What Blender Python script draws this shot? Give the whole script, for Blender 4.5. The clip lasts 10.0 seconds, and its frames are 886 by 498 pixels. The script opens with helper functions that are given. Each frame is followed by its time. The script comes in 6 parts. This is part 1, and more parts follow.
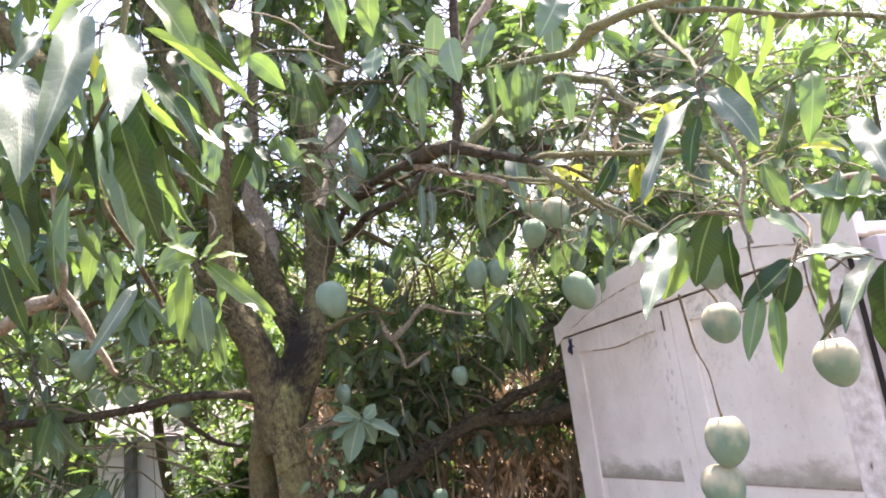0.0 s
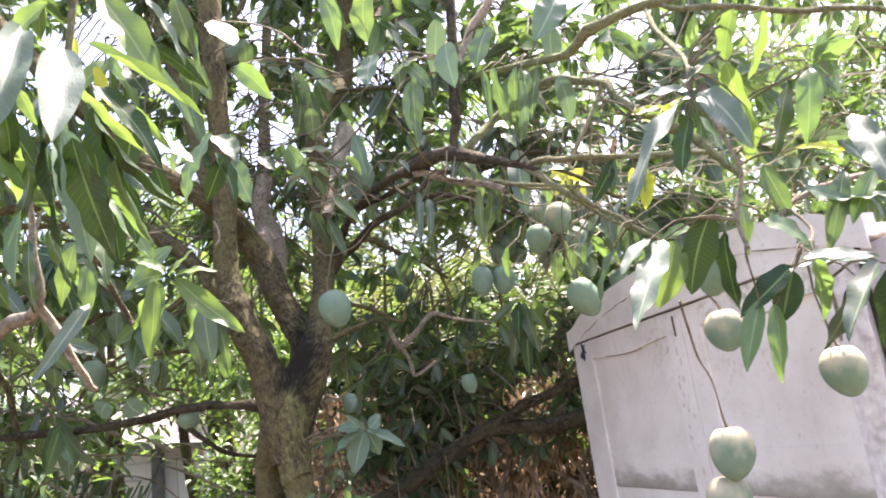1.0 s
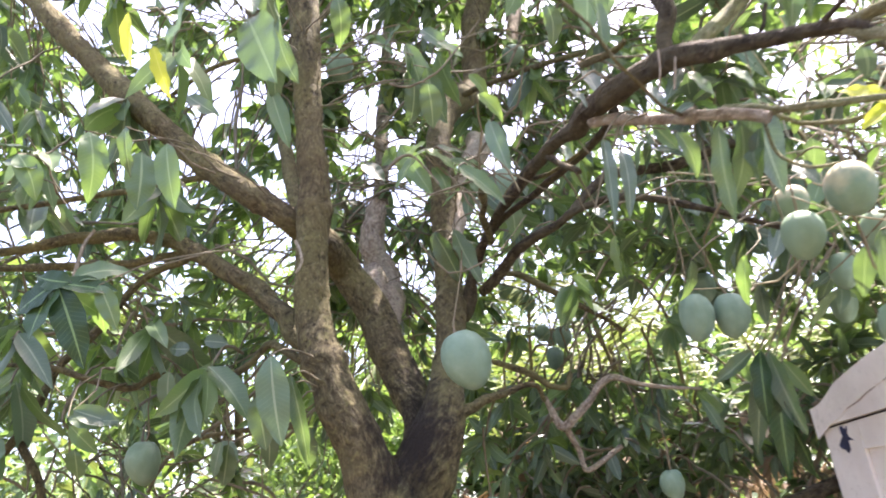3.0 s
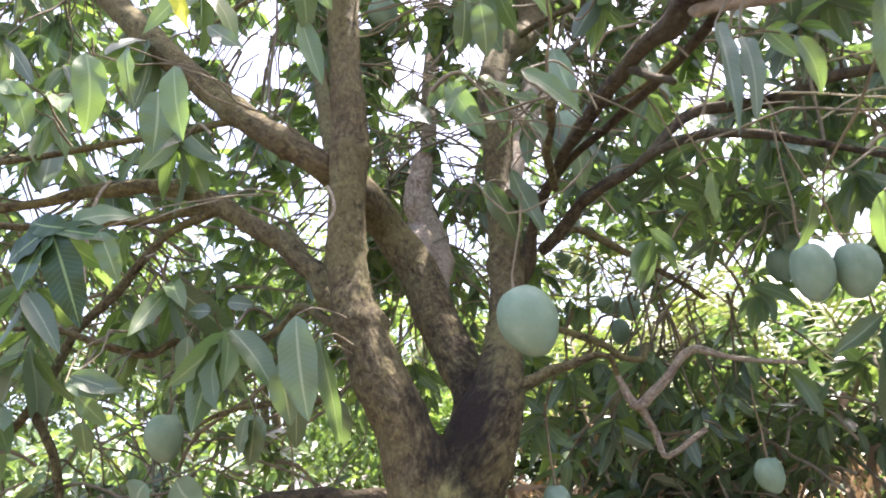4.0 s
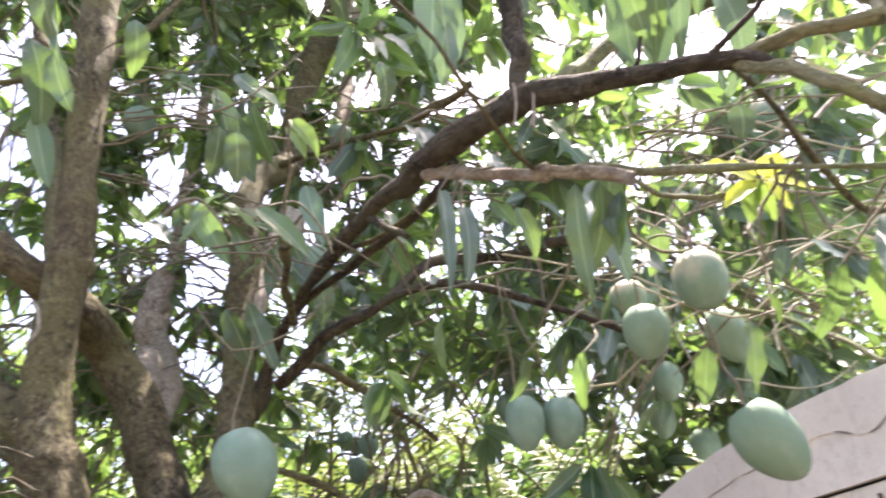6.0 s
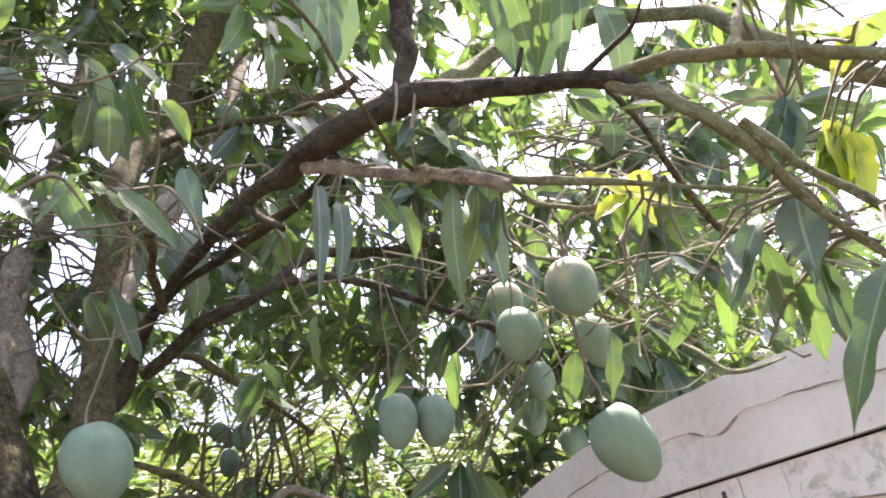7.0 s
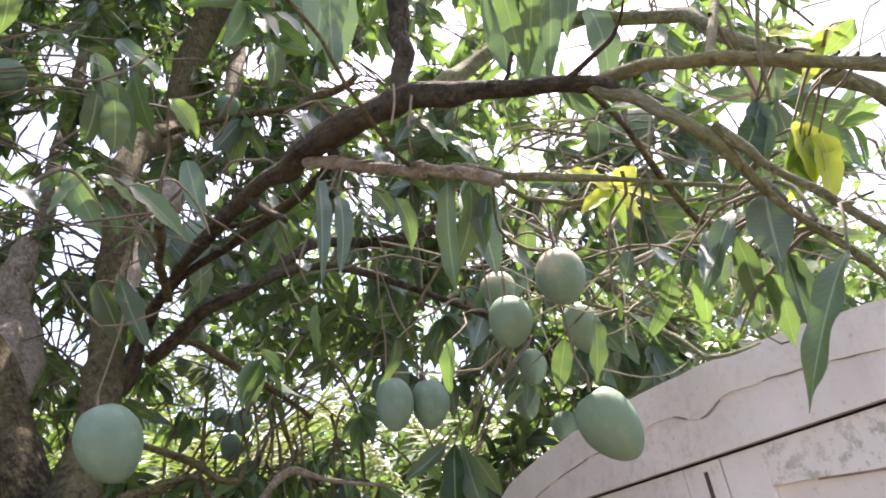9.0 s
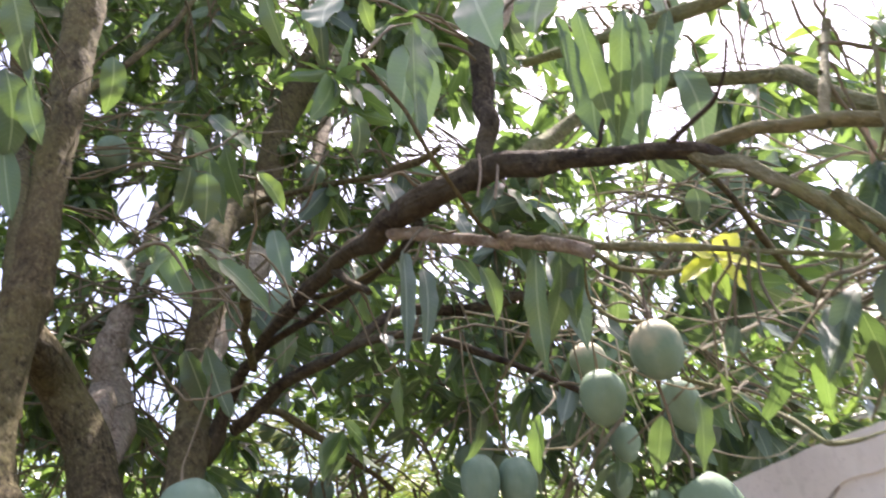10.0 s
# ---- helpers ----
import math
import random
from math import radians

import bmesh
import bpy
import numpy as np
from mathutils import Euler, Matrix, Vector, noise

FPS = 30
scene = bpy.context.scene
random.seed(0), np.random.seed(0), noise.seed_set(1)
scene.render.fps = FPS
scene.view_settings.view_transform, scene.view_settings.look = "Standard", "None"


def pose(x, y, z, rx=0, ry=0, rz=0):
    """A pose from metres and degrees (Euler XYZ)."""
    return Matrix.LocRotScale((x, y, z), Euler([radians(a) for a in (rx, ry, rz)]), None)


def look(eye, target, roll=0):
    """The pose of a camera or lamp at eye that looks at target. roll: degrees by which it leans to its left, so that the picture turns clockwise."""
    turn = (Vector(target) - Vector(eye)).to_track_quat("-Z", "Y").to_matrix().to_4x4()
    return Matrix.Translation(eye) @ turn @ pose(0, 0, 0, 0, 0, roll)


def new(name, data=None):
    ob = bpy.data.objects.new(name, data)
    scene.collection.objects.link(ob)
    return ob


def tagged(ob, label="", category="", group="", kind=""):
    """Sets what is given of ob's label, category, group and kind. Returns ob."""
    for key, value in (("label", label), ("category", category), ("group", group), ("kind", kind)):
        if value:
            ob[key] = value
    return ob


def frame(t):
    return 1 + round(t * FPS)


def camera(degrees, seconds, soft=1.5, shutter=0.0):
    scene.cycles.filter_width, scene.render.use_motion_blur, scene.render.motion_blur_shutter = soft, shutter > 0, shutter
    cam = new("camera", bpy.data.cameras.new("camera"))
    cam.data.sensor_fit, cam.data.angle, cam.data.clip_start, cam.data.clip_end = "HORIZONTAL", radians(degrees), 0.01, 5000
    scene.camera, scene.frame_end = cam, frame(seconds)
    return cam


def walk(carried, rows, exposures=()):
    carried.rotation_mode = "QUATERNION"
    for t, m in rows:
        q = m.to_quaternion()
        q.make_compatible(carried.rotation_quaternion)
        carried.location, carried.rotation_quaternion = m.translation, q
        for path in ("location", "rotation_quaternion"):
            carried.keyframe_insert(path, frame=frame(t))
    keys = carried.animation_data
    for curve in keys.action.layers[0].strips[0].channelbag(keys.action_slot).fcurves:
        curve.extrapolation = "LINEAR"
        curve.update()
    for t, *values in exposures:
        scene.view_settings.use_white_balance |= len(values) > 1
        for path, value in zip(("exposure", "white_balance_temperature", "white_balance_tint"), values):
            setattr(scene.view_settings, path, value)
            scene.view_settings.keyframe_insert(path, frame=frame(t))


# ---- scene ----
EXPO, KELVIN, TINT, SKY, SUN = 2.36, 6650, 27, 0.130, 4.4
cam = camera(63.03, 10.0, soft=1.85, shutter=0.4)
PATH = [
    (0.0, pose(0.000, -0.000, 1.600, 104.00, 7.00, -0.00)),
    (0.5, pose(0.027, -0.008, 1.600, 104.32, 7.52, 0.77)),
    (1.0, pose(0.057, 0.022, 1.607, 104.56, 7.27, 2.24)),
    (1.5, pose(0.041, 0.129, 1.600, 105.18, 7.39, 4.06)),
    (2.0, pose(-0.035, 0.283, 1.589, 107.61, 7.77, 5.52)),
    (2.5, pose(-0.036, 0.478, 1.620, 110.65, 6.70, 9.43)),
    (3.0, pose(-0.046, 0.661, 1.666, 112.87, 5.25, 12.93)),
    (4.5, pose(-0.117, 0.873, 1.694, 111.47, 3.59, 17.01)),
    (5.0, pose(-0.121, 0.869, 1.709, 114.77, 3.60, 15.18)),
    (5.5, pose(-0.099, 0.862, 1.714, 119.54, 5.29, 6.98)),
    (6.0, pose(-0.059, 0.859, 1.706, 119.79, 7.57, -2.27)),
    (7.5, pose(-0.038, 0.857, 1.717, 116.97, 9.01, -11.94)),
    (8.0, pose(-0.039, 0.844, 1.709, 116.79, 9.09, -12.03)),
    (8.5, pose(-0.040, 0.827, 1.697, 116.80, 9.09, -11.95)),
    (9.0, pose(-0.047, 0.821, 1.698, 116.79, 8.97, -11.42)),
    (9.5, pose(-0.053, 0.822, 1.696, 118.98, 8.29, -9.40)),
    (10.0, pose(-0.047, 0.840, 1.723, 122.36, 6.17, -5.66)),
]
walk(cam, PATH, exposures=[(t, EXPO + e, KELVIN, TINT) for t, e in (
    (0.0, 0.10), (1.5, 0.08), (3.0, 0.40), (4.5, 0.38), (5.3, 0.40), (6.2, 0.32), (7.5, -0.06), (9.0, -0.18), (10.0, -0.26))])

# ---- daylight ----
SUN_DIR = Vector((0.22, 0.26, 0.94)).normalized()
world = bpy.data.worlds.new("sky")
scene.world = world
world.use_nodes = True
wn = world.node_tree
sky = wn.nodes.new("ShaderNodeTexSky")
sky.sky_type = "NISHITA"
sky.sun_disc = False
sky.sun_elevation = math.asin(SUN_DIR.z)
sky.sun_rotation = math.atan2(SUN_DIR.x, SUN_DIR.y)
sky.dust_density = 4.0
sky.air_density = 1.0
sky.ozone_density = 1.0
wn.links.new(sky.outputs[0], wn.nodes["Background"].inputs[0])
wn.nodes["Background"].inputs[1].default_value = SKY
lamp = bpy.data.lights.new("sun", "SUN")
lamp.energy, lamp.angle, lamp.color = SUN, radians(0.6), (1.0, 0.95, 0.86)
sun = new("sun", lamp)
sun.matrix_world = look(SUN_DIR * 20, (0, 0, 0))


# ---- materials ----
def material(name):
    m = bpy.data.materials.new(name)
    m.use_nodes = True
    t = m.node_tree
    t.nodes.clear()
    out = t.nodes.new("ShaderNodeOutputMaterial")
    return m, t, out


def node(t, kind, **inputs):
    n = t.nodes.new("ShaderNode" + kind)
    for k, v in inputs.items():
        n.inputs[k.replace("_", " ")].default_value = v
    return n


def ramp(t, fac, stops):
    r = t.nodes.new("ShaderNodeValToRGB")
    els = r.color_ramp.elements
    while len(els) < len(stops):
        els.new(0.5)
    for e, (p, c) in zip(els, stops):
        e.position, e.color = p, (*c, 1)
    t.links.new(fac, r.inputs[0])
    return r.outputs[0]


def mix(t, fac, a, b, blend="MIX"):
    m = t.nodes.new("ShaderNodeMix")
    m.data_type, m.blend_type = "RGBA", blend
    for sock, v in ((m.inputs[0], fac), (m.inputs[6], a), (m.inputs[7], b)):
        if isinstance(v, (int, float)):
            sock.default_value = v
        elif isinstance(v, tuple):
            sock.default_value = (*v, 1)
        else:
            t.links.new(v, sock)
    return m.outputs[2]


def coords(t, which="Object", scale=(1, 1, 1)):
    c = t.nodes.new("ShaderNodeTexCoord")
    mp = t.nodes.new("ShaderNodeMapping")
    mp.inputs["Scale"].default_value = scale
    t.links.new(c.outputs[which], mp.inputs[0])
    return mp.outputs[0]


def noise_fac(t, vec, scale, detail=4.0, rough=0.55):
    n = node(t, "TexNoise", Scale=scale, Detail=detail, Roughness=rough)
    t.links.new(vec, n.inputs["Vector"])
    return n.outputs[0]


def bump(t, height, strength, distance):
    b = node(t, "Bump", Strength=strength, Distance=distance)
    t.links.new(height, b.inputs["Height"])
    return b.outputs[0]


def bark_material(name, dark, mid, light, moss, fork_patch=False):
    m, t, out = material(name)
    fiss = coords(t, "UV", (105, 46, 1))
    plates = coords(t, "UV", (70, 30, 1))
    xyz = coords(t, "Object")
    f1 = noise_fac(t, fiss, 1.0, 6, 0.7)
    f2 = noise_fac(t, xyz, 7.0, 5, 0.62)
    f3 = noise_fac(t, xyz, 160.0, 3, 0.6)
    vor = node(t, "TexVoronoi", Scale=1.0, Randomness=1.0)
    vor.feature = "DISTANCE_TO_EDGE"
    t.links.new(plates, vor.inputs["Vector"])
    col = ramp(t, f1, [(0.33, dark), (0.50, mid), (0.68, light)])
    col = mix(t, ramp(t, vor.outputs[0], [(0.0, (0.55, 0.55, 0.55)), (0.12, (0, 0, 0))]), col, dark)
    col = mix(t, ramp(t, f2, [(0.42, (0, 0, 0)), (0.62, (0.85, 0.85, 0.85))]), col, moss)
    col = mix(t, ramp(t, f3, [(0.57, (0, 0, 0)), (0.67, (0.42, 0.42, 0.42))]), col, tuple(min(1, c * 1.5) for c in light))
    crust = noise_fac(t, xyz, 58.0, 6, 0.72)
    col = mix(t, ramp(t, crust, [(0.36, (0.8, 0.8, 0.8)), (0.45, (0, 0, 0))]), col, dark)
    col = mix(t, ramp(t, crust, [(0.54, (0, 0, 0)), (0.63, (0.7, 0.7, 0.7))]), col, tuple(min(1, c * 1.35) for c in moss))
    f4 = noise_fac(t, xyz, 3.2, 4, 0.6)
    col = mix(t, ramp(t, f4, [(0.48, (0, 0, 0)), (0.66, (0.5, 0.5, 0.5))]), col, (mid[0] * 1.02, mid[1] * .86, mid[2] * .78))
    if fork_patch:
        # near-black patch at the fork, its edge broken up by noise
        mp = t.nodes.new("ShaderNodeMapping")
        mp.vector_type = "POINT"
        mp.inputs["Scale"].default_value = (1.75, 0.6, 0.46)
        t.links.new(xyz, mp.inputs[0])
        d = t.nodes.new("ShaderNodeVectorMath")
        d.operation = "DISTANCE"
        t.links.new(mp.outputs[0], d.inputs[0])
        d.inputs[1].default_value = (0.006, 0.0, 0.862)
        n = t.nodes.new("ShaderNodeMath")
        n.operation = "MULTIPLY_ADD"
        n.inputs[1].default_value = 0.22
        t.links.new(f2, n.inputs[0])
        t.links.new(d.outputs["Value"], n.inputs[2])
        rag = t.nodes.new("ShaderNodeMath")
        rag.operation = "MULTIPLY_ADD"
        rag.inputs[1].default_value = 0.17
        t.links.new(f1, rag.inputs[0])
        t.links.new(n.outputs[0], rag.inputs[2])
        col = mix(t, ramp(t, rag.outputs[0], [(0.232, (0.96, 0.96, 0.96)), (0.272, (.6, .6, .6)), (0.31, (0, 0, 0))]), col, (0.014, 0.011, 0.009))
    p = node(t, "BsdfPrincipled", Roughness=0.92)
    p.inputs["Specular IOR Level"].default_value = 0.25
    t.links.new(col, p.inputs["Base Color"])
    hgt = mix(t, 0.5, f1, vor.outputs[0])
    hgt = mix(t, 0.45, hgt, crust)
    t.links.new(bump(t, hgt, 1.0, 0.022), p.inputs["Normal"])
    t.links.new(p.outputs[0], out.inputs[0])
    return m


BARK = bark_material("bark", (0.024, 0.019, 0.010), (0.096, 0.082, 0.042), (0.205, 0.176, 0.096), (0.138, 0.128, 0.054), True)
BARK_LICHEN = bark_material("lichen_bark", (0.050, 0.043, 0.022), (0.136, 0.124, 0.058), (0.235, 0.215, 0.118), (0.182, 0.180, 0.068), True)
# darkened copy of the bark, with the branches' shade put into the colour
BARK_SHADED = bark_material("shaded_bark", (0.012, 0.009, 0.006), (0.050, 0.041, 0.026), (0.122, 0.102, 0.068), (0.080, 0.070, 0.038))
PALE = bark_material("pale_bark", (0.135, 0.105, 0.075), (0.31, 0.265, 0.20), (0.47, 0.42, 0.34), (0.28, 0.26, 0.18))
STUB = bark_material("weathered_wood", (0.24, 0.21, 0.16), (0.40, 0.36, 0.28), (0.52, 0.48, 0.40), (0.33, 0.31, 0.22))
GREENBARK = bark_material("green_bark", (0.085, 0.088, 0.045), (0.215, 0.222, 0.125), (0.36, 0.35, 0.235), (0.19, 0.22, 0.10))


def leaf_material(name, dark, light, glow, rib, gloss, thru, shine, single):
    """Blade with a pale midrib and side veins; colour varies from leaf to leaf."""
    m, t, out = material(name)
    if single:
        rnd = t.nodes.new("ShaderNodeObjectInfo").outputs["Random"]
    else:
        rnd = t.nodes.new("ShaderNodeNewGeometry").outputs["Random Per Island"]
    uv = t.nodes.new("ShaderNodeTexCoord").outputs["UV"]
    sep = t.nodes.new("ShaderNodeSeparateXYZ")
    t.links.new(uv, sep.inputs[0])

    def calc(op, a, b=0.0, c=0.0):
        n = t.nodes.new("ShaderNodeMath")
        n.operation = op
        for s, v in zip(n.inputs, (a, b, c)):
            if isinstance(v, (int, float)):
                s.default_value = v
            else:
                t.links.new(v, s)
        return n.outputs[0]

    off = calc("ABSOLUTE", calc("SUBTRACT", sep.outputs[0], 0.5))
    midrib = calc("LESS_THAN", off, 0.035)
    veins = calc("PINGPONG", calc("SUBTRACT", sep.outputs[1], calc("MULTIPLY", off, 0.22)), 0.028)
    vein = calc("LESS_THAN", veins, 0.004)
    blot = noise_fac(t, coords(t, "Object"), 35.0, 3)
    col = mix(t, rnd, dark, light)
    col = mix(t, ramp(t, blot, [(0.45, (0, 0, 0)), (0.75, (0.45, 0.45, 0.45))]), col, light)
    col = mix(t, calc("MULTIPLY", vein, 0.14), col, rib)
    col = mix(t, calc("MULTIPLY", midrib, 0.75), col, rib)
    p = node(t, "BsdfPrincipled", Roughness=gloss)
    p.inputs["Specular IOR Level"].default_value = shine
    t.links.new(col, p.inputs["Base Color"])
    t.links.new(bump(t, calc("ADD", calc("MULTIPLY", veins, 0.12), calc("MULTIPLY", blot, 0.04)), 0.5, 0.02), p.inputs["Normal"])
    tr = t.nodes.new("ShaderNodeBsdfTranslucent")
    t.links.new(mix(t, rnd, glow, tuple(min(1, c * 1.35) for c in glow)), tr.inputs[0])
    ms = node(t, "MixShader", Fac=thru)
    t.links.new(p.outputs[0], ms.inputs[1])
    t.links.new(tr.outputs[0], ms.inputs[2])
    t.links.new(ms.outputs[0], out.inputs[0])
    return m


TONES = {
    "D": ((0.036, 0.066, 0.038), (0.076, 0.124, 0.064), (0.16, 0.28, 0.060), (0.26, 0.33, 0.19), 0.42, 0.24, 0.68),
    # N: the shade on near hanging leaves put into a darker green
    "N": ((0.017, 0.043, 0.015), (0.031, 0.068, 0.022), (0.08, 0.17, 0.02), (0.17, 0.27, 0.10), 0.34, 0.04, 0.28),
    "M": ((0.058, 0.104, 0.044), (0.100, 0.172, 0.066), (0.20, 0.35, 0.065), (0.29, 0.38, 0.18), 0.40, 0.28, 0.65),
    "G": ((0.070, 0.108, 0.078), (0.100, 0.146, 0.100), (0.14, 0.24, 0.07), (0.31, 0.38, 0.25), 0.44, 0.16, 0.55),
    "L": ((0.088, 0.156, 0.042), (0.138, 0.226, 0.058), (0.22, 0.35, 0.06), (0.34, 0.44, 0.17), 0.40, 0.32, 0.55),
    "Y": ((0.300, 0.410, 0.055), (0.470, 0.480, 0.060), (0.62, 0.70, 0.08), (0.60, 0.58, 0.22), 0.45, 0.5, 0.5),
    "S": ((0.100, 0.165, 0.105), (0.140, 0.215, 0.135), (0.14, 0.24, 0.09), (0.30, 0.38, 0.26), 0.42, 0.2, 0.35),
    "P": ((0.060, 0.100, 0.032), (0.135, 0.175, 0.056), (0.20, 0.27, 0.055), (0.30, 0.34, 0.15), 0.45, 0.22, 0.45),
    # Q: lit copy of P, the sun on the fronds put into the colour
    "Q": ((0.070, 0.110, 0.032), (0.165, 0.205, 0.055), (0.29, 0.37, 0.07), (0.34, 0.38, 0.16), 0.45, 0.28, 0.45),
    "T": ((0.090, 0.066, 0.046), (0.480, 0.380, 0.265), (0.25, 0.17, 0.09), (0.36, 0.27, 0.17), 0.75, 0.25, 0.3),
    "B": ((0.050, 0.034, 0.022), (0.330, 0.245, 0.160), (0.10, 0.06, 0.02), (0.26, 0.18, 0.10), 0.8, 0.2, 0.3),
}
SINGLE = {k: leaf_material("leaf_" + k, *v, True) for k, v in TONES.items()}
MASS = {k: leaf_material("foliage_" + k, *v, False) for k, v in TONES.items()}


def skin_material(name, lit_blush):
    m, t, out = material(name)
    xyz = coords(t, "Object")
    info = t.nodes.new("ShaderNodeObjectInfo").outputs["Random"]
    f = noise_fac(t, xyz, 3.0, 5)
    fine = noise_fac(t, xyz, 60.0, 2)
    col = ramp(t, f, [(0.30, (0.125, 0.200, 0.138)), (0.55, (0.160, 0.246, 0.176)), (0.75, (0.215, 0.300, 0.230))])
    col = mix(t, ramp(t, info, [(0.2, (0, 0, 0)), (1.0, (0.35, 0.35, 0.35))]), col, (0.20, 0.29, 0.15))
    if lit_blush:
        # cream blush of the shoulder, with the sun on it painted in
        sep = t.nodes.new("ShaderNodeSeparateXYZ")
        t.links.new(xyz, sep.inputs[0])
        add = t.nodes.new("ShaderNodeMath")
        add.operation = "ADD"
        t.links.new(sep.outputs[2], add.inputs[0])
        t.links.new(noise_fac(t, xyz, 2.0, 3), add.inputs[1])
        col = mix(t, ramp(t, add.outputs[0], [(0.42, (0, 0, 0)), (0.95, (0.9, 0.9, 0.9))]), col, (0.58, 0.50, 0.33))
    col = mix(t, ramp(t, fine, [(0.64, (0, 0, 0)), (0.74, (0.22, 0.22, 0.22))]), col, (0.42, 0.50, 0.40))
    p = node(t, "BsdfPrincipled", Roughness=0.6)
    p.inputs["Specular IOR Level"].default_value = 0.3
    t.links.new(col, p.inputs["Base Color"])
    t.links.new(bump(t, f, 0.15, 0.01), p.inputs["Normal"])
    t.links.new(p.outputs[0], out.inputs[0])
    return m


SKIN, SKIN_LIT_BLUSH = skin_material("mango_skin", False), skin_material("mango_skin_lit_blush", True)


def plain_material(name, a, b, scale, rough=0.8, bump_size=0.0, stretch=(1, 1, 1)):
    m, t, out = material(name)
    f = noise_fac(t, coords(t, "Object", stretch), scale, 6, 0.6)
    p = node(t, "BsdfPrincipled", Roughness=rough)
    t.links.new(ramp(t, f, [(0.3, a), (0.7, b)]), p.inputs["Base Color"])
    if bump_size:
        t.links.new(bump(t, f, 0.6, bump_size), p.inputs["Normal"])
    t.links.new(p.outputs[0], out.inputs[0])
    return m


STALK = plain_material("stalk", (0.09, 0.09, 0.04), (0.19, 0.14, 0.08), 60, 0.7)
STALK_BROWN = plain_material("stalk_brown", (0.075, 0.058, 0.040), (0.19, 0.150, 0.10), 90, 0.8, 0.002)
TWIG = plain_material("twig", (0.080, 0.072, 0.042), (0.195, 0.172, 0.110), 40, 0.85, 0.002)
TWIG_PALE = plain_material("pale_twig", (0.20, 0.20, 0.11), (0.42, 0.38, 0.26), 40, 0.8, 0.002)
SOIL = plain_material("soil", (0.05, 0.04, 0.028), (0.14, 0.11, 0.075), 6, 0.95, 0.03)
DARK = plain_material("dark_gap", (0.012, 0.010, 0.010), (0.03, 0.025, 0.022), 30, 0.9)
BLUE = plain_material("blue_paint", (0.012, 0.014, 0.035), (0.04, 0.05, 0.11), 60, 0.6)
IRON = plain_material("rusty_iron", (0.05, 0.04, 0.035), (0.14, 0.09, 0.065), 80, 0.7)
HOUSE = plain_material("house_paint", (0.84, 0.84, 0.84), (0.90, 0.90, 0.89), 5, 0.7)
POST = plain_material("grey_post", (0.10, 0.11, 0.12), (0.2, 0.2, 0.21), 9, 0.6)
ROOF = plain_material("grey_roof", (0.15, 0.13, 0.125), (0.24, 0.215, 0.205), 7, 0.7)


def paint_material(name, lo, hi, amount, band=None):
    """Old white paint: grey mottling, brown streaks running down, green mould specks."""
    m, t, out = material(name)
    xyz = coords(t, "Object")
    cloud = noise_fac(t, xyz, 4.0, 6, 0.6)
    streak = noise_fac(t, coords(t, "Object", (26, 26, 2.0)), 1.0, 5, 0.65)
    fine = noise_fac(t, xyz, 85.0, 4, 0.7)
    mould = noise_fac(t, xyz, 60.0, 5, 0.7)
    where = noise_fac(t, xyz, 3.1, 2, 0.5)
    col = ramp(t, cloud, [(0.32, (0.68, 0.645, 0.585)), (0.5, (0.80, 0.770, 0.710)), (0.66, (0.87, 0.848, 0.795))])
    col = mix(t, ramp(t, streak, [(0.58, (0, 0, 0)), (0.80, (0.32, 0.32, 0.32))]), col, (0.42, 0.37, 0.33))
    col = mix(t, ramp(t, fine, [(0.60, (0, 0, 0)), (0.74, (0.5, 0.5, 0.5))]), col, (0.36, 0.32, 0.29))
    both = t.nodes.new("ShaderNodeMath")
    both.operation = "MULTIPLY"
    t.links.new(ramp(t, mould, [(0.50, (0, 0, 0)), (0.60, (1, 1, 1))]), both.inputs[0])
    t.links.new(ramp(t, where, [(lo, (0, 0, 0)), (hi, (amount, amount, amount))]), both.inputs[1])
    col = mix(t, both.outputs[0], col, (0.38, 0.385, 0.30))
    if band:
        sep = t.nodes.new("ShaderNodeSeparateXYZ")
        t.links.new(xyz, sep.inputs[0])
        soft = t.nodes.new("ShaderNodeMath")
        soft.operation = "MULTIPLY_ADD"
        soft.inputs[1].default_value = .13
        t.links.new(noise_fac(t, coords(t, "Object", (9, 1, 16)), 1.0, 5, .65), soft.inputs[0])
        t.links.new(sep.outputs[2], soft.inputs[2])
        lo_z = t.nodes.new("ShaderNodeMapRange")
        lo_z.inputs[1].default_value, lo_z.inputs[2].default_value = band
        t.links.new(soft.outputs[0], lo_z.inputs[0])
        col = mix(t, ramp(t, lo_z.outputs[0], [(0.0, (.95, .95, .95)), (.4, (.7, .7, .7)), (.75, (.2, .2, .2)), (1.0, (0, 0, 0))]), col, (0.31, 0.30, 0.235))
    p = node(t, "BsdfPrincipled", Roughness=0.62)
    t.links.new(col, p.inputs["Base Color"])
    t.links.new(bump(t, fine, 0.25, 0.002), p.inputs["Normal"])
    t.links.new(p.outputs[0], out.inputs[0])
    return m


PAINT = paint_material("old_white_paint", 0.57, 0.70, 0.6)
PAINT_MOULD = paint_material("mouldy_white_paint", 0.40, 0.56, 0.95)
PAINT_GREY = paint_material("greyed_white_paint", 0.46, 0.62, 0.3)
STAIN = paint_material("stained_white_paint", 0.57, 0.70, 0.6, (1.470, 1.522))
GREY = plain_material("grey_grime", (0.16, 0.15, 0.14), (0.36, 0.34, 0.33), 40, 0.8)
GRIME = plain_material("brown_grime", (0.22, 0.17, 0.14), (0.48, 0.43, 0.39), 40, 0.8)
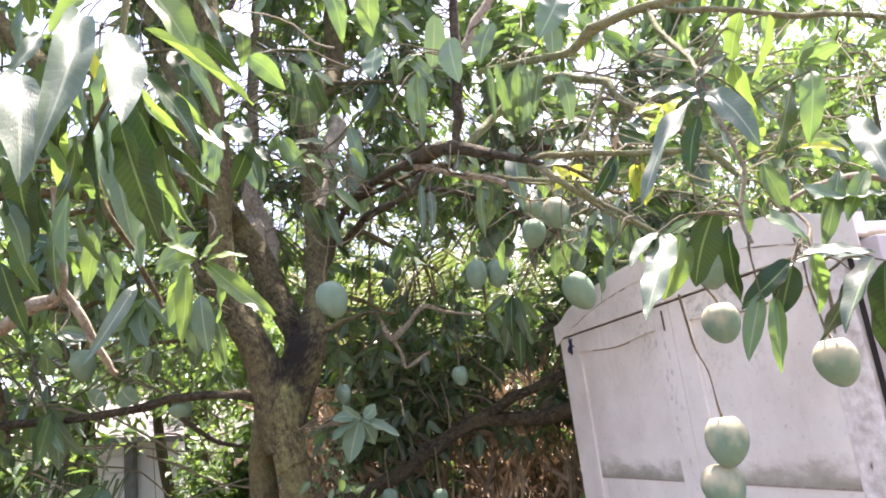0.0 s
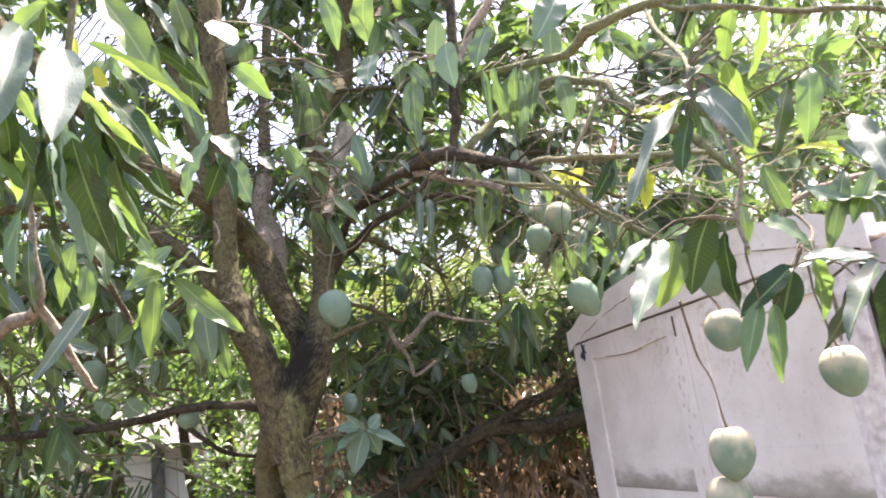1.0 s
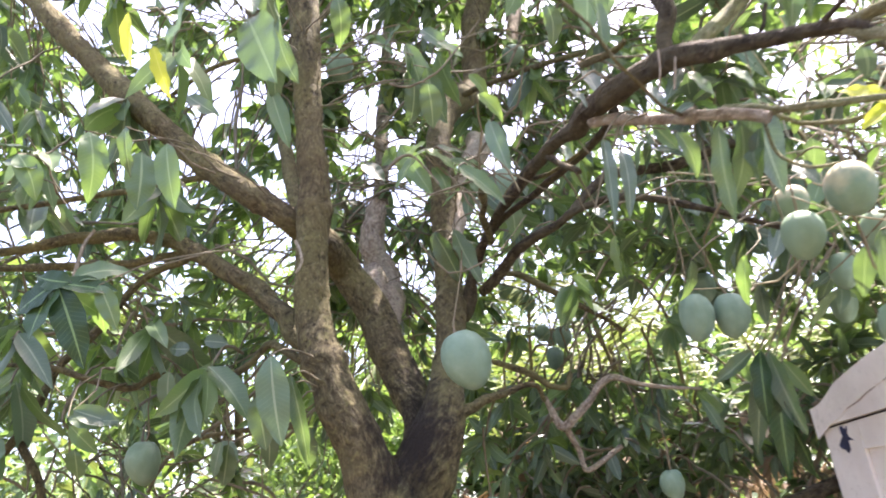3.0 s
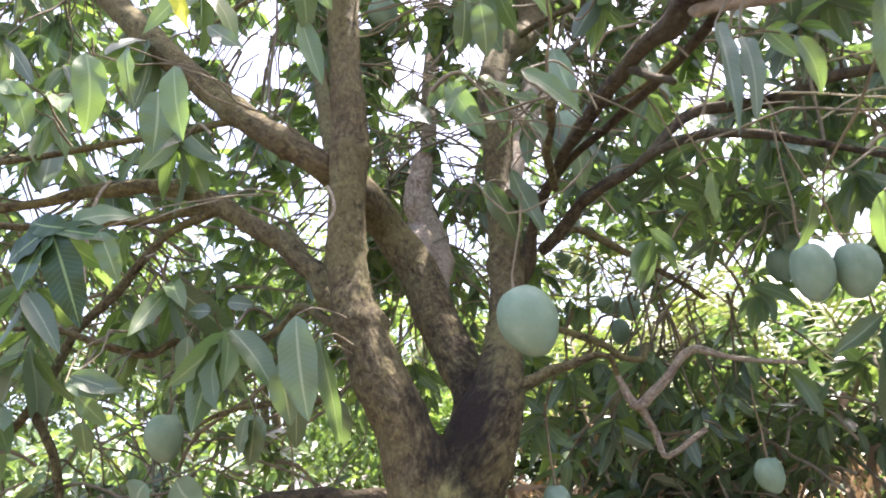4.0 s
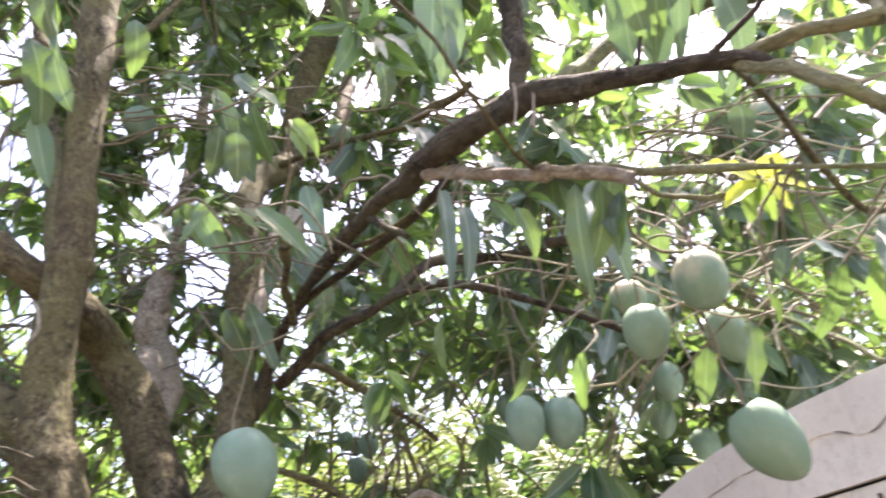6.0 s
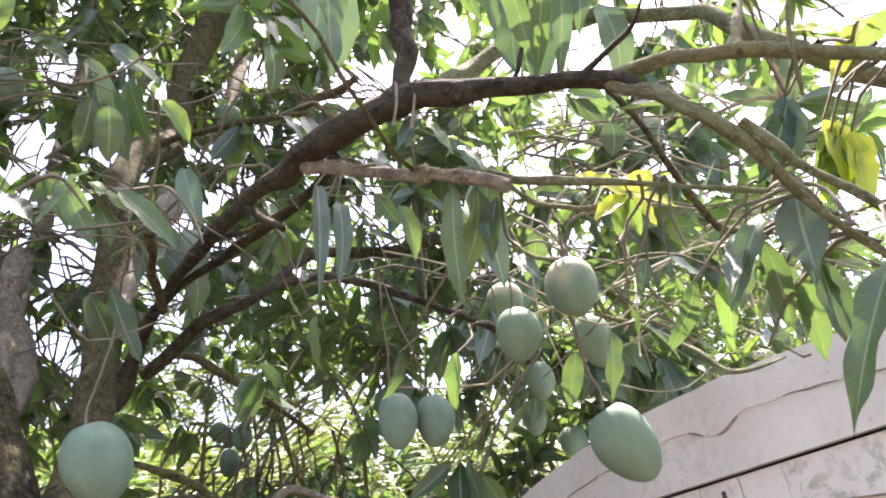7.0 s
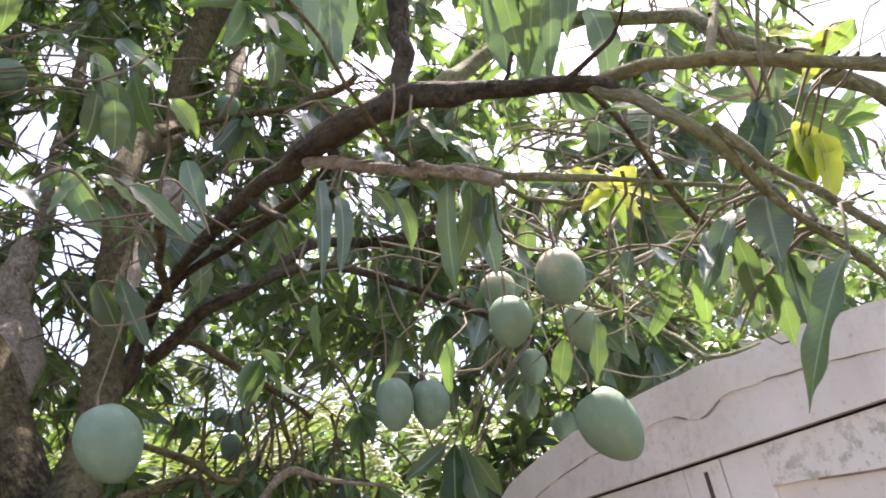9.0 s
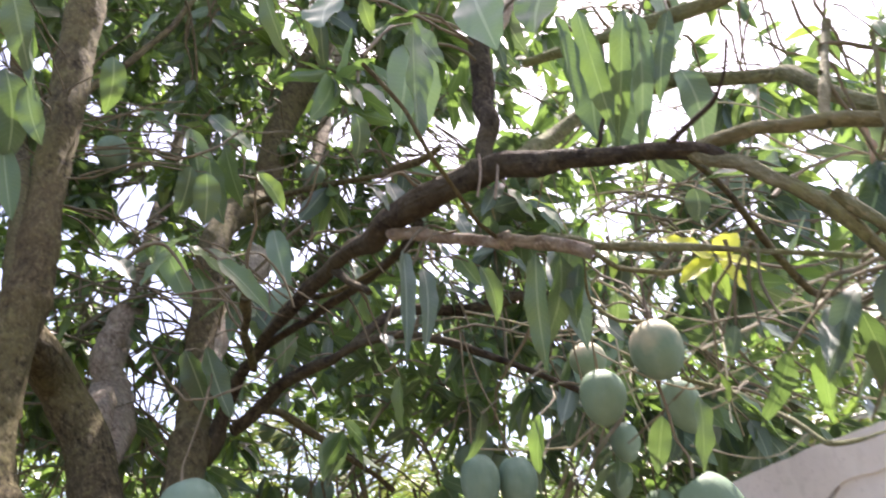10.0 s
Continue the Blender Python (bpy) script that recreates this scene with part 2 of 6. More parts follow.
MAUVE = plain_material("mauve_board", (0.42, 0.38, 0.39), (0.60, 0.56, 0.56), 8, 0.8, 0.001, (1, 1, .3))
PEEL = plain_material("peeling_paint", (0.50, 0.46, 0.42), (0.88, 0.86, 0.84), 45, 0.75, 0.004)


# ---- mesh helpers ----
def mesh_object(name, verts, faces, mat, parent=None, label="", smooth=True, uvs=None):
    me = bpy.data.meshes.new(name)
    me.from_pydata([tuple(v) for v in verts], [], [tuple(f) for f in faces])
    me.materials.append(mat)
    if smooth:
        me.polygons.foreach_set("use_smooth", [True] * len(me.polygons))
    if uvs is not None:
        lay = me.uv_layers.new(name="UVMap")
        idx = np.empty(len(me.loops), dtype=np.int32)
        me.loops.foreach_get("vertex_index", idx)
        lay.data.foreach_set("uv", np.asarray(uvs, dtype=np.float32)[idx].ravel())
    me.update()
    ob = new(name, me)
    if parent is not None:
        ob.parent = parent
    if label:
        ob["label"] = label
    return ob


def part(name, bm, mat, parent, label="", bevel=0.0):
    if bevel:
        bmesh.ops.bevel(bm, geom=list(bm.edges), offset=bevel, segments=2, affect="EDGES", profile=0.6)
    me = bpy.data.meshes.new(name)
    bm.to_mesh(me)
    bm.free()
    me.materials.append(mat)
    ob = new(name, me)
    ob.parent = parent
    if label:
        ob["label"] = label
    return ob


def box(x0, x1, y0, y1, z0, z1, bm=None):
    bm = bm or bmesh.new()
    m = Matrix.LocRotScale(((x0 + x1) / 2, (y0 + y1) / 2, (z0 + z1) / 2), None, (x1 - x0, y1 - y0, z1 - z0))
    bmesh.ops.create_cube(bm, size=1.0, matrix=m)
    return bm


def empty(name, m, label, category, group="", kind=""):
    ob = new(name)
    ob.matrix_world = m
    ob.empty_display_size = 0.1
    return tagged(ob, label, category, group, kind)


def spline(pts, step):
    """Smooth line through the points (place and radius), with its parameter."""
    p = np.asarray(pts, dtype=float)
    p = np.vstack([2 * p[0] - p[1], p, 2 * p[-1] - p[-2]])
    out, par = [], []
    for i in range(1, len(p) - 2):
        a, b, c, d = p[i - 1:i + 3]
        n = max(2, int(np.linalg.norm((c - b)[:3]) / step))
        for k in range(n):
            u = k / n
            out.append(0.5 * (2 * b + (c - a) * u + (2 * a - 5 * b + 4 * c - d) * u * u + (3 * b - a - 3 * c + d) * u ** 3))
            par.append(i - 1 + u)
    out.append(p[-2])
    par.append(len(p) - 3)
    return np.array(out), np.array(par)


def tube(pts, sides, step, rng, rough=0.05, knots=(), cap=True):
    line, par = spline(pts, step)
    line[:, 3] = np.maximum(line[:, 3], 0.0012)
    for k in knots:
        line[:, 3] *= 1 + 0.2 * np.exp(-((par - k) / 0.08) ** 2)
    n = len(line)
    tan = np.gradient(line[:, :3], axis=0)
    tan /= np.linalg.norm(tan, axis=1, keepdims=True) + 1e-9
    side = np.cross(tan[0], (0.3, 0.9, 0.2))
    verts, uvs, along = [], [], 0.0
    ang = np.arange(sides + 1) * 2 * np.pi / sides
    ph = rng.uniform(0, 6.3, 4)
    for i in range(n):
        side = side - tan[i] * side.dot(tan[i])
        side /= np.linalg.norm(side)
        other = np.cross(tan[i], side)
        if i:
            along += np.linalg.norm(line[i, :3] - line[i - 1, :3])
        sway = rough * min(1.0, .016 / line[i, 3])
        r = line[i, 3] * (1 + sway * (.8 * math.sin(17 * along + ph[3]) + .6 * math.sin(47 * along + ph[1]) + .4 * math.sin(103 * along + ph[2])))
        lump = 1 + sway * (np.sin(2 * ang + ph[0] + 9 * along) + 0.7 * np.sin(3 * ang + ph[1] - 14 * along) + 0.5 * np.sin(ang + ph[2] + 31 * along))
        lump[-1] = lump[0]
        verts.append(line[i, :3] + (np.cos(ang) * r * lump)[:, None] * side + (np.sin(ang) * r * lump)[:, None] * other)
        uvs.append(np.stack([ang * r, np.full(sides + 1, along)], 1))
    verts, uvs = np.vstack(verts), np.vstack(uvs)
    w = sides + 1
    if line[:, 3].max() > .012 and rough > .06:
        core = np.repeat(line[:, :3], w, axis=0)
        bumps = np.array([.075 * noise.noise(v * 13) + .06 * noise.noise(v * 41) for v in verts])
        ridge = np.array([noise.noise((u * 95, a * 17, ph[0])) + .5 * noise.noise((u * 210, a * 40, ph[1])) for u, a in uvs])
        wide = np.linalg.norm(verts - core, axis=1)
        out = (verts - core) / (wide[:, None] + 1e-9)
        seam = np.arange(len(verts)) % w == sides
        ridge[seam] = ridge[np.arange(len(verts))[seam] - sides]
        verts = verts + out * (bumps * wide + ridge * np.minimum(.0022, wide * .06))[:, None]
    faces = [(i * w + j, i * w + j + 1, (i + 1) * w + j + 1, (i + 1) * w + j) for i in range(n - 1) for j in range(sides)]
    if cap:
        for i in (0, n - 1):
            c = len(verts)
            verts = np.vstack([verts, line[i, :3] + tan[i] * line[i, 3] * (0.15 if i else -0.15)])
            uvs = np.vstack([uvs, [[0, along]]])
            faces += [(i * w + j, i * w + j + 1, c) if i == 0 else (i * w + j + 1, i * w + j, c) for j in range(sides)]
    return verts, faces, uvs


def blade(rows, fold, curl, wave, seed, cols=(-1, 0, 1)):
    """One leaf along +x, one long and one wide; upper side is +z."""
    rng = np.random.RandomState(seed)
    ph = rng.uniform(0, 6.3, 2)
    freq = rng.uniform(13, 21, 2)
    sweep = rng.uniform(-.05, .05)
    verts, uvs, faces = [], [], []
    for i in range(rows + 1):
        s = i / rows
        half = 0.5 * max(0.02, s ** 0.66 * (1 - s) ** 0.86 / 0.350) if 0 < i < rows else 0.012
        z = -curl * s * s
        for k in cols:
            g = 0 if k < 0 else 1
            rip = wave * math.sin(s * freq[g] + ph[g]) * k * k
            verts.append((s, k * half * math.cos(fold) + sweep * math.sin(s * 3.1) * 3, z + rip, abs(k) ** 1.4 * half * math.sin(fold)))
            uvs.append((0.5 + 0.5 * k, s))
    n = len(cols)
    for i in range(rows):
        for c in range(n - 1):
            a = n * i + c
            faces.append((a, a + n, a + n + 1, a + 1))
    return np.array(verts), faces, np.array(uvs)


WIDE = (-1, -.5, 0, .5, 1)
NEAR_BLADES = [blade(16, f, c, w, i, WIDE) for i, (f, c, w) in enumerate([(0.35, 0.16, .022), (0.2, 0.30, .03), (0.5, 0.08, .016), (0.28, 0.38, .03), (0.15, 0.2, .026), (0.42, 0.24, .02), (.3, .05, .028), (.55, .28, .024)])]
FAR_BLADES = [blade(5, f, c, w, i) for i, (f, c, w) in enumerate([(0.35, 0.18, .02), (0.25, 0.32, .03), (0.5, 0.10, .01), (.15, .45, .03), (.45, .26, .02), (.3, 0, .03)])]
SHRUB_BLADES = [blade(3, f, c, 0.0, i) for i, (f, c) in enumerate([(0.35, 0.18), (0.25, 0.32), (0.5, 0.10)])]
TREE_BLADES = [blade(2, f, c, 0.0, i) for i, (f, c) in enumerate([(0.35, 0.18), (0.25, 0.32), (0.5, 0.10)])]
BLADE_MESH = {}


def blade_mesh(kind, i):
    if (kind, i) not in BLADE_MESH:
        v, f, uv = NEAR_BLADES[i]
        me = bpy.data.meshes.new("leaf")
        me.from_pydata([(a[0], a[1], a[2] + 0.3 * a[3]) for a in v], [], f)
        me.materials.append(SINGLE[kind])
        me.polygons.foreach_set("use_smooth", [True] * len(me.polygons))
        lay = me.uv_layers.new(name="UVMap")
        idx = np.empty(len(me.loops), dtype=np.int32)
        me.loops.foreach_get("vertex_index", idx)
        lay.data.foreach_set("uv", uv.astype(np.float32)[idx].ravel())
        BLADE_MESH[kind, i] = me
    return BLADE_MESH[kind, i]


def leaf_matrix(base, along, up, length, width):
    x = Vector(along).normalized()
    y = Vector(up).cross(x)
    if y.length < 1e-4:
        y = Vector((1, 0, 0)).cross(x)
    y.normalize()
    z = x.cross(y)
    m = Matrix((x * length, y * width, z * length)).transposed().to_4x4()
    m.translation = base
    return m


class Foliage:
    """Gathers many leaves into one mesh."""

    def __init__(self):
        self.rows = []

    def add(self, base, along, up, length, width):
        self.rows.append((*base, *along, *up, length, width))

    def build(self, name, mat, parent=None, label="", blades=None, seed=0):
        if not self.rows:
            return None
        blades = blades or FAR_BLADES
        r = np.array(self.rows)
        rng = np.random.RandomState(seed)
        x = r[:, 3:6] / (np.linalg.norm(r[:, 3:6], axis=1, keepdims=True) + 1e-9)
        y = np.cross(r[:, 6:9], x)
        y /= np.linalg.norm(y, axis=1, keepdims=True) + 1e-9
        z = np.cross(x, y)
        pick = rng.randint(0, len(blades), len(r))
        V, F, U, at = [], [], [], 0
        for b, (bv, bf, bu) in enumerate(blades):
            k = pick == b
            n = int(k.sum())
            if not n:
                continue
            L, Wd = r[k, 9][:, None, None], r[k, 10][:, None, None]
            v = r[k, 0:3][:, None] + bv[None, :, 0:1] * L * x[k][:, None] + bv[None, :, 1:2] * Wd * y[k][:, None] + (bv[None, :, 2:3] * L + bv[None, :, 3:4] * Wd) * z[k][:, None]
            V.append(v.reshape(-1, 3))
            f = np.array(bf)
            F.append((f[None] + (at + np.arange(n) * len(bv))[:, None, None]).reshape(-1, f.shape[1]))
            U.append(np.tile(bu, (n, 1)))
            at += n * len(bv)
        ob = mesh_object(name, np.vstack(V), np.vstack(F).tolist(), mat, parent, label, True, np.vstack(U))
        return tagged(ob, kind="stuff")


# ---- ground ----
def build_ground():
    rng = np.random.RandomState(3)
    xs = np.unique(np.concatenate([np.linspace(-6, 6, 61), [-400, -120, -40, -15, 15, 40, 120, 400]]))
    ys = np.unique(np.concatenate([np.linspace(-4, 8, 61), [-400, -120, -40, -12, 15, 40, 120, 400]]))
    v = [(x, y, 0.03 * noise.noise((x * 0.9, y * 0.9, 0)) if abs(x) < 15 and abs(y) < 15 else 0.0) for y in ys for x in xs]
    w = len(xs)
    f = [(j * w + i, j * w + i + 1, (j + 1) * w + i + 1, (j + 1) * w + i) for j in range(len(ys) - 1) for i in range(w - 1)]
    ob = mesh_object("ground", v, f, SOIL)
    tagged(ob, "bare brown earth under the trees, strewn with litter", "ground", kind="structure")
    litter = Foliage()
    for _ in range(2500):
        x, y = rng.uniform(-4, 4), rng.uniform(-1, 6)
        a = rng.uniform(0, 6.3)
        litter.add((x, y, 0.035 + rng.uniform(0, 0.02)), (math.cos(a), math.sin(a), rng.uniform(-.1, .2)), (rng.uniform(-.4, .4), rng.uniform(-.4, .4), 1), rng.uniform(.1, .18), rng.uniform(.03, .05))
    ob = litter.build("leaf_litter", MASS["B"])
    tagged(ob, "dry brown leaf litter lying on the earth", "leaf litter")


build_ground()


# ---- wardrobe ----
def profile_plate(xs, low, high, y0, y1):
    """A board standing in x and z between two outlines, y0 in front of y1."""
    bm = bmesh.new()
    rows = [[bm.verts.new((x, y, z)) for x, z in zip(xs, zz)] for y in (y0, y1) for zz in (low, high)]
    fl, fh, bl, bh = rows
    for i in range(len(xs) - 1):
        bm.faces.new((fl[i], fl[i + 1], fh[i + 1], fh[i]))
        bm.faces.new((bl[i + 1], bl[i], bh[i], bh[i + 1]))
        bm.faces.new((fh[i], fh[i + 1], bh[i + 1], bh[i]))
        bm.faces.new((fl[i + 1], fl[i], bl[i], bl[i + 1]))
    for i in (0, len(xs) - 1):
        bm.faces.new((fl[i], fh[i], bh[i], bl[i]) if i == 0 else (fh[i], fl[i], bl[i], bh[i]))
    bmesh.ops.recalc_face_normals(bm, faces=list(bm.faces))
    return bm


def build_wardrobe():
    m = Matrix(((0.2802, 0.9599, 0, 0.4495), (-0.9599, 0.2802, 0, 2.3692), (0, 0, 1, 0), (0, 0, 0, 1)))
    w = empty("wardrobe", m, "old two-door wooden wardrobe in peeling white paint standing outdoors", "wardrobe")
    L, R, D = -0.07, 1.13, 0.56
    part("side_panel", box(L + .002, L + .024, .024, D, .06, 1.842), PAINT, w, bevel=.002)
    part("side_panel", box(R - .024, R - .002, .024, D, .06, 1.842), PAINT, w, bevel=.002)
    part("back_panel", box(L + .024, R - .024, D - .012, D, .08, 1.84), PAINT, w)
    part("base", box(L - .01, R + .01, .0, D, 0.0, .10), PAINT, w, bevel=.004)
    part("top_board", box(L - .03, R + .03, .006, D + .01, 1.852, 1.872), PAINT, w, bevel=.003)
    # crest board with its raised, scrolled moulding
    mid = 0.55
    xs = [mid + k * 0.63 / 60 for k in range(-60, 61)]

    def top(x):
        u = abs(x - mid) / 0.63
        return 1.976 - 0.082 * u ** 2.2 - 0.012 * math.exp(-((u - 0.93) / 0.08) ** 2) + .0022 * noise.noise((x * 21, 0, 3)) + .0012 * noise.noise((x * 70, 0, 3))

    def lower(x):
        u = abs(x - mid) / 0.63
        return 1.921 - 0.10 * u ** 2.3 - 0.020 * math.exp(-(abs(x - mid - .017) / 0.036) ** 2) + .003 * noise.noise((x * 26, 0, 9))

    part("crest_board", profile_plate(xs, [1.8445] * len(xs), [top(x) - 0.004 for x in xs], -0.012, 0.012), PAINT_GREY, w)
    part("crest_moulding", profile_plate(xs, [lower(x) for x in xs], [top(x) - .001 for x in xs], -0.0149, -0.0122), PAINT_GREY, w, "raised scrolled moulding along the crest")
    rng = random.Random(5)
    x = mid - .50
    while x < mid + .5:
        n = rng.randint(4, 13)
        run = [x + .009 * k for k in range(n)]
        deep = rng.uniform(.0008, .0036)
        if rng.random() < .5:
            part("paint_crack", profile_plate(run, [lower(v) - deep * math.sin(math.pi * (k + .2) / n) - .0006 for k, v in enumerate(run)], [lower(v) + .0004 for v in run], -.0137, -.0121), rng.choice((GREY, GREY, GRIME)), w, "dark crack along the moulding")
        x += .009 * n + rng.uniform(-.004, .02)
    part("shadow_gap", box(L + .01, R - .01, .006, .02, 1.8412, 1.8446), DARK, w, "dark gap between crest and doors")
    for a, b, hinge in ((L + .002, .5694, .538), (.5706, R - .002, .60)):
        door = part("door", box(a, b, .004, .020, .11, 1.841), PAINT, w, bevel=.002)
        st = .085
        pa, pb = (a + .125, b - .075) if a < 0 else (a + .075, b - .085)
        part("stile", box(a + .001, pa, -.005, .0035, .112, 1.839), PAINT, door, bevel=.002)
        part("stile", box(pb, b - .001, -.005, .0035, .112, 1.839), PAINT if a < 0 else PEEL, door, "" if a < 0 else "stile with flaking white paint", bevel=.002)
        xs2 = [pa + .001 + (pb - pa - .002) * k / 24 for k in range(25)]
        arch = [1.776 - .006 * math.cos((k / 24 - .5) * 2 * math.pi) for k in range(25)]
        part("top_rail", profile_plate(xs2, arch, [1.839] * 25, -.0045, .0035), PAINT if a < 0 else PAINT_MOULD, door, "" if a < 0 else "rail speckled with green mould")
        part("middle_rail", box(pa + .001, pb - .001, .0012, .0037, 1.402, 1.50), STAIN, door, "rail stained with soft greenish grime")
        rf = random.Random(31)
        for _ in range(26):
            fx, fz = (b - .045 if a < 0 else pb + .02) + rf.gauss(0, .012), 1.82 - .55 * rf.random()
            bm = bmesh.new()
            n = rf.randint(6, 9)
            ring = [bm.verts.new((fx + rf.uniform(.002, .007) * math.cos(k * math.tau / n), -.0058, fz + rf.uniform(.004, .015) * math.sin(k * math.tau / n))) for k in range(n)]
            ex = bmesh.ops.extrude_face_region(bm, geom=[bm.faces.new(ring)])
            bmesh.ops.translate(bm, vec=(0, .0007, 0), verts=[g for g in ex["geom"] if isinstance(g, bmesh.types.BMVert)])
            bmesh.ops.recalc_face_normals(bm, faces=list(bm.faces))
            part("paint_flake", bm, PEEL, door, "flaking spot of white paint")
        part("bottom_rail", box(pa + .001, pb - .001, -.0045, .0035, .112, .26), PAINT, door, bevel=.003)
        part("panel_line", box(pa + .001, pb - .001, .0015, .0034, 1.398, 1.4015), GRIME, door, "dark crack under the rail")
        line = [z - .003 for z in arch]
        part("panel_line", profile_plate(xs2[4:17], line[4:17], arch[4:17], .002, .0034), GRIME, door, "brown crack along the panel top")
        for z in ((1.80, .9, .2) if a < 0 else ()):
            part("hinge_slot", box(hinge - .003, hinge + .004, -.0065, -.0048, z - .026, z + .026), IRON, door, "dark worn slot beside the door edge")
    part("side_gap", box(R + .001, R + .014, .002, .02, .1, 1.84), DARK, w, "dark gap beside the door")
    part("end_board", box(R + .015, R + .075, .0, .03, .0, 1.835), MAUVE, w, "grey-mauve end board", bevel=.003)
    # dark blue smear at the far upper corner
    bm = bmesh.new()
    pts = []
    r2 = random.Random(2)
    for k in range(18):
        an = k * math.tau / 18
        rr = r2.choice((.010, .016, .026, .032))
        pts.append(bm.verts.new((.008 + rr * math.cos(an), -.0065, 1.812 + rr * 1.0 * math.sin(an))))
    top_face = bm.faces.new(pts)
    ex = bmesh.ops.extrude_face_region(bm, geom=[top_face])
    bmesh.ops.translate(bm, vec=(0, .0014, 0), verts=[g for g in ex["geom"] if isinstance(g, bmesh.types.BMVert)])
    part("paint_smear", bm, BLUE, w, "dark blue paint smear")
    return w


build_wardrobe()


# ---- white house behind ----
def build_house():
    h = empty("house", pose(-3.63, 8.0, 0, 0, 0, 0), "white boarded house seen through the leaves", "house")
    part("wall", box(-2.2, .8, 0, .2, 0, 1.86), HOUSE, h)
    for k in range(11):
        part("board", box(-2.2, 0.25, -.035, -.004, .05 + k * .17, .05 + k * .17 + .155), HOUSE, h, bevel=.006)
    part("corner_post", box(.27, .37, -.12, -.006, 0, 2.0), POST, h, "dark grey corner post", bevel=.01)
    bm = bmesh.new()
    v = [bm.verts.new(p) for p in ((-2.4, -.3, 2.15), (1.0, -.3, 1.80), (1.0, 2.6, 2.5), (-2.4, 2.6, 2.84), (-2.4, -.3, 2.21), (1.0, -.3, 1.86), (1.0, 2.6, 2.56), (-2.4, 2.6, 2.9))]
    for f in ((3, 2, 1, 0), (4, 5, 6, 7), (0, 1, 5, 4), (1, 2, 6, 5), (2, 3, 7, 6), (3, 0, 4, 7)):
        bm.faces.new([v[i] for i in f])
    part("roof", bm, ROOF, h, "pale grey sheet roof")


build_house()

# ---- mango tree ----
tree = empty("mango_tree", pose(-0.36, 1.86, 0), "many-stemmed mango tree with rough brown bark and drooping leaves", "tree")
tree_origin = Vector((-0.36, 1.86, 0))
LIMB_LINES = []
limb_rng = np.random.RandomState(11)


def crooked(pts, much):
    """The same line with a slight kink between its points."""
    line, par = spline(pts, .01)
    out = [tuple(pts[0])]
    for i in range(len(pts) - 1):
        q = line[np.argmin(np.abs(par - i - limb_rng.uniform(.35, .65)))].copy()
        q[:3] += limb_rng.normal(0, much * q[3], 3)
        q[3] *= limb_rng.uniform(.9, 1.1)
        out += [tuple(q), tuple(pts[i + 1])]
    return out


def limb(name, mat, pts, knots=()):
    big = max(p[3] for p in pts)
    if big < .03:
        pts, knots = crooked(pts, .3), [2 * k for k in knots]
    v, f, uv = tube(pts, 36 if big > .025 else 14 if big > .01 else 7, .012 if big > .012 else .022, limb_rng, .07 if big > .012 else .045 if big > .008 else .10, knots)
    LIMB_LINES.append(spline(pts, .06)[0])
    mesh_object(name, v - np.array(tree_origin), f, mat, tree, "", True, uv)


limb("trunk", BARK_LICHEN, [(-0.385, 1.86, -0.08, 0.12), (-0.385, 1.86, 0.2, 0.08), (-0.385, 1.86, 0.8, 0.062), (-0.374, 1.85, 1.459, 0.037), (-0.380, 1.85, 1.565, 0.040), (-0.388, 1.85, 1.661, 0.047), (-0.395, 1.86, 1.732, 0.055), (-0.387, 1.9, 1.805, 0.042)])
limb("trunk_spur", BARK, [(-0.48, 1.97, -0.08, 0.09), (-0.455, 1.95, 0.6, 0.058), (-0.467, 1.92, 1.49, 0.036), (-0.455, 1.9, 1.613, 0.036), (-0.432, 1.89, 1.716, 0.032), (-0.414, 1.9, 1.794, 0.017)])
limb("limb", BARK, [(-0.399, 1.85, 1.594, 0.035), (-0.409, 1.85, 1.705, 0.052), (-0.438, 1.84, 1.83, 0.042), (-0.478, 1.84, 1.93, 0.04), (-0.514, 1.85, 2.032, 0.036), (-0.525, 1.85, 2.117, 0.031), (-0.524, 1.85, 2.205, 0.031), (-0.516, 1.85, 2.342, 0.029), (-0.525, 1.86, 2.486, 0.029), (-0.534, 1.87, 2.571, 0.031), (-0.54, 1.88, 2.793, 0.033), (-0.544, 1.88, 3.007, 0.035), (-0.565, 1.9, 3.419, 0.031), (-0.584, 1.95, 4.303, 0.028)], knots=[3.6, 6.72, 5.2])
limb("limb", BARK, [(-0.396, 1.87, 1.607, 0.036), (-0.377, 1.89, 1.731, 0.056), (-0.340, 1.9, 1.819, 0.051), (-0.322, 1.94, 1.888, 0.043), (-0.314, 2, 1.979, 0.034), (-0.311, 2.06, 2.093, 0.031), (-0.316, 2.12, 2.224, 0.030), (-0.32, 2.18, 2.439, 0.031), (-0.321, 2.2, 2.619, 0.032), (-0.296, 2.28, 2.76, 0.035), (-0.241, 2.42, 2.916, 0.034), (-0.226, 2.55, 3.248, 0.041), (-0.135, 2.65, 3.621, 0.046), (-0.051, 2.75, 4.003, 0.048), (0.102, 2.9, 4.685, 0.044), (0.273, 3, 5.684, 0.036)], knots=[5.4])
